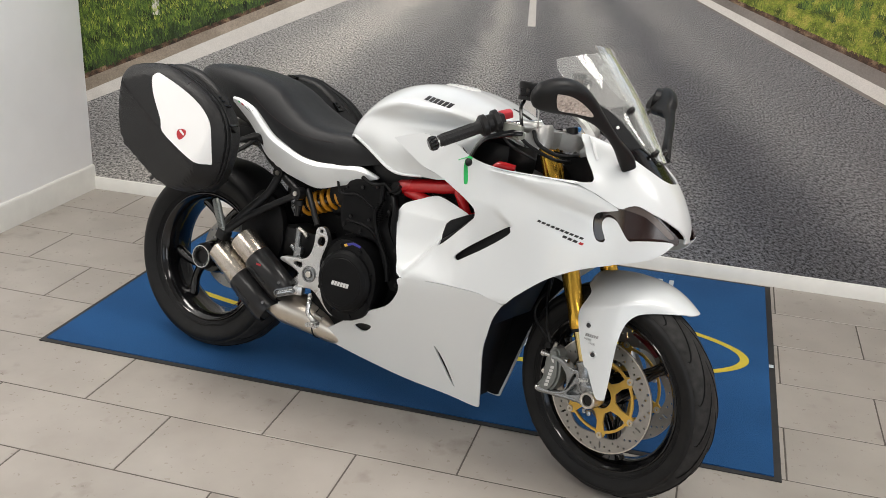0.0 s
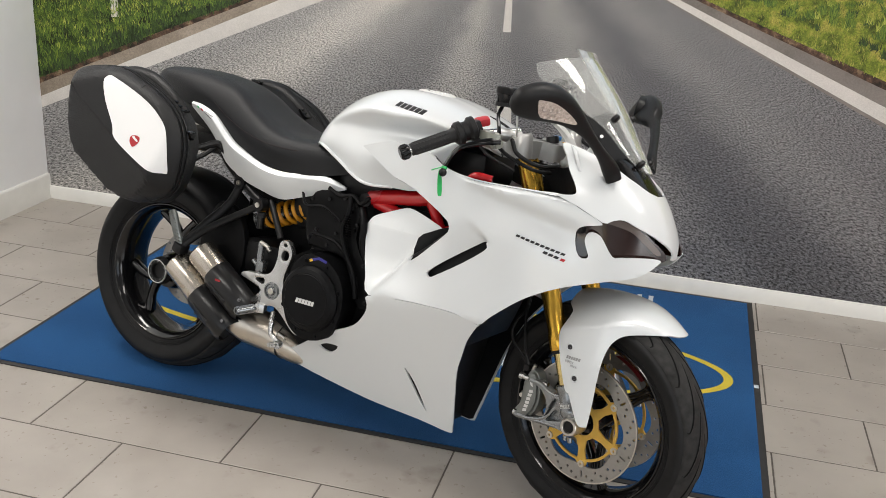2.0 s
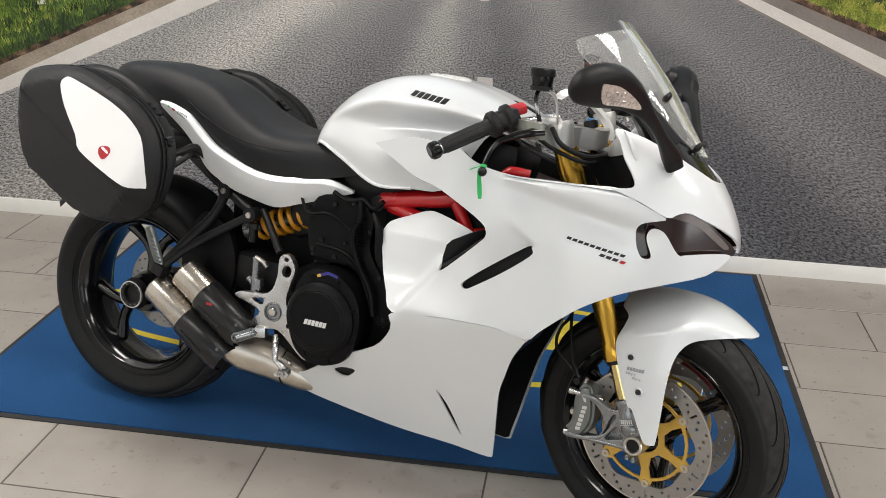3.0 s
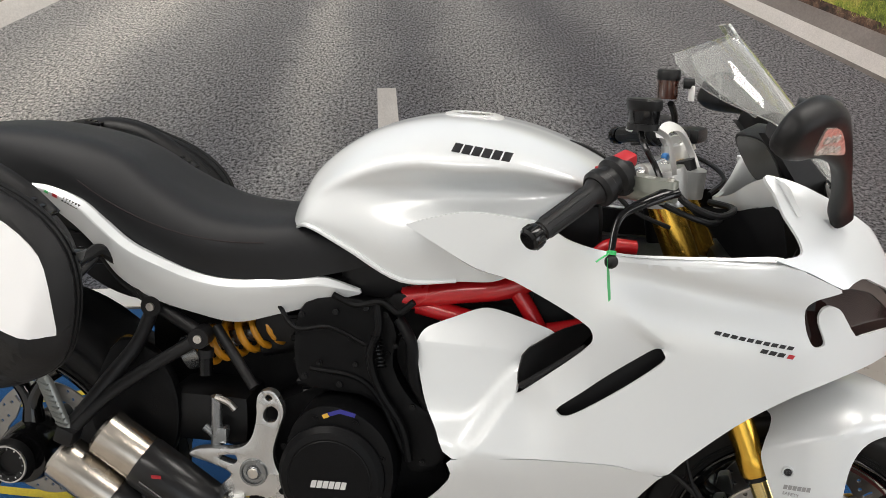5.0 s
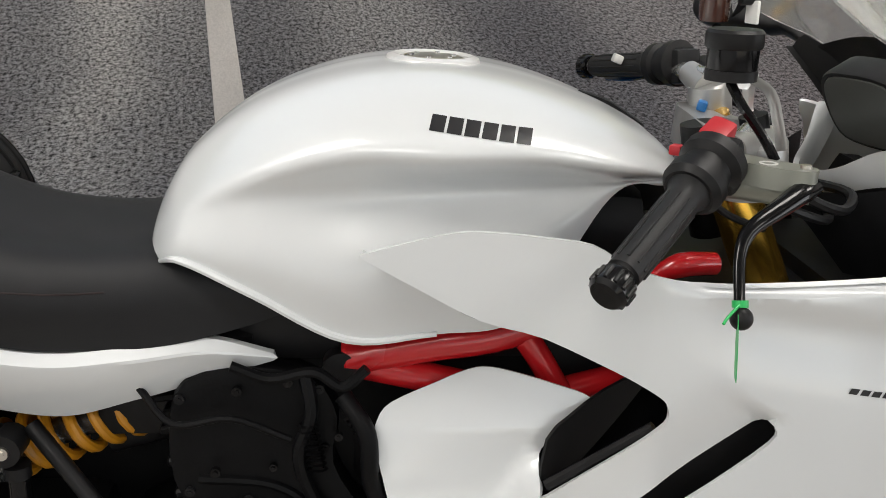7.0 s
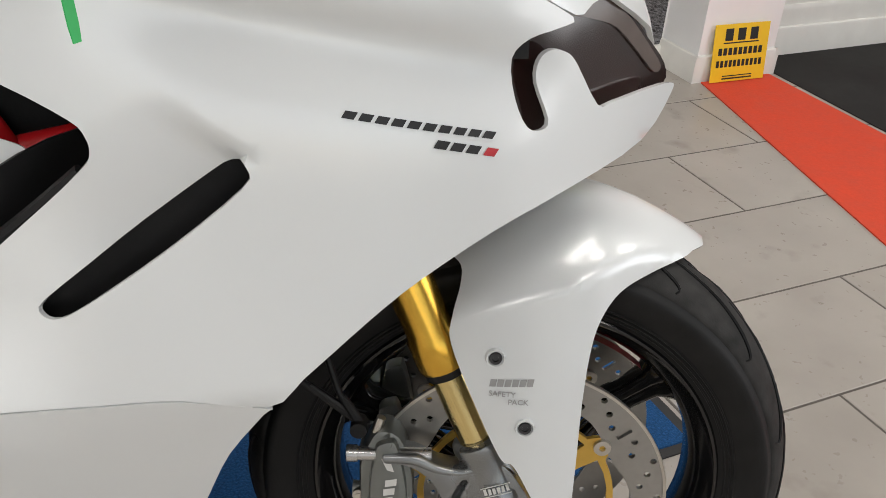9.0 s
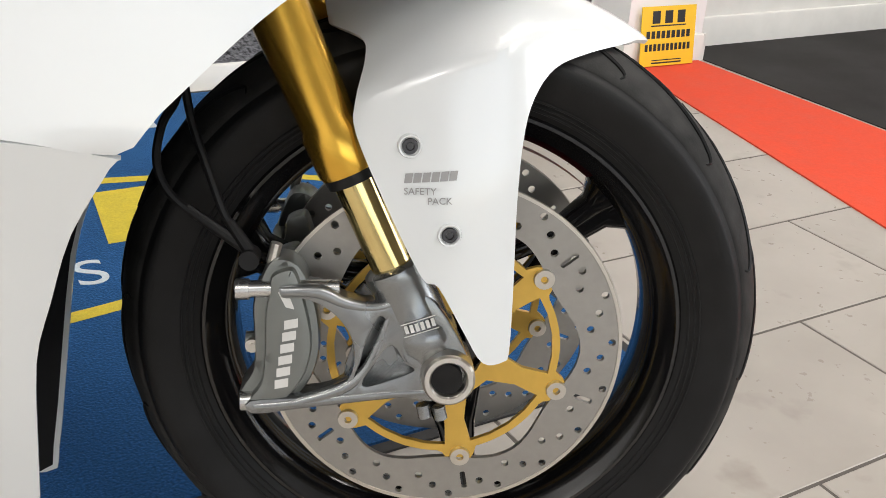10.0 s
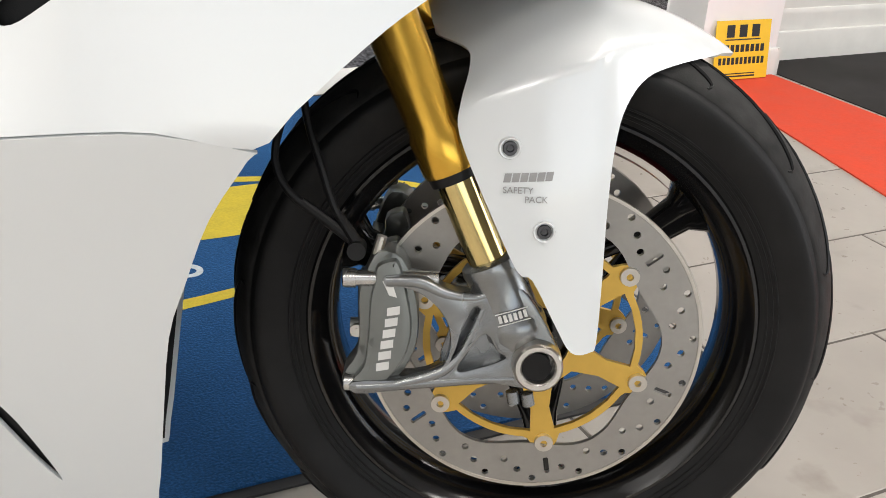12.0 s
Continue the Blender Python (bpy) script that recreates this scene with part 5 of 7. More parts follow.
for side in (-1, 1):
    y = side * 0.108
    leg_m = FORK if side < 0 else STEER
    z_of = lambda z: (leg_x(z), y, z)
    up = front("fork_tube", tube([z_of(0.172), z_of(0.176), z_of(0.205), z_of(0.212), z_of(0.32), z_of(0.52), z_of(0.645)], [0.0245, 0.0262, 0.0262, 0.0235, 0.025, 0.0275, 0.0275], 28, 1), GOLD, None, "gold anodised fork tube", 40, m=leg_m)
    front("fork_wiper", tube([z_of(0.164), z_of(0.175)], [0.0225, 0.024], 24, 1), BLACK_PLASTIC, up, m=leg_m)
    front("stanchion", tube([z_of(0.05), z_of(0.17)], 0.0185, 28, 1), GOLD_BRIGHT, up, "polished gold stanchion", 60, m=leg_m)
    cast = [(-0.139, 0.081), (-0.109, 0.079), (-0.086, 0.067), (-0.058, 0.062), (-0.040, 0.069), (-0.019, 0.070), (0.001, 0.045), (0.015, 0.017), (0.020, -0.004), (0.010, -0.022), (-0.014, -0.025), (-0.038, -0.021), (-0.066, -0.022),
            (-0.103, -0.026), (-0.129, -0.029), (-0.167, -0.032), (-0.169, -0.020), (-0.131, -0.018), (-0.103, -0.015), (-0.087, -0.004), (-0.081, 0.015), (-0.083, 0.034), (-0.093, 0.051), (-0.109, 0.064), (-0.124, 0.069), (-0.139, 0.070)]
    groove = [(-0.060, 0.052), (-0.054, 0.046), (-0.064, 0.022), (-0.080, -0.006), (-0.086, -0.011), (-0.076, 0.010), (-0.070, 0.032)]
    pocket = [(-0.049, 0.027), (-0.038, 0.010), (-0.031, 0.004), (-0.058, -0.006), (-0.074, -0.008), (-0.063, 0.011)]
    y0, y1 = (y - 0.022, y + 0.010) if side < 0 else (y - 0.010, y + 0.022)
    outer_y = y + side * 0.018
    ribs = [tube([(px, outer_y, pz) for px, pz in pts], r, 10, 4) for pts, r in (([(-0.139, 0.0755), (-0.109, 0.0745), (-0.086, 0.064), (-0.060, 0.060), (-0.040, 0.067)], [0.0055, 0.0065, 0.0055, 0.0045, 0.004]),
                                                                       ([(-0.050, 0.053), (-0.060, 0.028), (-0.072, 0.004), (-0.092, -0.012), (-0.130, -0.0235)], [0.004, 0.004, 0.0045, 0.006, 0.0055]), ([(-0.165, -0.026), (-0.128, -0.0235), (-0.090, -0.020), (-0.050, -0.017), (-0.022, -0.016)], [0.0055, 0.0055, 0.0055, 0.005, 0.005]))]
    foot = front("fork_foot", plate(cast, y0, y1, [groove, pocket], 0.03, 3, 0.0035), CAST_GREY, None, "grey cast fork foot", 40, m=leg_m)
    for rib in ribs:
        front("foot_rib", rib, CAST_GREY, foot, "", 60, m=leg_m)
    front("fork_cup", tube([(leg_x(0.092), y, 0.092), (leg_x(0.090), y, 0.090), (leg_x(0.084), y, 0.084), (leg_x(0.080), y, 0.080), (leg_x(0.040), y, 0.040), (leg_x(0.036), y, 0.036), (leg_x(0.026), y, 0.026), (leg_x(0.020), y, 0.020), (leg_x(0.002), y, 0.002)],
                                        [0.0235, 0.0265, 0.0275, 0.0262, 0.0262, 0.0285, 0.0290, 0.0262, 0.021], 32, 1), CAST_GREY, foot, "round cup that holds the fork tube", 40, m=leg_m)
    front("foot_web", plate([(-0.090, -0.014), (-0.082, 0.02), (-0.074, 0.045), (-0.056, 0.056), (-0.028, 0.036), (-0.024, 0.0), (-0.055, -0.012)], y + side * 0.002, y + side * 0.002 + 0.007, (), 0.03, 2), CAST_GREY, foot, m=leg_m)
    front("axle_clamp", moved(lathe([(0.015, side * 0.100), (0.015, side * 0.1425), (0.0165, side * 0.1445), (0.0205, side * 0.1445), (0.0225, side * 0.142), (0.0235, side * 0.125), (0.0235, side * 0.09)], 36), Matrix.Translation((-0.002, 0, 0))), STEEL, foot, "bright axle ring", m=leg_m)
    front("clamp_screw", join(bolt((-0.022, y - 0.005, -0.034), 0.006, 0.012, (0.2, 0, -1)), bolt((-0.008, y - 0.005, -0.036), 0.006, 0.012, (0.2, 0, -1))), CAST_GREY, foot, m=leg_m)
    cal = [(-0.147, 0.088), (-0.133, 0.094), (-0.127, 0.090), (-0.122, 0.072), (-0.116, 0.039), (-0.117, 0.018), (-0.125, -0.004), (-0.143, -0.024), (-0.164, -0.028), (-0.170, -0.020), (-0.159, -0.005), (-0.155, 0.024), (-0.153, 0.057), (-0.149, 0.074)]
    rim_cal = [(-0.158, 0.080), (-0.146, 0.100), (-0.124, 0.094), (-0.112, 0.060), (-0.109, 0.030), (-0.113, 0.005), (-0.126, -0.018), (-0.150, -0.034), (-0.176, -0.032), (-0.178, -0.016), (-0.166, 0.004), (-0.164, 0.030), (-0.164, 0.060)]
    c0, c1 = sorted((side * 0.128, side * 0.080))
    d0, d1 = sorted((side * 0.052, side * 0.030))
    e0, e1 = sorted((side * 0.119, side * 0.080))
    caliper = front("brake_caliper", join(plate(cal, c0, c1, (), 0.03, 3, 0.006), plate(rim_cal, e0, e1, (), 0.03, 3, 0.006), plate(cal, d0, d1, (), 0.03, 3, 0.004), box(-0.160, side * 0.066, 0.03, 0.012, 0.05, 0.07, 0.003),
                                          rod((-0.172, side * 0.104, 0.024), (-0.158, side * 0.104, 0.024), 0.009, 14)), CALIPER_GREY, None, "grey radial brake caliper", 40, m=leg_m)
    for bz, bx in ((0.075, -0.092), (-0.024, -0.150)):
        front("caliper_bolt", join(rod((-0.170, side * 0.118, bz), (bx, side * 0.118, bz), 0.0072, 16), tube([(-0.178, side * 0.118, bz), (-0.177, side * 0.118, bz), (-0.166, side * 0.118, bz)], [0.0072, 0.0088, 0.0088], 14, 1)), ALLOY, caliper, m=leg_m)
    front("caliper_stud", bolt((-0.166, side * 0.110, 0.024), 0.006, 0.006, (0, side, 0)), STEEL, caliper, m=leg_m)
    front("bleed_nipple", rod((-0.148, side * 0.11, 0.095), (-0.143, side * 0.11, 0.112), 0.005, 10), STEEL, caliper, m=leg_m)
    if side < 0:
        # six upright letters, run from below upwards with a slight slant
        bars = []
        for k in range(6):
            z0, xo = -0.010 + 0.0105 * k, -0.1475 + 0.0019 * k
            bars.append([(xo, z0), (xo + 0.0004, z0 + 0.0078), (xo + 0.0118, z0 + 0.0098), (xo + 0.0114, z0 + 0.002)])
        for q in bars:
            front("caliper_badge", flat_bars([q], lambda u, v: Vector((u, -0.128, v)), 0.0006), PALE_INK, caliper, "white bar", m=leg_m)
        front("caliper_badge", flat_bars([[(-0.142, 0.075), (-0.134, 0.076), (-0.129, 0.060), (-0.136, 0.062)]], lambda u, v: Vector((u, -0.128, v)), 0.0006), PALE_INK, caliper, m=leg_m)
        badge_m = Matrix.Translation((-0.026, -0.1352, 0.046)) @ pose(0, 0, 0, 0, -17, 0)
        for k in range(6):
            front("foot_badge", moved(box(-0.0115 + 0.0046 * k, -0.0016 * (1 - ((k - 2.5) / 2.5) ** 2), 0, 0.0030, 0.0008, 0.0068), badge_m), PALE_INK, foot, "pale bar", m=leg_m)
        for zz in (-0.0055, 0.0055):
            front("badge_frame", moved(box(0, -0.0010, zz, 0.030, 0.0008, 0.0007), badge_m), PALE_INK, foot, m=leg_m)
# solid axle coloured black, for the dark inside a hollow one
front("front_axle", rod((-0.002, -0.125, 0), (-0.002, 0.125, 0), 0.0155, 20), BLACK_PLASTIC, fw, m=STEER)
for pts in ([(-0.166, -0.104, 0.103), (-0.175, -0.102, 0.117), (-0.186, -0.10, 0.134), (-0.198, -0.095, 0.17), (-0.211, -0.085, 0.211), (-0.222, -0.07, 0.27), (-0.24, -0.05, 0.34)], [(-0.166, -0.10, 0.103), (-0.192, -0.10, 0.122), (-0.226, -0.10, 0.148), (-0.239, -0.095, 0.175), (-0.235, -0.085, 0.206), (-0.222, -0.065, 0.24), (-0.23, -0.05, 0.33)]):
    hose = front("brake_hose", tube(pts, 0.0038, 8), BLACK_PLASTIC, None, "thin black brake hose")
    front("hose_sleeve", tube([pts[0], pts[1], tuple(Vector(pts[1]).lerp(Vector(pts[2]), 0.7))], [0.0060, 0.0052, 0.0042], 10, 3), BLACK_PLASTIC, hose)
front("hose_union", rod((-0.166, -0.115, 0.098), (-0.166, -0.092, 0.098), 0.0085, 12), BLACK_PLASTIC, hose)

# ---- windscreen, cockpit ----


SCREEN_MID = curve([(1.500, 0, 0.912), (1.460, 0, 0.968), (1.405, 0, 1.048), (1.350, 0, 1.112), (1.296, 0, 1.170)], 8)
SCREEN_EDGE = curve([(1.490, 0.030, 0.918), (1.440, 0.070, 0.962), (1.373, 0.106, 1.025), (1.288, 0.148, 1.064), (1.192, 0.163, 1.128)], 8)


def screen_at(s, v):
    u = v * (len(SCREEN_MID) - 1)
    i = min(int(u), len(SCREEN_MID) - 2)
    p, e = SCREEN_MID[i].lerp(SCREEN_MID[i + 1], u - i), SCREEN_EDGE[i].lerp(SCREEN_EDGE[i + 1], u - i)
    k = abs(s) ** 2.5
    return Vector((p.x + (e.x - p.x) * k, s * e.y, p.z + (e.z - p.z) * k))


def screen(thick):
    out = [(-0.93, 0.0), (0.93, 0.0), (1.0, 0.3), (1.0, 0.7), (1.0, 0.84), (0.985, 0.93), (0.93, 0.985), (0.84, 1.0), (0.0, 1.0), (-0.84, 1.0), (-0.93, 0.985), (-0.985, 0.93), (-1.0, 0.84), (-1.0, 0.7), (-1.0, 0.3)]
    return sheet(out, screen_at, (), 0.08, thick, (-0.75, 0, -0.6), 3)


ws = part("windscreen", screen(0.0035), GLASS, bike, "clear curved windscreen", 60)
ws.visible_shadow = False
for y in (-1, 1):
    for s, v in ((0.62, 0.47), (0.75, 0.10)):
        p = screen_at(y * s, v)
        part("screen_bolt", moved(lathe([(0.0, -0.006), (0.005, -0.006), (0.006, -0.004), (0.010, -0.0045), (0.0135, -0.002), (0.0135, 0.006)], 20), Matrix.Translation(p) @ pose(0, 0, 0, 35, 0, 90)), BLACK_PLASTIC, ws)
# black panel under the screen, from the nose back to the dash
dash_rows = []
for v in (0.0, 0.1, 0.2, 0.3, 0.4, 0.5, 0.545):
    dash_rows.append([screen_at(q, v) + Vector((-0.012, 0, -0.010)) * (1 + 0.6 * (1 - abs(q))) for q in (-0.96, -0.8, -0.6, -0.4, -0.2, 0, 0.2, 0.4, 0.6, 0.8, 0.96)])
part("screen_base", ring_mesh(dash_rows, False), BLACK_PLASTIC, bike, "dark panel under the windscreen", 50)
pod_m = pose(1.362, -0.038, 0.982, 0, -30, 20)
pod_face = loop([(0.058, 0.022), (0.044, 0.044), (0.010, 0.049), (-0.040, 0.045), (-0.060, 0.020), (-0.058, -0.022), (-0.038, -0.047), (0.030, -0.047), (0.054, -0.028)], 3)
pod = part("instrument_pod", moved(ring_mesh([[Vector((x, u * k, v * k)) for u, v in pod_face] for x, k in ((0.026, 0.7), (0.014, 0.95), (-0.018, 1.0), (-0.023, 0.97), (-0.023, 0.90), (-0.021, 0.89))]), pod_m), BLACK_PLASTIC, bike, "black instrument pod", 30)
part("display_glass", moved(ring_mesh([[Vector((x, u * k, v * k)) for u, v in pod_face] for x, k in ((-0.0225, 0.885), (-0.0245, 0.88))]), pod_m), SCREEN_GREY, pod, "dark grey display")
part("pod_stay", tube([(1.37, -0.04, 0.96), (1.41, -0.03, 0.93), (1.44, -0.02, 0.91)], 0.02, 10), BLACK_PLASTIC, pod)
# inner cowl: a white band across the cockpit that dips in the middle
band_top = curve([(1.360, -0.186, 0.950), (1.344, -0.176, 0.960), (1.322, -0.123, 0.944), (1.298, -0.085, 0.918), (1.276, -0.045, 0.907), (1.292, 0.002, 0.909), (1.309, 0.016, 0.932), (1.328, 0.040, 0.966), (1.342, 0.050, 0.968)], 5)
band_low = curve([(1.382, -0.192, 0.905), (1.368, -0.165, 0.908), (1.344, -0.120, 0.906), (1.312, -0.085, 0.892), (1.284, -0.045, 0.880), (1.300, 0.006, 0.880), (1.325, 0.032, 0.896), (1.352, 0.056, 0.930), (1.356, 0.058, 0.950)], 5)
rows = []
for a, b in zip(band_top, band_low):
    rows.append([a + Vector((0.007, 0, -0.002)), a, a.lerp(b, 0.3) + Vector((-0.002, 0, 0)), a.lerp(b, 0.7) + Vector((-0.002, 0, 0)), b, b + Vector((0.007, 0, 0.002)), a.lerp(b, 0.5) + Vector((0.006, 0, 0))])
band = part("inner_cowl", ring_mesh(rows), WHITE_PAINT, bike, "white inner cowl band", 50)
# black trim between the screen's lower edge and the nose, with two bright screws a side
for side in (-1, 1):
    trim_rows = []
    for v, drop in ((0.0, 0.012), (0.12, 0.026), (0.25, 0.045), (0.38, 0.055), (0.5, 0.040), (0.6, 0.016)):
        p = screen_at(side * 0.985, v) + Vector((-0.004, 0, -0.004))
        trim_rows.append([p, p + Vector((-0.004, side * 0.006, -0.35 * drop)), p + Vector((-0.006, side * 0.016, -drop)), p + Vector((-0.016, side * 0.014, -drop))])
    trim = part("screen_trim", ring_mesh(trim_rows, False), BLACK_PLASTIC, bike, "black trim along the windscreen", 50)
    for v, drop in ((0.07, 0.010), (0.42, 0.018)):
        p = screen_at(side * 0.985, v) + Vector((-0.008, side * 0.010, -drop))
        part("trim_screw", bolt(tuple(p), 0.0042, 0.004, (0.45, side * 0.85, 0.25)), ALLOY, trim)
# recessed black cockpit: a lip under the fairing's rim, a slanted duct panel, a floor
RIM_LINE = curve([(1.012, -0.22, 0.876), (1.041, -0.224, 0.857), (1.075, -0.228, 0.846), (1.117, -0.231, 0.838), (1.167, -0.231, 0.836), (1.29, -0.229, 0.840), (1.365, -0.22, 0.842), (1.385, -0.205, 0.86)], 4)
for side in (1, -1):
    lip_rows = [[Vector((p.x, p.y * side, p.z)), Vector((p.x, (p.y + 0.012) * side, p.z - 0.004)), Vector((p.x, (p.y + 0.016) * side, p.z - 0.05))] for p in RIM_LINE]
    part("cockpit_liner", ring_mesh(lip_rows, False), BLACK_PLASTIC, bike)
    duct_rows = [[Vector((1.225, -0.105 * side, 0.900)), Vector((1.27, -0.10 * side, 0.86)), Vector((1.33, -0.10 * side, 0.79))], [Vector((1.31, -0.112 * side, 0.897)), Vector((1.33, -0.125 * side, 0.865)), Vector((1.365, -0.14 * side, 0.79))],
                 [Vector((1.365, -0.15 * side, 0.915)), Vector((1.372, -0.165 * side, 0.872)), Vector((1.385, -0.19 * side, 0.79))]]
    part("duct_panel", ring_mesh(duct_rows, False), ENGINE_BLACK, bike)
part("cockpit_floor", box(1.24, 0, 0.775, 0.36, 0.40, 0.02), BLACK_PLASTIC, bike)
part("cockpit_bulkhead", box(1.415, 0, 0.83, 0.02, 0.29, 0.12), BLACK_PLASTIC, bike)

# mirrors
MIRROR_LINE = [  # centre, half height, half depth; from the outer end to the stalk's foot
    ((1.296, -0.446, 1.043), 0.010, 0.008), ((1.303, -0.438, 1.044), 0.027, 0.017), ((1.317, -0.421, 1.047), 0.037, 0.022), ((1.339, -0.394, 1.051), 0.044, 0.024), ((1.362, -0.358, 1.047), 0.041, 0.022),
    ((1.385, -0.320, 1.032), 0.029, 0.018), ((1.411, -0.277, 1.002), 0.015, 0.014), ((1.432, -0.217, 0.959), 0.0125, 0.012), ((1.447, -0.168, 0.921), 0.020, 0.012), ((1.455, -0.154, 0.898), 0.019, 0.010)]
MIRROR_OUT = Vector((0.62, -0.57, -0.53)).normalized()
LENS_FOOT, LENS_LONG, LENS_UP = Vector((1.345, -0.393, 1.021)), Vector((0.060, 0.070, -0.006)), Vector((0.003, -0.029, 0.035))


def mirror(side, spread):
    """a wing mirror that runs on into its stalk; spread: how far it stands out, against the right one"""
    def at(p):
        p = Vector(p)
        return Vector((p.x, p.y, p.z)) if side < 0 else Vector((p.x, -p.y * spread, p.z + 0.012))

    mids = curve([c for c, h, d in MIRROR_LINE], 4)
    sizes = curve([(h, d, 0) for c, h, d in MIRROR_LINE], 4)
    rings = []
    for i, (c, q) in enumerate(zip(mids, sizes)):
        along = (mids[min(i + 1, len(mids) - 1)] - mids[max(i - 1, 0)]).normalized()
        up = MIRROR_OUT.cross(along).normalized()
        slim = 0.68 if side > 0 and i > 20 else 1.0
        ring = []
        for j in range(20):
            t = 2 * math.pi * j / 20
            a, b = math.cos(t), math.sin(t)
            ring.append(at(c + up * math.copysign(abs(a) ** 0.62, a) * q.x * slim + MIRROR_OUT * math.copysign(abs(b) ** (0.7 if b > 0 else 0.5), b) * q.y))
        rings.append(ring)
    ob = part("mirror", ring_mesh(rings), BLACK_PLASTIC, bike, "black wing mirror with clear indicator", 42)
    tr = tree_of(ob)
    out = at(MIRROR_OUT) - at((0, 0, 0))

    def lens_at(u, v, lift):
        p = at(LENS_FOOT + LENS_LONG * u + LENS_UP * v)
        hit, nor, _, _ = tr.ray_cast(p + out * 0.08, -out)
        return (hit if hit else p) + out * lift

    rim_pts = [(-0.02, 0.02), (-0.03, 0.95), (0.12, 1.08), (0.45, 1.0), (0.78, 0.58), (1.0, 0.08), (0.92, -0.12), (0.45, -0.10)]
    lens_ob = part("indicator", sheet(rim_pts, lambda u, v: lens_at(u, v, 0.0025), (), 0.12, 0.003, tuple(-out), 3), CLEAR_LENS, ob, "clear indicator lens")
    for u, v in [(0.12 + 0.20 * k, 0.14) for k in range(4)] + [(0.12 + 0.2 * k, 0.62) for k in range(3)]:
        p = lens_at(u, v, 0.0035)
        part("reflector_cell", moved(lathe([(0.0, 0.0008), (0.0034, 0.0002), (0.0052, -0.0010), (0.0066, 0.001)], 6), Matrix.Translation(p) @ (-out).to_track_quat("Y", "Z").to_matrix().to_4x4()), CLEAR_LENS, lens_ob)
    # glass set in a shallow bezel that looks back
    back = Vector((-0.97, 0.2 * (1 if side < 0 else -1), 0.14)).normalized()
    seat_m = Matrix.Translation(at(MIRROR_LINE[3][0])) @ back.to_track_quat("Y", "Z").to_matrix().to_4x4() @ Matrix.Diagonal((1.25, 1, 1, 1))
    bezel = part("mirror_bezel", moved(lathe([(0.034, 0.002), (0.0365, 0.016), (0.036, 0.0215), (0.034, 0.0225), (0.033, 0.0205)], 36), seat_m), BLACK_PLASTIC, ob)
    part("mirror_glass", moved(lathe([(0.0, 0.0205), (0.0331, 0.0205), (0.0331, 0.018)], 36), seat_m), MIRROR_GLASS, bezel)
    return ob


mirror(-1, 1.0)
mirror(1, 0.93)

# black panel in the notch over the nose
valley = [(0.45, 0.914), (0.40, 0.900), (0.27, 0.870), (0.12, 0.860), (0.0, 0.858)]
base = part("nose_panel", sheet(valley + [(-s, z) for s, z in reversed(valley[:-1])] + [(-0.38, 0.940), (0.0, 0.95), (0.38, 0.940)], lambda s, z: nose_at(s, z) - Vector((0.009, 0, 0)), (), 0.03, 0.004, (-1, 0, 0), 2), BLACK_SHINY, bike, "dark panel between nose and windscreen")

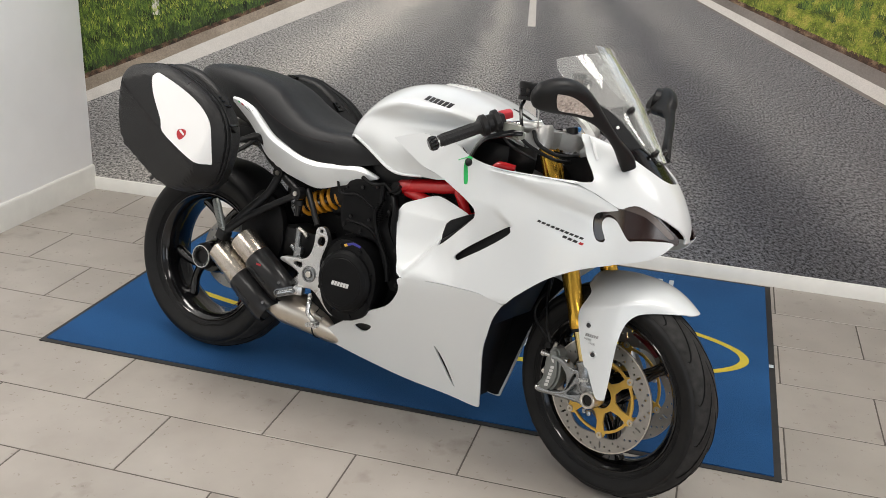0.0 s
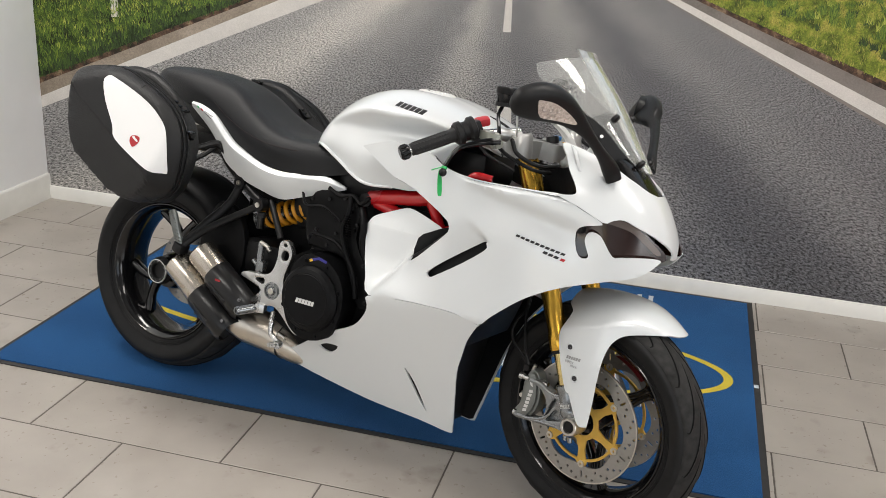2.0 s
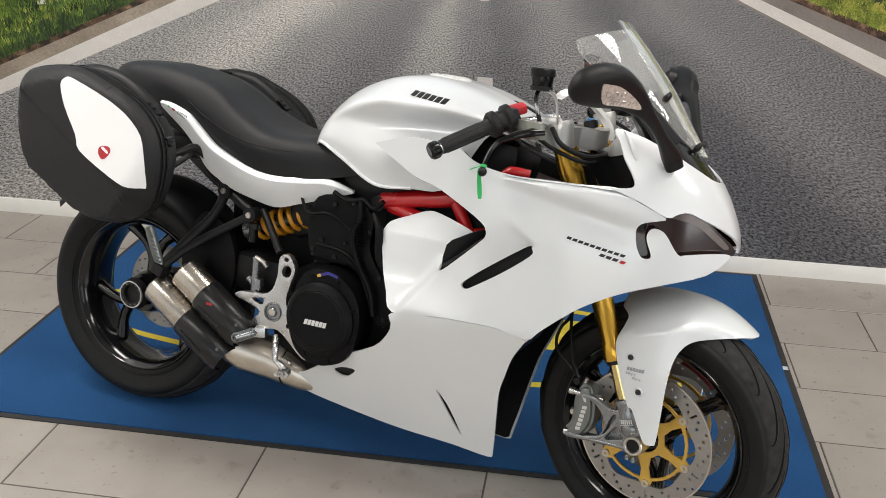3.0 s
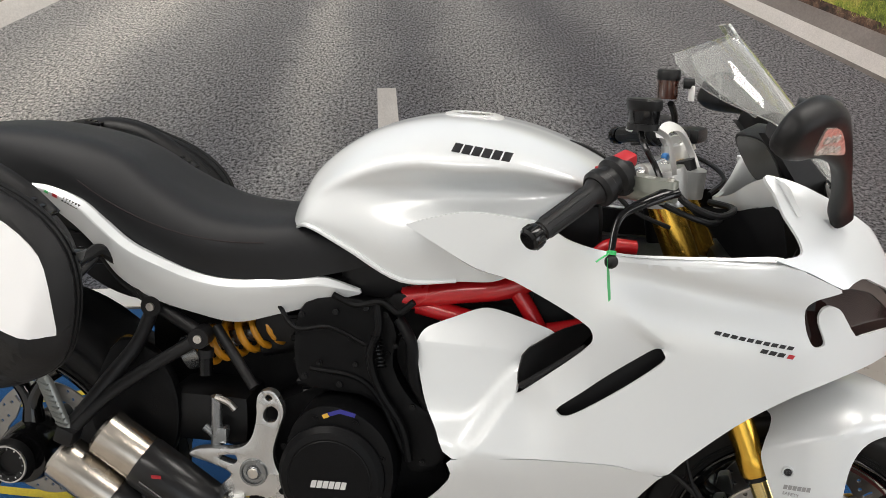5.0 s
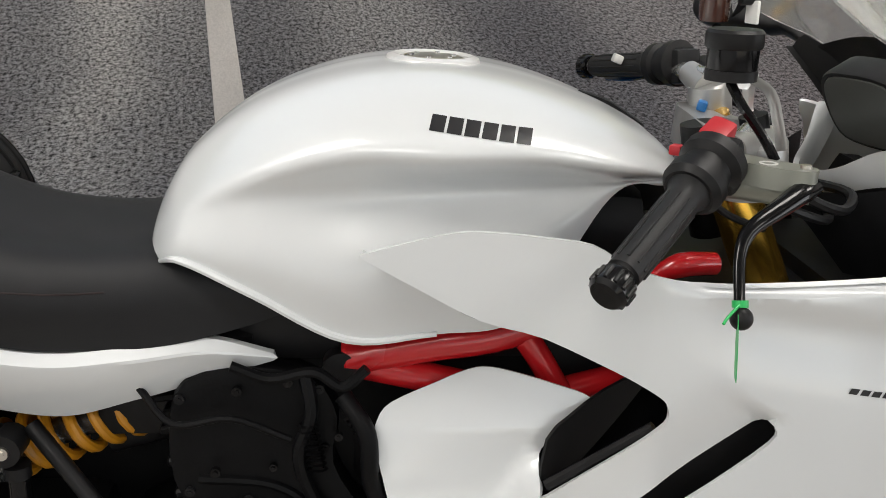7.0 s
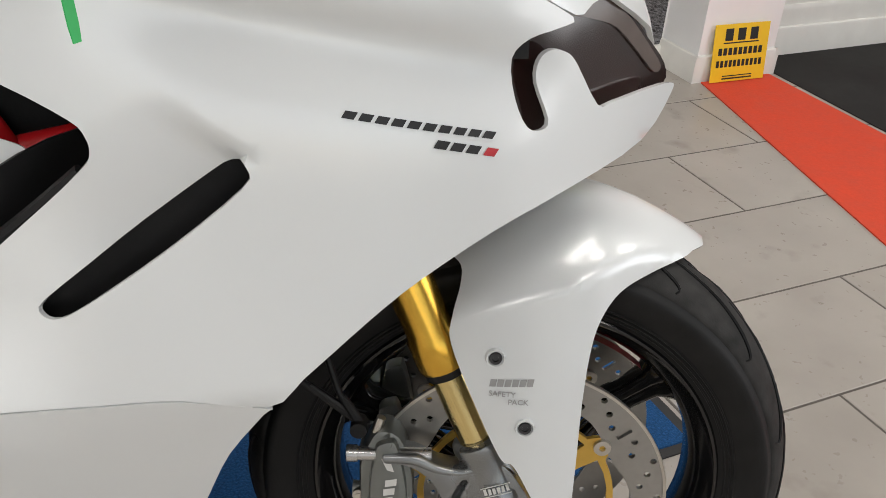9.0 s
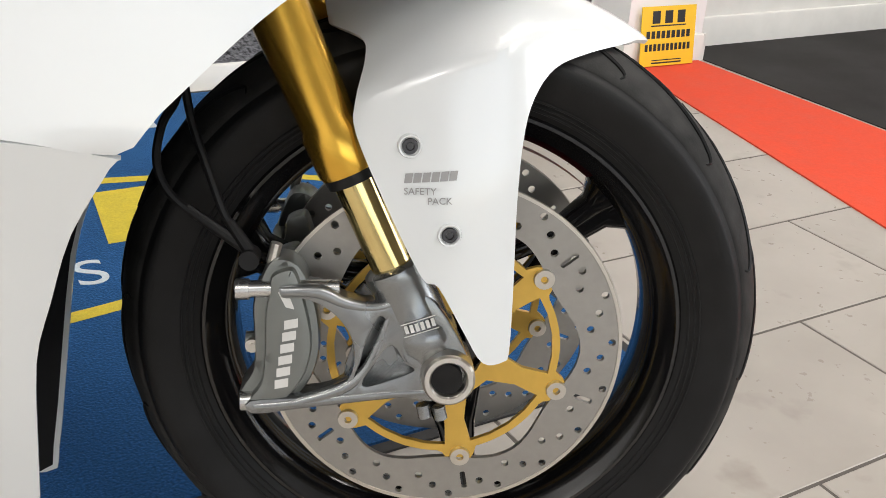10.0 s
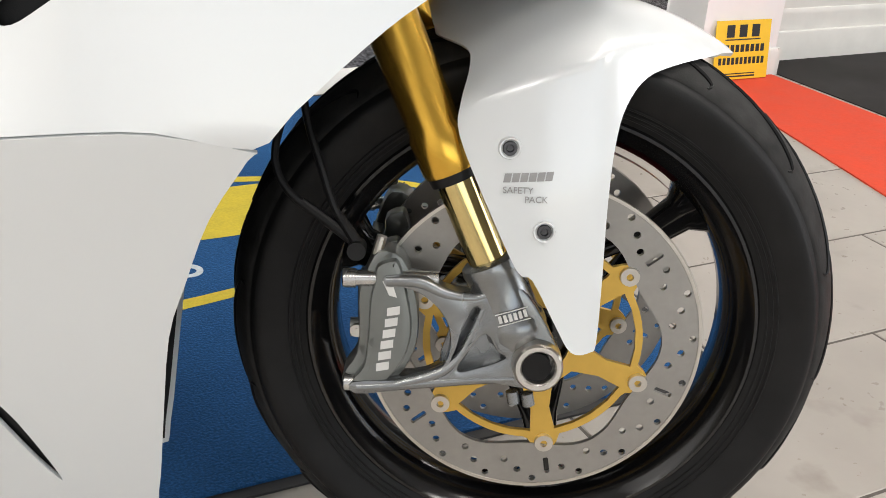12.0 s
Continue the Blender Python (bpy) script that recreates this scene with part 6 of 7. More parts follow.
# handlebars
clamp_r, clamp_l = Vector((1.185, -0.125, 0.965)), Vector((1.225, 0.125, 0.985))
for side, c, inner, end in ((-1, clamp_r, Vector((1.080, -0.262, 0.937)), Vector((1.0, -0.341, 0.882))), (1, clamp_l, Vector((1.190, 0.245, 0.984)), Vector((1.133, 0.385, 0.962)))):
    d = (end - inner).normalized()
    bar = part("handlebar", tube([tuple(c), tuple(inner), tuple(end)], 0.011, 14, 1), ALLOY, bike, "clip-on handlebar")
    g = [inner + (end - inner) * u for u in (-0.05, 0.0, 0.05, 0.1, 0.85, 0.9)]
    part("grip", tube([tuple(p) for p in g], [0.020, 0.0205, 0.0172, 0.0162, 0.0155, 0.0152], 22, 1), GRIP_RUBBER, bar, "ribbed black rubber grip")
    for k in range(10):
        a = 2 * math.pi * k / 10
        s1 = d.orthogonal().normalized()
        off = (s1 * math.cos(a) + d.cross(s1) * math.sin(a)) * 0.0159
        part("grip_rib", tube([tuple(inner + (end - inner) * 0.15 + off), tuple(inner + (end - inner) * 0.84 + off * 0.98)], 0.0014, 5, 1), GRIP_RUBBER, bar)
    part("bar_end", tube([tuple(end - d * 0.008), tuple(end - d * 0.004), tuple(end + d * 0.012), tuple(end + d * 0.016)], [0.0150, 0.0175, 0.0175, 0.014], 20, 1), BLACK_SHINY, bar, "knurled black bar end")
    for k in range(12):
        a = 2 * math.pi * k / 12
        s1 = d.orthogonal().normalized()
        off = (s1 * math.cos(a) + d.cross(s1) * math.sin(a)) * 0.0170
        part("knurl", tube([tuple(end - d * 0.002 + off), tuple(end + d * 0.0105 + off)], 0.0022, 6, 1), BLACK_PLASTIC, bar)
    sw = [inner - d * q for q in (0.0, 0.006, 0.018, 0.022, 0.034, 0.040, 0.052, 0.056)]
    part("switch_housing", tube([tuple(p) for p in sw], [0.0235, 0.0285, 0.0285, 0.0235, 0.0235, 0.0305, 0.0305, 0.021], 24, 1), BLACK_PLASTIC, bar, "black switch housing")
    part("switch_body", moved(box(0, 0, 0, 0.040, 0.034, 0.046, 0.008), Matrix.Translation(inner - d * 0.050 + Vector((0.004, 0, -0.004))) @ d.to_track_quat("Y", "Z").to_matrix().to_4x4()), BLACK_PLASTIC, bar)
    if side < 0:
        part("kill_switch", moved(box(0, 0, 0, 0.026, 0.036, 0.020, 0.006), Matrix.Translation((1.120, -0.206, 0.977)) @ pose(0, 0, 0, 20, 15, -40)), RED_PLASTIC, bar, "red kill switch")
        part("starter_button", moved(box(0, 0, 0, 0.012, 0.012, 0.010, 0.003), pose(1.086, -0.200, 0.962, 0, 0, -40)), RED_PLASTIC, bar, "red starter button")
    else:
        part("switch_key", moved(box(0, 0, 0, 0.014, 0.016, 0.012, 0.003), pose(1.150, 0.290, 0.985, 0, 20, 0)), PALE_INK, bar, "pale switch key")
    part("bar_clamp", join(tube([tuple(c + Vector((0.008, 0, -0.064))), tuple(c + Vector((0.002, 0, -0.012))), tuple(c + Vector((0.001, 0, -0.009)))], [0.036, 0.036, 0.033] if side < 0 else [0.027, 0.027, 0.024], 28, 1), tube([tuple(c + Vector((0, 0, -0.014))), tuple(c.lerp(inner, 0.35))], [0.020, 0.015], 18, 1)), CAST_SILVER, bike, "silver handlebar clamp")

# front brake: master cylinder, lever, fluid pot
mc_face = [(1.120, -0.200), (1.112, -0.222), (1.135, -0.240), (1.165, -0.262), (1.188, -0.266), (1.199, -0.254), (1.193, -0.238), (1.172, -0.224), (1.150, -0.200), (1.136, -0.190)]
mc = part("master_cylinder", join(sheet(mc_face, lambda u, v: Vector((u, v, 0.959 - 0.05 * (u - 1.15))), [[(1.183, -0.256), (1.189, -0.256), (1.190, -0.250), (1.184, -0.250)]], 0.02, 0.020, (0, 0, -1), 3), rod((1.112, -0.205, 0.938), (1.180, -0.242, 0.936), 0.0165, 20), rod((1.176, -0.240, 0.936), (1.196, -0.251, 0.934), 0.011, 14)), CYLINDER_GREY, bike, "grey brake master cylinder")
part("pivot_bolt", rod((1.187, -0.253, 0.930), (1.187, -0.253, 0.9605), 0.005, 14), STEEL, mc)
part("cylinder_badge", moved(lathe([(0.0055, 0.0), (0.0085, 0.0), (0.0085, 0.0006), (0.0055, 0.0006)], 20, True), pose(1.158, -0.240, 0.9592, -90, 0, 0)), PALE_INK, mc, "pale ring mark")
part("brake_lever", tube([(1.196, -0.252, 0.942), (1.178, -0.268, 0.938), (1.150, -0.287, 0.928), (1.122, -0.302, 0.914), (1.111, -0.316, 0.896), (1.107, -0.334, 0.870), (1.106, -0.340, 0.860)], [0.0105, 0.0105, 0.0085, 0.0065, 0.0052, 0.0048, 0.0048], 12, 5, flat=0.7), BLACK_SHINY, bike, "black brake lever")
ball = bmesh.new()
bmesh.ops.create_uvsphere(ball, u_segments=18, v_segments=12, radius=0.0098)
lever_ball = part("lever_ball", moved(ball, Matrix.Translation((1.107, -0.344, 0.852))), BLACK_PLASTIC, bike)
down = Vector((0.0, 0.199, -0.98))
tie = part("cable_tie", moved(lathe([(0.0050, -0.003), (0.0068, -0.003), (0.0068, 0.003), (0.0050, 0.003)], 16, True), Matrix.Translation((1.1065, -0.339, 0.863)) @ pose(0, 0, 0, 70, 0, 0)), GREEN_TAG, bike, "green cable tie round the lever")
p0 = Vector((1.101, -0.350, 0.858))
rows = []
for k in range(7):
    p = p0 + down * 0.0105 * k + Vector((0.0012 * k, -0.001 * k, 0))
    w = (0.0016, 0.005, 0.007, 0.0075, 0.0075, 0.0075, 0.0055)[k]
    side_v = Vector((0.24, 0.97, 0)) * w
    rows.append([p - side_v, p + side_v, p + side_v + Vector((0.0007, 0, 0)), p - side_v + Vector((0.0007, 0, 0))])
part("tie_tail", ring_mesh(rows), GREEN_TAG, tie, "green tag")
part("tie_tail", tube([(1.104, -0.344, 0.864), (1.092, -0.354, 0.858), (1.086, -0.360, 0.854)], 0.0013, 6), GREEN_TAG, tie)


def fluid_pot(c, r, h, body_mat, name):
    pot = part(name, moved(tube([(0, 0, -h), (0, 0, -h + 0.004), (0, 0, 0)], [r * 0.78, r * 0.86, r * 0.9], 24, 1), Matrix.Translation(c)), body_mat, bike, "brake fluid reservoir")
    part("pot_lid", moved(tube([(0, 0, -0.002), (0, 0, 0.0), (0, 0, 0.013), (0, 0, 0.016)], [r * 0.95, r, r, r * 0.9], 28, 1), Matrix.Translation(c)), BLACK_PLASTIC, pot, "black lid")
    return pot


pot = fluid_pot((1.148, -0.151, 1.052), 0.0275, 0.032, BLACK_SHINY, "brake_reservoir")
part("pot_bracket", tube([(1.160, -0.155, 1.025), (1.185, -0.160, 1.010), (1.195, -0.165, 0.980), (1.200, -0.170, 0.955)], 0.0022, 8, 4, flat=3.0), CAST_SILVER, pot, "bent silver bracket")
part("pot_band", tube([(1.148, -0.151, 1.020), (1.148, -0.151, 1.030)], 0.0250, 24, 1), BLACK_PLASTIC, pot)
part("pot_hose", tube([(1.145, -0.160, 1.018), (1.150, -0.185, 1.00), (1.165, -0.205, 0.975), (1.175, -0.215, 0.955)], 0.0048, 8), BLACK_SHINY, pot)
pot2 = fluid_pot((1.198, 0.054, 1.092), 0.0200, 0.034, AMBER, "clutch_reservoir")
part("pot_bracket", tube([(1.205, 0.060, 1.05), (1.215, 0.085, 1.03), (1.218, 0.10, 1.0)], 0.006, 8), BLACK_PLASTIC, pot2)
part("pot_knob", rod((1.222, 0.04, 1.086), (1.240, 0.04, 1.086), 0.009, 16), BLACK_PLASTIC, pot2)
part("clutch_lever", tube([(1.230, 0.20, 1.0), (1.215, 0.26, 0.975), (1.185, 0.33, 0.955), (1.165, 0.40, 0.945)], 0.006, 8), BLACK_SHINY, bike)
part("clutch_master", join(moved(box(0, 0, 0, 0.044, 0.075, 0.028, 0.009), pose(1.262, 0.205, 0.985, 0, 0, -20)), rod((1.235, 0.135, 0.988), (1.250, 0.22, 0.986), 0.014, 14)), BLACK_PLASTIC, bike, "black clutch master cylinder")
part("hose_nut", rod((1.262, 0.20, 0.968), (1.266, 0.20, 0.958), 0.006, 6), STEEL, bike)
part("pot_clip", moved(box(0, 0, 0, 0.004, 0.022, 0.026, 0.0015), pose(1.236, 0.036, 1.070, 0, 0, 15)), PALE_INK, pot2, "pale clip")
# silver brace that arches from the brake side down to the far clamp
arch = curve([(1.176, -0.105, 1.012), (1.188, -0.092, 1.022), (1.206, -0.055, 1.020), (1.226, 0.000, 1.000), (1.244, 0.045, 0.972), (1.258, 0.066, 0.945), (1.262, 0.072, 0.925)], 5)
rows = []
for k, p in enumerate(arch):
    w = 0.008 + 0.016 * k / (len(arch) - 1)
    rows.append([p + Vector((-0.004, -w, -0.006)), p + Vector((-0.006, -0.3 * w, 0.003)), p + Vector((-0.003, 0.4 * w, 0.006)), p + Vector((0.006, 0.5 * w, 0.002)), p + Vector((0.008, -0.2 * w, -0.008))])
part("bar_brace", ring_mesh(rows), SILVER_PAINT, bike, "curved silver handlebar brace", 40)
part("brace_clip", moved(box(0, 0, 0, 0.012, 0.020, 0.012, 0.003), pose(1.206, 0.085, 0.955, 0, 15, -20)), CLIP_BLUE, bike, "blue clip")
# top yoke
yoke = [(1.150, -0.130), (1.185, -0.160), (1.215, -0.135), (1.225, -0.060), (1.262, -0.030), (1.268, 0.030), (1.240, 0.075), (1.252, 0.135), (1.225, 0.160), (1.190, 0.135), (1.180, 0.05), (1.170, -0.04)]
part("top_yoke", sheet(yoke, lambda u, v: Vector((u, v, 0.949 - 0.08 * (u - 1.2))), [[(1.205, -0.05), (1.225, -0.02), (1.235, 0.03), (1.215, 0.05), (1.20, 0.0)]], 0.03, 0.046, (0, 0, -1), 3), CAST_SILVER, bike, "silver top yoke", 30)
part("steering_stem", rod((1.20, 0, 0.82), (1.175, 0, 0.95), 0.022, 20), BLACK_PLASTIC, bike)
part("ignition_lock", rod((1.235, -0.015, 0.945), (1.230, -0.015, 0.962), 0.016, 18), BLACK_PLASTIC, bike)
for k, pts in enumerate(([(1.19, -0.17, 0.945), (1.22, -0.19, 0.915), (1.27, -0.17, 0.895), (1.30, -0.12, 0.90), (1.27, -0.06, 0.90)], [(1.15, -0.18, 0.93), (1.20, -0.19, 0.905), (1.26, -0.16, 0.882), (1.29, -0.09, 0.88)], [(1.24, 0.15, 0.96), (1.29, 0.13, 0.94), (1.31, 0.08, 0.92), (1.28, 0.03, 0.90)], [(1.10, -0.20, 0.94), (1.14, -0.19, 0.90), (1.20, -0.15, 0.87)])):
    part("cable", tube(pts, 0.0055 - 0.0006 * k, 8), BLACK_PLASTIC, bike)
# red fork adjuster body seen in the cockpit
part("steering_damper", join(tube([(1.085, -0.165, 0.822), (1.11, -0.170, 0.838), (1.15, -0.158, 0.836)], [0.008, 0.013, 0.012], 14)), RED_PAINT, bike, "red painted frame head")

# ---- frame, engine and rear ----
for side in (-1, 1):
    y = side * 0.116
    tubes = [[(0.778, y * 0.93, 0.714), (0.86, y, 0.733), (0.95, y, 0.748), (1.03, y * 0.85, 0.785), (1.07, y * 0.7, 0.81)], [(0.800, y * 0.93, 0.705), (0.88, y, 0.690), (0.97, y, 0.668), (1.06, y * 0.9, 0.64)],
             [(0.965, y, 0.745), (0.985, y, 0.715), (1.01, y, 0.672)], [(1.00, y * 0.95, 0.668), (1.08, y * 0.85, 0.684), (1.14, y * 0.7, 0.70)]]
    for pts, r in zip(tubes, (0.0205, 0.0165, 0.0145, 0.0165)):
        part("frame_tube", tube(pts, r, 18), RED_PAINT, bike, "red painted trellis frame tube", 50)
    part("frame_lug", rod((0.772, y - side * -0.012, 0.708), (0.772, y * 0.6, 0.708), 0.019, 20), BLACK_PLASTIC, bike)

# engine: crankcase, cylinders, belt covers
eng = part("crankcase", ring_mesh([[Vector((x, y, z)) for x, z in ((0.50, 0.30), (0.56, 0.24), (0.72, 0.22), (0.84, 0.27), (0.87, 0.36), (0.84, 0.46), (0.76, 0.53), (0.62, 0.54), (0.53, 0.49), (0.49, 0.40))] for y in (-0.10, -0.095, 0.095, 0.10)]), ENGINE_BLACK, bike, "black engine crankcase", 40)
for cname, m, count in (("rear_cylinder", pose(0.665, 0, 0.515, 0, -8, 0), 10), ("front_cylinder", pose(0.84, 0, 0.37, 0, 78, 0), 11)):
    barrel = part(cname, moved(tube([(0, 0, 0), (0, 0, 0.02 * count)], 0.055, 24, 1), m), ENGINE_BLACK, bike, "finned black cylinder")
    for k in range(count):
        part("fin", moved(box(0, 0, 0.02 * k, 0.15 - 0.016 * (k % 2), 0.20, 0.011, 0.003, 1), m), ENGINE_BLACK, barrel)
part("airbox", box(0.83, 0, 0.77, 0.34, 0.22, 0.13, 0.03), BLACK_PLASTIC, bike)
part("battery_box", box(0.60, 0, 0.665, 0.20, 0.16, 0.12, 0.02), BLACK_PLASTIC, bike)
belt = [(0.600, 0.560), (0.590, 0.640), (0.610, 0.700), (0.680, 0.715), (0.745, 0.700), (0.770, 0.655), (0.765, 0.600), (0.800, 0.540), (0.860, 0.500), (0.855, 0.430), (0.800, 0.410), (0.770, 0.470), (0.730, 0.535), (0.660, 0.545)]
cover = part("belt_cover", plate(belt, -0.132, -0.09, (), 0.03, 3, 0.008), ENGINE_BLACK, bike, "black timing belt cover", 40)
part("cover_rib", tube([(0.790, -0.132, 0.44), (0.745, -0.132, 0.535), (0.70, -0.132, 0.575), (0.62, -0.132, 0.585)], 0.006, 8), ENGINE_BLACK, cover)
for bx, bz in ((0.610, 0.570), (0.605, 0.680), (0.672, 0.560), (0.750, 0.690), (0.755, 0.620), (0.690, 0.640), (0.80, 0.53), (0.845, 0.49), (0.82, 0.43)):
    part("cover_bolt", bolt((bx, -0.132, bz), 0.0055, 0.004), ENGINE_BLACK if (bx, bz) in ((0.690, 0.640), (0.755, 0.620)) else BLACK_PLASTIC, cover)
part("hose", tube([(0.775, -0.14, 0.685), (0.800, -0.16, 0.650), (0.805, -0.16, 0.59), (0.83, -0.15, 0.54)], 0.010, 12), ENGINE_BLACK, bike)
part("cable", tube([(0.56, -0.12, 0.69), (0.60, -0.15, 0.660), (0.66, -0.155, 0.668), (0.72, -0.15, 0.640)], 0.004, 8), ENGINE_BLACK, bike)
for k in range(8):
    part("coil_sleeve", moved(lathe([(0.010, 0), (0.013, 0.002), (0.010, 0.004)], 14, True), Matrix.Translation((0.788 + 0.004 * k, -0.15 + 0.001 * k, 0.66 - 0.006 * k)) @ pose(0, 0, 0, 50, 0, 0)), BLACK_PLASTIC, bike)
# clutch cover
cc = Matrix.Translation((0.672, 0, 0.412))
clutch = part("clutch_cover", moved(lathe([(0.0, -0.200), (0.070, -0.200), (0.0715, -0.1985), (0.0725, -0.1985), (0.074, -0.199), (0.084, -0.195), (0.092, -0.184), (0.096, -0.14)], 56), cc), ENGINE_BLACK, bike, "matt black clutch cover", 30)
part("cover_rim", plate([(0.588, 0.450), (0.610, 0.508), (0.650, 0.535), (0.705, 0.530), (0.755, 0.495), (0.778, 0.440), (0.770, 0.365), (0.735, 0.312), (0.665, 0.292), (0.610, 0.318), (0.582, 0.380)], -0.178, -0.08, (), 0.03, 3, 0.005), ENGINE_BLACK, clutch)
for k in range(8):
    a = radians(45 * k + 20)
    part("cover_bolt", bolt((0.672 + 0.092 * math.cos(a), -0.178, 0.412 + 0.108 * math.sin(a)), 0.006, 0.003), ENGINE_BLACK, clutch)
for q in letter_bars(0.640, 0.398, 0.062, 0.001, 0.0135, 6, 0.15):
    part("cover_badge", sheet(q, lambda u, v: Vector((u, -0.2008, v)), (), 0.02, 0, n=1), PALE_INK, clutch, "pale slanted bar")
part("cover_sticker", join(sheet([(0.655, 0.522), (0.685, 0.533), (0.712, 0.527), (0.710, 0.520), (0.684, 0.525), (0.658, 0.515)], lambda u, v: Vector((u, -0.1785, v)), (), 0.02, 0, n=1)), BLUE_INK, clutch, "dark blue sticker")
part("sticker_dot", sheet([(0.653, 0.520), (0.663, 0.525), (0.667, 0.518), (0.657, 0.514)], lambda u, v: Vector((u, -0.1795, v)), (), 0.02, 0, n=1), YELLOW_INK, clutch)
# plain black blocks added to close the dark see-through gaps round the engine
part("engine_infill", box(0.70, 0, 0.62, 0.22, 0.19, 0.24, 0.02), ENGINE_BLACK, bike)
part("shock_infill", box(0.50, 0.05, 0.58, 0.24, 0.10, 0.30, 0.02), ENGINE_BLACK, bike)
part("frame_infill", box(0.96, 0, 0.66, 0.36, 0.20, 0.22, 0.02), ENGINE_BLACK, bike)
part("linkage_infill", box(0.37, 0.05, 0.55, 0.20, 0.09, 0.26, 0.02), ENGINE_BLACK, bike)
for q, (bx, bz) in enumerate(((0.742, 0.668), (0.718, 0.702), (0.770, 0.640), (0.665, 0.690), (0.800, 0.590), (0.640, 0.600), (0.700, 0.600), (0.840, 0.545))):
    part("engine_bolt", bolt((bx, -0.134 - 0.004 * (q % 3), bz), 0.0045 + 0.001 * (q % 2), 0.006), BLACK_SHINY, bike)
part("wiring_loom", tube([(0.80, -0.15, 0.72), (0.775, -0.15, 0.70), (0.745, -0.145, 0.715), (0.70, -0.14, 0.705), (0.66, -0.14, 0.72)], 0.006, 8), ENGINE_BLACK, bike)
part("wiring_loom", tube([(0.735, -0.14, 0.715), (0.742, -0.15, 0.67), (0.728, -0.15, 0.62), (0.745, -0.145, 0.56), (0.785, -0.15, 0.50), (0.80, -0.15, 0.44)], 0.0075, 8), ENGINE_BLACK, bike)
for k in range(9):
    part("hose_ring", moved(lathe([(0.0085, 0), (0.0115, 0.0015), (0.0085, 0.003)], 14, True), Matrix.Translation((0.738 + 0.0012 * k, -0.150, 0.655 - 0.0065 * k)) @ pose(0, 0, 0, 80, 0, 0)), BLACK_SHINY, bike)
# radiator, and black filling added behind the fairing to darken its inside
part("radiator", moved(box(0, 0, 0, 0.035, 0.30, 0.24, 0.006), pose(1.155, 0, 0.51, 0, 18, 0)), BLACK_PLASTIC, bike, "black radiator")
part("belly_backing", ring_mesh([[Vector((1.075, -w, z)), Vector((1.075, w, z)), Vector((1.045, w, z)), Vector((1.045, -w, z))] for z, w in ((0.135, 0.062), (0.22, 0.10), (0.32, 0.145), (0.42, 0.185), (0.49, 0.21))]), BLACK_PLASTIC, bike, "black backing plate added to darken the lower fairing's inside")
lcx, lcz = 0.93, 0.31
inner_liner = sheet([(lcx + (x - lcx) * 0.975, lcz + (z - lcz) * 0.975) for x, z in LOWER], lambda u, v: Vector((u, flank(u, v) + 0.008, v)), (), 0.03, 0.002, n=2)
for bm in (mirrored(copy_bm(inner_liner)), inner_liner):
    part("fairing_liner", bm, BLACK_PLASTIC, belly_pan)
duct = sheet([(0.98, 0.60), (0.985, 0.655), (1.01, 0.675), (1.05, 0.695), (1.10, 0.705), (1.10, 0.69), (1.05, 0.64), (1.0, 0.60)], lambda u, v: Vector((u, -0.19 + 0.5 * (u - 0.98), v)), (), 0.02, 0.004, n=2)
for bm in (mirrored(copy_bm(duct)), duct):
    part("air_duct", bm, BLACK_PLASTIC, bike)
edge_trim = tube([(0.985, flank(1.0, 0.61) + 0.012, 0.606), (1.036, flank(1.036, 0.648) + 0.012, 0.646), (1.083, flank(1.083, 0.69) + 0.012, 0.687)], 0.006, 8)
part("duct_lip", edge_trim, BLACK_PLASTIC, bike)

# exhaust: collector and two short stacked silencers
coll = part("exhaust_collector", ring_mesh([[Vector((x + a * 0.0, y + 0.052 * math.cos(t), z + h * math.sin(t))) for t in (2 * math.pi * j / 24 for j in range(24)) for a in (0,)] for x, y, z, h in ((0.68, -0.025, 0.205, 0.015), (0.65, -0.040, 0.205, 0.032), (0.58, -0.07, 0.225, 0.048), (0.50, -0.085, 0.245, 0.055), (0.42, -0.11, 0.262, 0.058), (0.37, -0.13, 0.285, 0.050), (0.345, -0.14, 0.300, 0.040))]), EXHAUST_STEEL, bike, "brushed steel exhaust collector", 60)
part("collector_seam", ring_mesh([[Vector((x, -0.078 + 0.054 * math.cos(t), 0.234 + 0.053 * math.sin(t))) for t in (2 * math.pi * j / 24 for j in range(24))] for x in (0.538, 0.541)]), BLACK_PLASTIC, coll)
d = Vector((-0.83, 0.0, 0.55)).normalized()
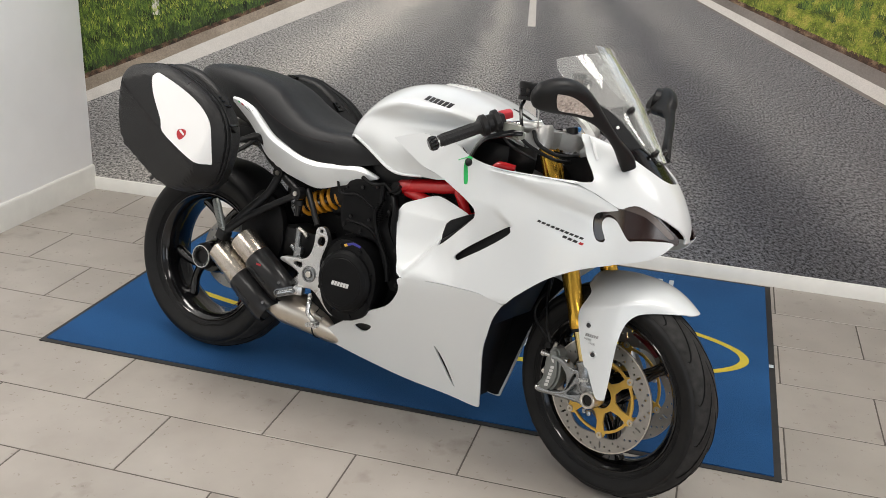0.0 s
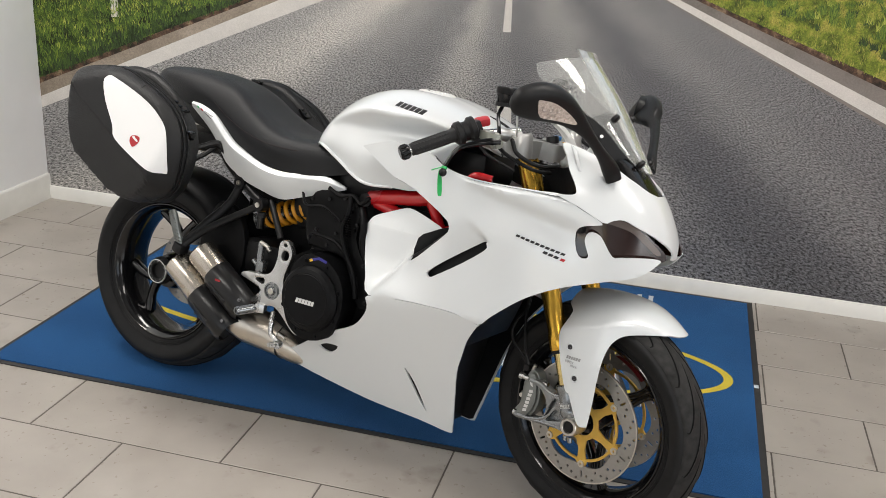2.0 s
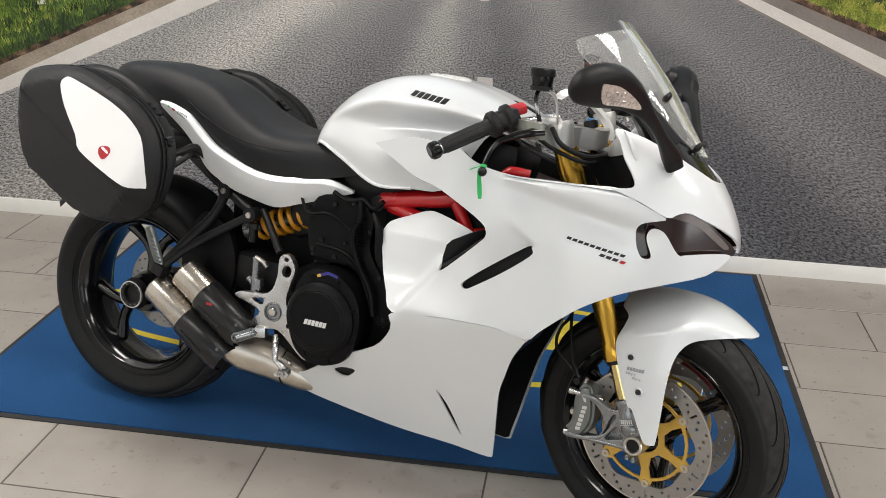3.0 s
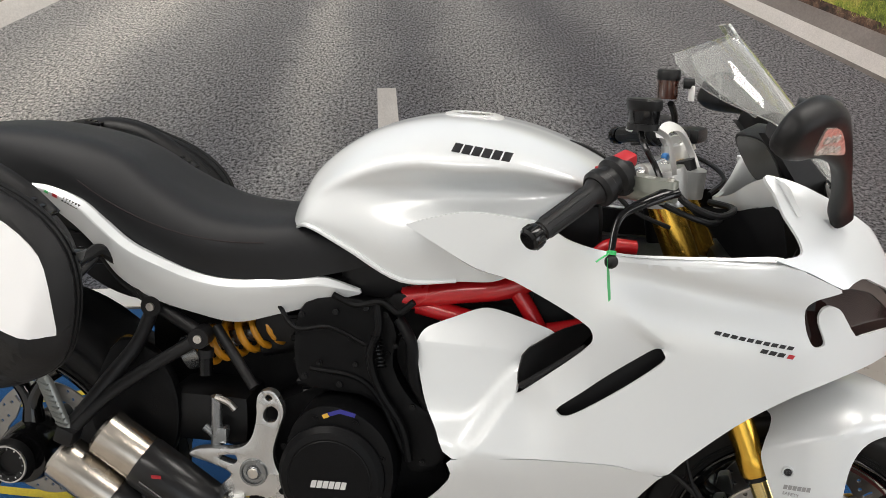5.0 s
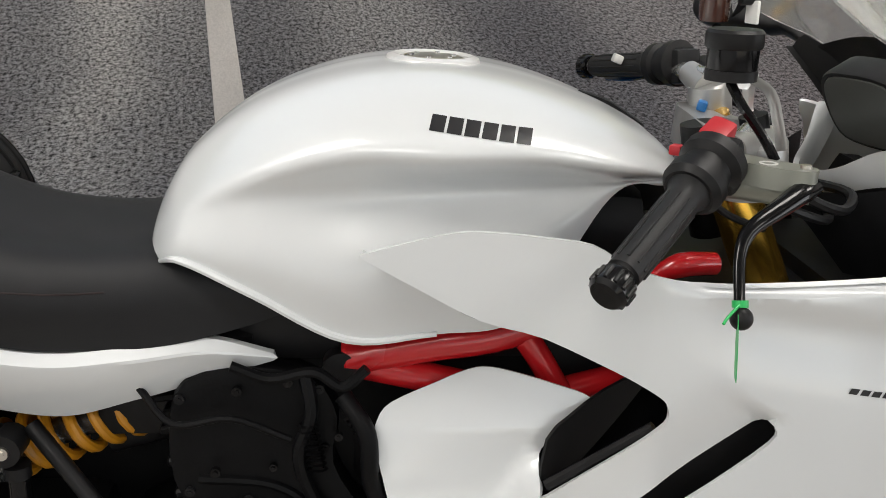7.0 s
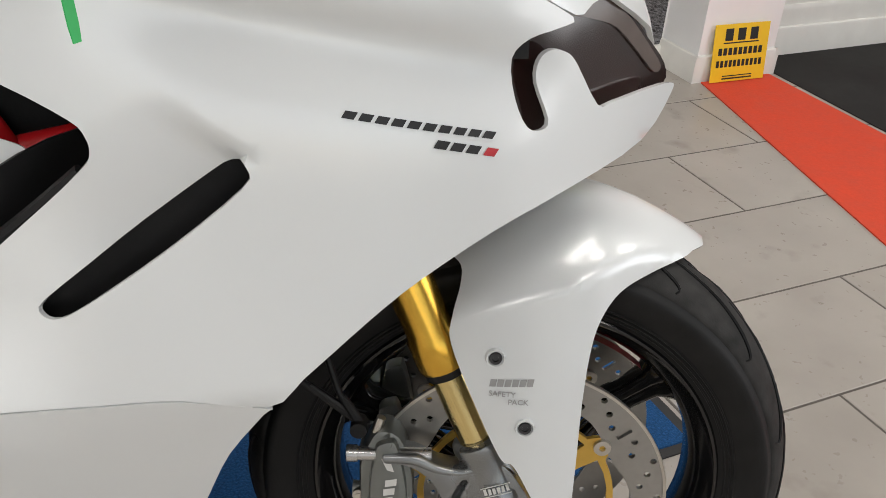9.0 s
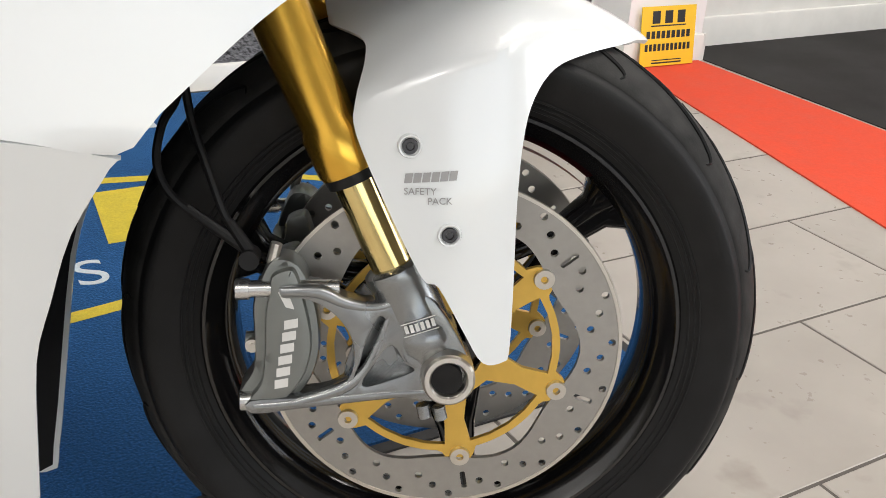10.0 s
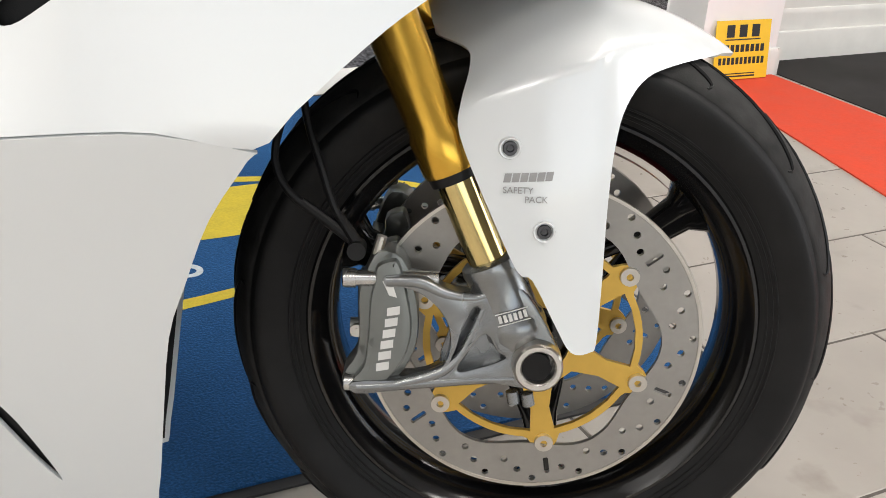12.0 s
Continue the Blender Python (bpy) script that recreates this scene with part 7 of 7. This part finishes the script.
for name, p, q in (("silencer", Vector((0.425, -0.165, 0.338)), 0.205), ("silencer", Vector((0.372, -0.165, 0.262)), 0.245)):
    body = part(name, tube([tuple(p), tuple(p + d * 0.012), tuple(p + d * (q - 0.006)), tuple(p + d * q)], [0.034, 0.043, 0.043, 0.037], 36, 1), EXHAUST_STEEL, bike, "short steel silencer", 40)
    part("silencer_mouth", tube([tuple(p + d * (q - 0.002)), tuple(p + d * (q + 0.003))], [0.030, 0.028], 28, 1), BLACK_PLASTIC, body)
    # heat shield: a shell over the outer face of the front half
    side_v, up_v = Vector((0, -1, 0)), d.cross(Vector((0, 1, 0))).normalized()
    rows = []
    for u, r in ((-0.035, 0.040), (-0.02, 0.0475), (0.05, 0.0485), (0.110, 0.0485), (0.118, 0.046)):
        rows.append([p + d * u + (side_v * math.cos(t) + up_v * math.sin(t)) * r for t in (radians(-100 + 200 * j / 18) for j in range(19))])
    sh = part("heat_shield", ring_mesh(rows, False), CARBON_SHIELD, body, "black heat shield", 50)
    part("shield_rib", tube([tuple(p + d * 0.02 + side_v * 0.046 + up_v * 0.012), tuple(p + d * 0.095 + side_v * 0.046 + up_v * 0.012)], 0.005, 8, 1), CARBON_SHIELD, sh)
    for u, t in ((-0.012, -35), (0.075, 48)):
        b = p + d * u + (side_v * math.cos(radians(t)) + up_v * math.sin(radians(t))) * 0.0475
        part("shield_bolt", bolt(b, 0.0048, 0.003, side_v * math.cos(radians(t)) + up_v * math.sin(radians(t))), CAST_DARK, sh)
part("shield_badge", box(0.372, -0.2135, 0.395, 0.018, 0.001, 0.006), RED_PLASTIC, sh)

# rider's footrest plate
hanger = [(0.541, 0.545), (0.564, 0.547), (0.582, 0.514), (0.572, 0.475), (0.563, 0.435), (0.574, 0.398), (0.604, 0.364), (0.642, 0.328), (0.650, 0.306), (0.631, 0.291), (0.609, 0.300), (0.581, 0.324), (0.546, 0.350), (0.514, 0.348),
          (0.490, 0.332), (0.465, 0.342), (0.468, 0.365), (0.486, 0.388), (0.452, 0.404), (0.410, 0.416), (0.429, 0.431), (0.495, 0.437), (0.521, 0.456), (0.532, 0.494), (0.533, 0.528)]
holes = [[(0.549, 0.535), (0.555, 0.540), (0.561, 0.535), (0.555, 0.530)], [(0.546, 0.506), (0.552, 0.517), (0.563, 0.519), (0.571, 0.510), (0.567, 0.495), (0.555, 0.491), (0.547, 0.496)], [(0.462, 0.418), (0.494, 0.424), (0.493, 0.408)], [(0.620, 0.310), (0.630, 0.316), (0.640, 0.309), (0.632, 0.300)]]
plate_bm = plate(hanger, -0.162, -0.142, holes, 0.03, 3, 0.004)
hang = part("footrest_plate", plate_bm, ALLOY, bike, "machined silver footrest plate", 40)
part("pivot_cap", moved(lathe([(0.0, -0.168), (0.010, -0.168), (0.012, -0.166), (0.013, -0.163), (0.019, -0.163), (0.0205, -0.167), (0.024, -0.167), (0.0255, -0.162), (0.0255, -0.145)], 36), Matrix.Translation((0.528, 0, 0.396))), CAST_GREY, hang, "round pivot cap")
part("cap_face", moved(lathe([(0.0, -0.1695), (0.008, -0.1695), (0.010, -0.168)], 8), Matrix.Translation((0.528, 0, 0.396))), STEEL, hang)
peg = part("footrest", join(tube([(0.492, -0.16, 0.338), (0.482, -0.180, 0.335), (0.468, -0.205, 0.330), (0.460, -0.222, 0.327)], [0.009, 0.0105, 0.010, 0.008], 12, 3)), CAST_GREY, hang, "ribbed alloy footrest")
for k in range(9):
    part("peg_rib", moved(lathe([(0.010, 0), (0.0135, 0.001), (0.0135, 0.003), (0.010, 0.004)], 12, True), Matrix.Translation((0.482 - 0.0025 * k, -0.180 - 0.0047 * k, 0.335 - 0.0009 * k)) @ pose(0, 0, 0, 0, 0, 26)), CAST_GREY, peg)
part("footrest_bracket", moved(box(0, 0, 0, 0.03, 0.035, 0.028, 0.006), pose(0.495, -0.158, 0.338, 0, 0, 20)), ALLOY, hang)
pedal = part("brake_pedal", tube([(0.535, -0.150, 0.330), (0.548, -0.170, 0.312), (0.552, -0.175, 0.282), (0.575, -0.180, 0.268), (0.600, -0.19, 0.262), (0.608, -0.215, 0.262)], [0.009, 0.008, 0.0075, 0.008, 0.009, 0.0085], 10), ALLOY, bike, "alloy rear brake pedal")
part("pedal_pad", join(*[rod((0.588 + 0.008 * k, -0.225, 0.262 + 0.002 * k), (0.588 + 0.008 * k, -0.190, 0.262 + 0.002 * k), 0.0065, 10) for k in range(3)]), ALLOY, pedal)
part("stand_spring", join(*[moved(lathe([(0.006, 0), (0.008, 0.0015), (0.006, 0.003)], 10, True), Matrix.Translation((0.545 + 0.004 * k, -0.13, 0.268 - 0.001 * k)) @ pose(0, 0, 0, 0, 0, 90)) for k in range(8)]), STEEL, bike)
# rear brake cylinder
rm = part("rear_master_cylinder", join(rod((0.452, -0.135, 0.430), (0.452, -0.135, 0.520), 0.0105, 16), rod((0.452, -0.135, 0.445), (0.430, -0.135, 0.462), 0.008, 12), moved(box(0, 0, 0, 0.022, 0.02, 0.03, 0.004), pose(0.462, -0.135, 0.450))), CAST_GREY, bike, "grey rear brake cylinder")
part("banjo", tube([(0.452, -0.14, 0.520), (0.475, -0.14, 0.512), (0.488, -0.14, 0.500)], 0.006, 8), STEEL, rm)
part("rear_fluid_pot", join(rod((0.43, -0.125, 0.555), (0.43, -0.125, 0.590), 0.012, 16)), BLACK_SHINY, rm)
part("pot_lid", rod((0.43, -0.125, 0.588), (0.43, -0.125, 0.602), 0.014, 16), BLACK_PLASTIC, rm)

# subframe struts, passenger footrest
strut = part("passenger_bracket", join(tube([(0.326, -0.100, 0.668), (0.300, -0.115, 0.600), (0.262, -0.150, 0.540), (0.200, -0.195, 0.452)], [0.013, 0.013, 0.016, 0.014], 12, 4, flat=0.8), tube([(0.420, -0.120, 0.620), (0.340, -0.140, 0.570), (0.262, -0.165, 0.515), (0.205, -0.195, 0.455)], [0.013, 0.012, 0.013, 0.014], 12, 4, flat=0.8)), BLACK_PLASTIC, bike, "black passenger footrest bracket", 50)
part("subframe_strut", tube([(0.330, -0.095, 0.665), (0.385, -0.105, 0.638), (0.425, -0.11, 0.620)], 0.013, 12), BLACK_PLASTIC, bike)
part("subframe_strut", tube([(0.440, -0.10, 0.635), (0.475, -0.12, 0.600), (0.525, -0.145, 0.545)], 0.0095, 12), BLACK_PLASTIC, bike)
part("subframe_strut", tube([(0.225, -0.10, 0.765), (0.275, -0.105, 0.71), (0.335, -0.10, 0.665)], 0.0105, 12), BLACK_PLASTIC, bike)
for p in ((0.326, -0.112, 0.668), (0.420, -0.132, 0.622)):
    part("bracket_eye", join(rod((p[0], p[1] - 0.004, p[2]), (p[0], p[1] + 0.03, p[2]), 0.0185, 20)), BLACK_PLASTIC, strut)
    part("bracket_bolt", bolt((p[0], p[1] - 0.004, p[2]), 0.0075, 0.004), STEEL, strut)
pp = part("passenger_footrest", tube([(0.205, -0.20, 0.462), (0.190, -0.205, 0.505), (0.176, -0.208, 0.545), (0.170, -0.210, 0.560)], [0.010, 0.0125, 0.0125, 0.008], 12, 3, flat=0.8), CALIPER_GREY, bike, "folded passenger footrest")
for k in range(8):
    part("peg_rib", moved(box(0, 0, 0, 0.020, 0.022, 0.004, 0.001, 1), Matrix.Translation((0.201 - 0.0038 * k, -0.203 - 0.0008 * k, 0.475 + 0.0105 * k)) @ pose(0, 0, 0, 0, 20, 0)), CALIPER_GREY, pp)
part("peg_joint", moved(box(0, 0, 0, 0.034, 0.04, 0.03, 0.006), pose(0.205, -0.195, 0.452, 0, 20, 0)), BLACK_PLASTIC, strut)

# shock absorber with yellow spring
a, b = Vector((0.365, -0.045, 0.565)), Vector((0.600, -0.045, 0.655))
w = (b - a).normalized()
shock = part("shock_absorber", join(rod(tuple(a), tuple(b), 0.016, 18), rod(tuple(a), tuple(a + w * 0.03), 0.033, 22), rod(tuple(b - w * 0.045), tuple(b), 0.032, 22)), CAST_GREY, bike, "grey rear shock absorber")
s1 = w.orthogonal().normalized()
s2 = w.cross(s1)
coil = [tuple(a + w * (0.03 + 0.165 * k / 96) + (s1 * math.cos(2 * math.pi * k / 16) + s2 * math.sin(2 * math.pi * k / 16)) * 0.031) for k in range(97)]
part("shock_spring", tube(coil, 0.0068, 10, 1), YELLOW_SPRING, shock, "yellow coil spring")
part("shock_pot", rod((0.505, -0.03, 0.590), (0.60, -0.03, 0.615), 0.026, 20), BLACK_PLASTIC, shock)
part("swingarm", join(tube([(0.52, 0.06, 0.39), (0.30, 0.10, 0.40), (0.10, 0.10, 0.345), (0.0, 0.09, 0.315)], [0.06, 0.065, 0.055, 0.06], 16, 5, flat=0.7), box(0.42, 0, 0.46, 0.16, 0.2, 0.10, 0.03)), BLACK_PLASTIC, bike, "black single-sided swingarm")
# rear hugger over the tyre
rows = []
for k in range(15):
    ang = radians(38 + 98 * k / 14)
    r = 0.338
    rows.append([Vector((r * f * math.cos(ang), yy, 0.315 + r * f * math.sin(ang))) for yy, f in ((-0.105, 0.93), (-0.095, 0.985), (-0.05, 1.01), (0.05, 1.01), (0.095, 0.985), (0.105, 0.93))])
part("rear_hugger", ring_mesh(rows, False), ENGINE_BLACK, bike, "black rear tyre hugger", 60)
part("hugger_side", plate([(0.20, 0.45), (0.215, 0.52), (0.26, 0.60), (0.33, 0.58), (0.37, 0.50), (0.36, 0.40), (0.30, 0.36), (0.24, 0.38)], -0.11, -0.085, (), 0.03, 3, 0.006), ENGINE_BLACK, bike)
part("oil_cap", moved(lathe([(0.0, -0.055), (0.018, -0.055), (0.022, -0.052), (0.025, -0.045), (0.025, -0.03)], 28), Matrix.Translation((0.244, 0, 0.56))), GOLD, bike, "gold anodised cap")
part("side_stand", tube([(0.56, 0.12, 0.26), (0.52, 0.22, 0.12), (0.50, 0.262, 0.050)], 0.011, 12, 1), BLACK_PLASTIC, bike, "black side stand")

# fairing writing as plain bars


for q in letter_bars(1.270, 0.7275, 0.124, -0.0235, 0.0058, 10, 0.25, 0.4):
    part("fairing_badge", decal([q], fair_tree, 0.0008, step=0.006), INK, fairing, "thin dark bar")
for q in letter_bars(1.341, 0.7015, 0.040, -0.0085, 0.0066, 3, 0.22, 0.4):
    part("fairing_badge", decal([q], fair_tree, 0.0008, step=0.006), INK, fairing, "thin dark bar")
for q in letter_bars(1.383, 0.6925, 0.011, -0.0025, 0.0066, 1, 0.1, 0.4):
    part("fairing_badge", decal([q], fair_tree, 0.0008, step=0.006), RED_PLASTIC, fairing, "thin red bar")

# ---- panniers ----


CASE = [(-0.108, 0.875), (-0.095, 0.914), (-0.058, 0.937), (0.063, 0.950), (0.151, 0.925), (0.238, 0.887), (0.294, 0.838), (0.318, 0.777), (0.315, 0.705), (0.295, 0.646), (0.246, 0.612), (0.172, 0.591), (0.073, 0.603), (-0.054, 0.672), (-0.090, 0.697), (-0.108, 0.784)]
BACK = [(-0.095, 0.850), (-0.090, 0.900), (-0.046, 0.922), (0.050, 0.925), (0.120, 0.905), (0.190, 0.872), (0.240, 0.829), (0.262, 0.775), (0.260, 0.720), (0.240, 0.650), (0.210, 0.610), (0.160, 0.580), (0.070, 0.600), (-0.040, 0.670), (-0.080, 0.700), (-0.095, 0.780)]
LID = [(0.055, 0.905), (0.064, 0.924), (0.089, 0.923), (0.187, 0.886), (0.255, 0.846), (0.293, 0.797), (0.303, 0.705), (0.293, 0.695), (0.26, 0.697), (0.201, 0.723), (0.131, 0.763), (0.115, 0.797), (0.075, 0.857)]
FOLD = [(-0.075, 0.893), (0.0, 0.846), (0.08, 0.795), (0.17, 0.735), (0.25, 0.683)]


def rim_distance(x, z):
    best = 1.0
    for (ax, az), (bx, bz) in zip(CASE_RIM, CASE_RIM[1:] + CASE_RIM[:1]):
        dx, dz = bx - ax, bz - az
        t = max(0.0, min(1.0, ((x - ax) * dx + (z - az) * dz) / (dx * dx + dz * dz)))
        best = min(best, math.hypot(x - ax - t * dx, z - az - t * dz))
    return best


def case_depth(x, z):
    """how far the shell stands out: two flat facets that meet in a fold, turned in at the rim"""
    ax, az, bx, bz = FOLD[0][0], FOLD[0][1], FOLD[-1][0], FOLD[-1][1]
    n = math.hypot(bx - ax, bz - az)
    d = ((z - az) * (bx - ax) - (x - ax) * (bz - az)) / n
    h = 0.062 - (0.20 * d if d > 0 else -0.30 * d)
    near = rim_distance(x, z)
    edge = 0.004 + 0.034 * min(1, near / 0.022) ** 0.6 + max(0, near - 0.022) * 0.9
    return min(h, edge)


CASE_RIM = loop(CASE, 6)


def pannier(side):
    ob = thing("pannier", "black semi-rigid pannier with white lid panel, strapped to the motorcycle", "pannier", "panniers", m=BIKE)
    out = (0, -side, 0)
    shell = part("outer_shell", sheet(CASE, lambda u, v: Vector((u, side * (0.356 + case_depth(u, v)), v)), (), 0.011, 0.004, out, 4, [FOLD]), CASE_SHELL, ob, "moulded black outer shell", 24)

    def ring(y, k, s=1.0):
        """the case's section, from the narrow back to the wide front"""
        return [Vector((a[0] + (b[0] - a[0]) * k, side * y, a[1] + (b[1] - a[1]) * k)) * 1.0 for a, b in zip(loop(BACK, 4), loop(CASE, 4))]

    gus = part("gusset", ring_mesh([ring(0.228, -0.08), ring(0.235, 0.0), ring(0.27, 0.36), ring(0.31, 0.72), ring(0.335, 0.90), ring(0.345, 0.96), ring(0.352, 0.95), ring(0.358, 0.98)]), CASE_SHELL, ob, "black fabric gusset", 60)
    for y, k in ((0.330, 0.895), (0.349, 0.97)):
        part("zip", tube([tuple(p) for p in ring(y, k)] + [tuple(ring(y, k)[0])], 0.0032, 6, 1), BLACK_PLASTIC, gus)
    tr = tree_of(shell)

    def lid_at(u, v):
        hit, nor, _, _ = tr.ray_cast(Vector((u, side * 1.0, v)), Vector((0, -side, 0)))
        return hit + Vector((0, side * 0.004, 0)) if hit else Vector((u, side * 0.40, v))

    lid = part("lid_panel", sheet(LID, lid_at, (), 0.012, 0.005, out, 3), WHITE_PANEL, ob, "white painted lid panel", 60)

    def badge(pts, lift):
        return sheet(pts, lambda u, v: lid_at(u, v) + Vector((0, side * lift, 0)), (), 0.01, 0, n=2)

    part("lid_badge", badge([(0.186, 0.778), (0.199, 0.782), (0.213, 0.779), (0.215, 0.768), (0.208, 0.757), (0.197, 0.750), (0.187, 0.758), (0.183, 0.768)], 0.0008), RED_PLASTIC, lid, "small red shield")
    part("badge_stripe", badge([(0.190, 0.777), (0.196, 0.7795), (0.203, 0.774), (0.208, 0.7715), (0.211, 0.766), (0.206, 0.765), (0.199, 0.7695), (0.194, 0.7725)], 0.0014), WHITE_PANEL, lid)

    def top_at(x, y):
        """the gusset's upper side"""
        k = min(1, max(0, (y - 0.235) / 0.11))
        tops = [(a[0] + (b[0] - a[0]) * k, a[1] + (b[1] - a[1]) * k) for a, b in zip(BACK[2:8], CASE[2:8])]
        return Vector((x, side * y, linear(max(x, tops[0][0]), tops)))

    # carrying strap with buckles on the upper side
    lift = Vector((0, 0, 0.008))
    part("strap", tube([tuple(top_at(x, 0.29) + lift * q) for x, q in ((0.02, 1), (0.06, 1.3), (0.12, 2.4), (0.17, 2.2), (0.215, 1.2), (0.245, 0.6))], 0.014, 8, 5, flat=0.3), BLACK_PLASTIC, ob, "black carrying strap")
    part("strap_edge", tube([tuple(top_at(x, 0.315) + lift * 0.4) for x in (-0.03, 0.03, 0.09, 0.15, 0.20, 0.24, 0.27)], 0.005, 8, 4), BLACK_PLASTIC, ob)
    for x, r in ((0.03, 8), (0.235, 42)):
        p = top_at(x, 0.29) + lift
        m = Matrix.Translation(p) @ pose(0, 0, 0, 0, r, 0)
        part("buckle", moved(join(box(0, 0.019, 0, 0.038, 0.006, 0.010, 0.002), box(0, -0.019, 0, 0.038, 0.006, 0.010, 0.002), box(0.016, 0, 0, 0.006, 0.034, 0.010, 0.002), box(-0.016, 0, 0, 0.006, 0.034, 0.010, 0.002), box(0, 0, 0.002, 0.006, 0.034, 0.008, 0.002)), m), BLACK_SHINY, ob, "black plastic buckle")
    part("latch", moved(box(0, 0, 0, 0.012, 0.036, 0.026, 0.004), pose(0.300, side * 0.315, 0.800, 0, 20, 0)), BLACK_SHINY, ob)
    part("mount_arm", tube([(0.215, side * 0.225, 0.742), (0.236, side * 0.17, 0.762), (0.243, side * 0.135, 0.768), (0.262, side * 0.115, 0.750), (0.292, side * 0.108, 0.712), (0.318, side * 0.106, 0.676)], [0.008, 0.009, 0.012, 0.010, 0.009, 0.010], 10, 4), BLACK_PLASTIC, ob)
    part("mount_arm", tube([(0.205, side * 0.225, 0.70), (0.225, side * 0.16, 0.735), (0.243, side * 0.125, 0.766)], 0.007, 10), BLACK_PLASTIC, ob)
    return ob


pannier(-1)
pannier(1)

# ---- floor tiles ----
TW, TD, JOINT = 0.6055, 0.303, 0.0052
X0, Y0 = 0.157, 2.338


def tile_mesh():
    bm = bmesh.new()
    bmesh.ops.create_cube(bm, size=1)
    bm.transform(Matrix.Diagonal((TW - JOINT, TD - JOINT, 0.008, 1)))
    top = [e for e in bm.edges if all(v.co.z > 0 for v in e.verts)]
    bmesh.ops.bevel(bm, geom=top, offset=0.0012, segments=1, affect="EDGES")
    me = bpy.data.meshes.new("tile")
    bm.to_mesh(me)
    bm.free()
    me.materials.append(TILE)
    return me


tile_me = tile_mesh()
rest_v, rest_f = [], []
for j in range(-19, 5):
    y = Y0 + TD * (j + 0.5)
    for i in range(-5, 9):
        x = X0 + TW * (i + 0.5 + (0.5 if j % 2 == 0 else 0.0)) - TW
        if x - TW / 2 > XR or x + TW / 2 < XL or y + TD / 2 < YB:
            continue
        if -2.7 < x < 2.7 and y > 0.2:
            t = new("tile", tile_me)
            t.parent = floor
            t.location = (x, y, -0.004)
        else:
            k = len(rest_v)
            rest_v += [(x + a * (TW - JOINT) / 2, y + b * (TD - JOINT) / 2, 0.0) for a, b in ((-1, -1), (1, -1), (1, 1), (-1, 1))]
            rest_f.append((k, k + 1, k + 2, k + 3))
rest = bpy.data.meshes.new("far_tiles")
rest.from_pydata(rest_v, [], rest_f)
rest.materials.append(TILE)
rest_ob = new("far_tiles", rest)
rest_ob.parent = floor
rest_ob["kind"] = "stuff"
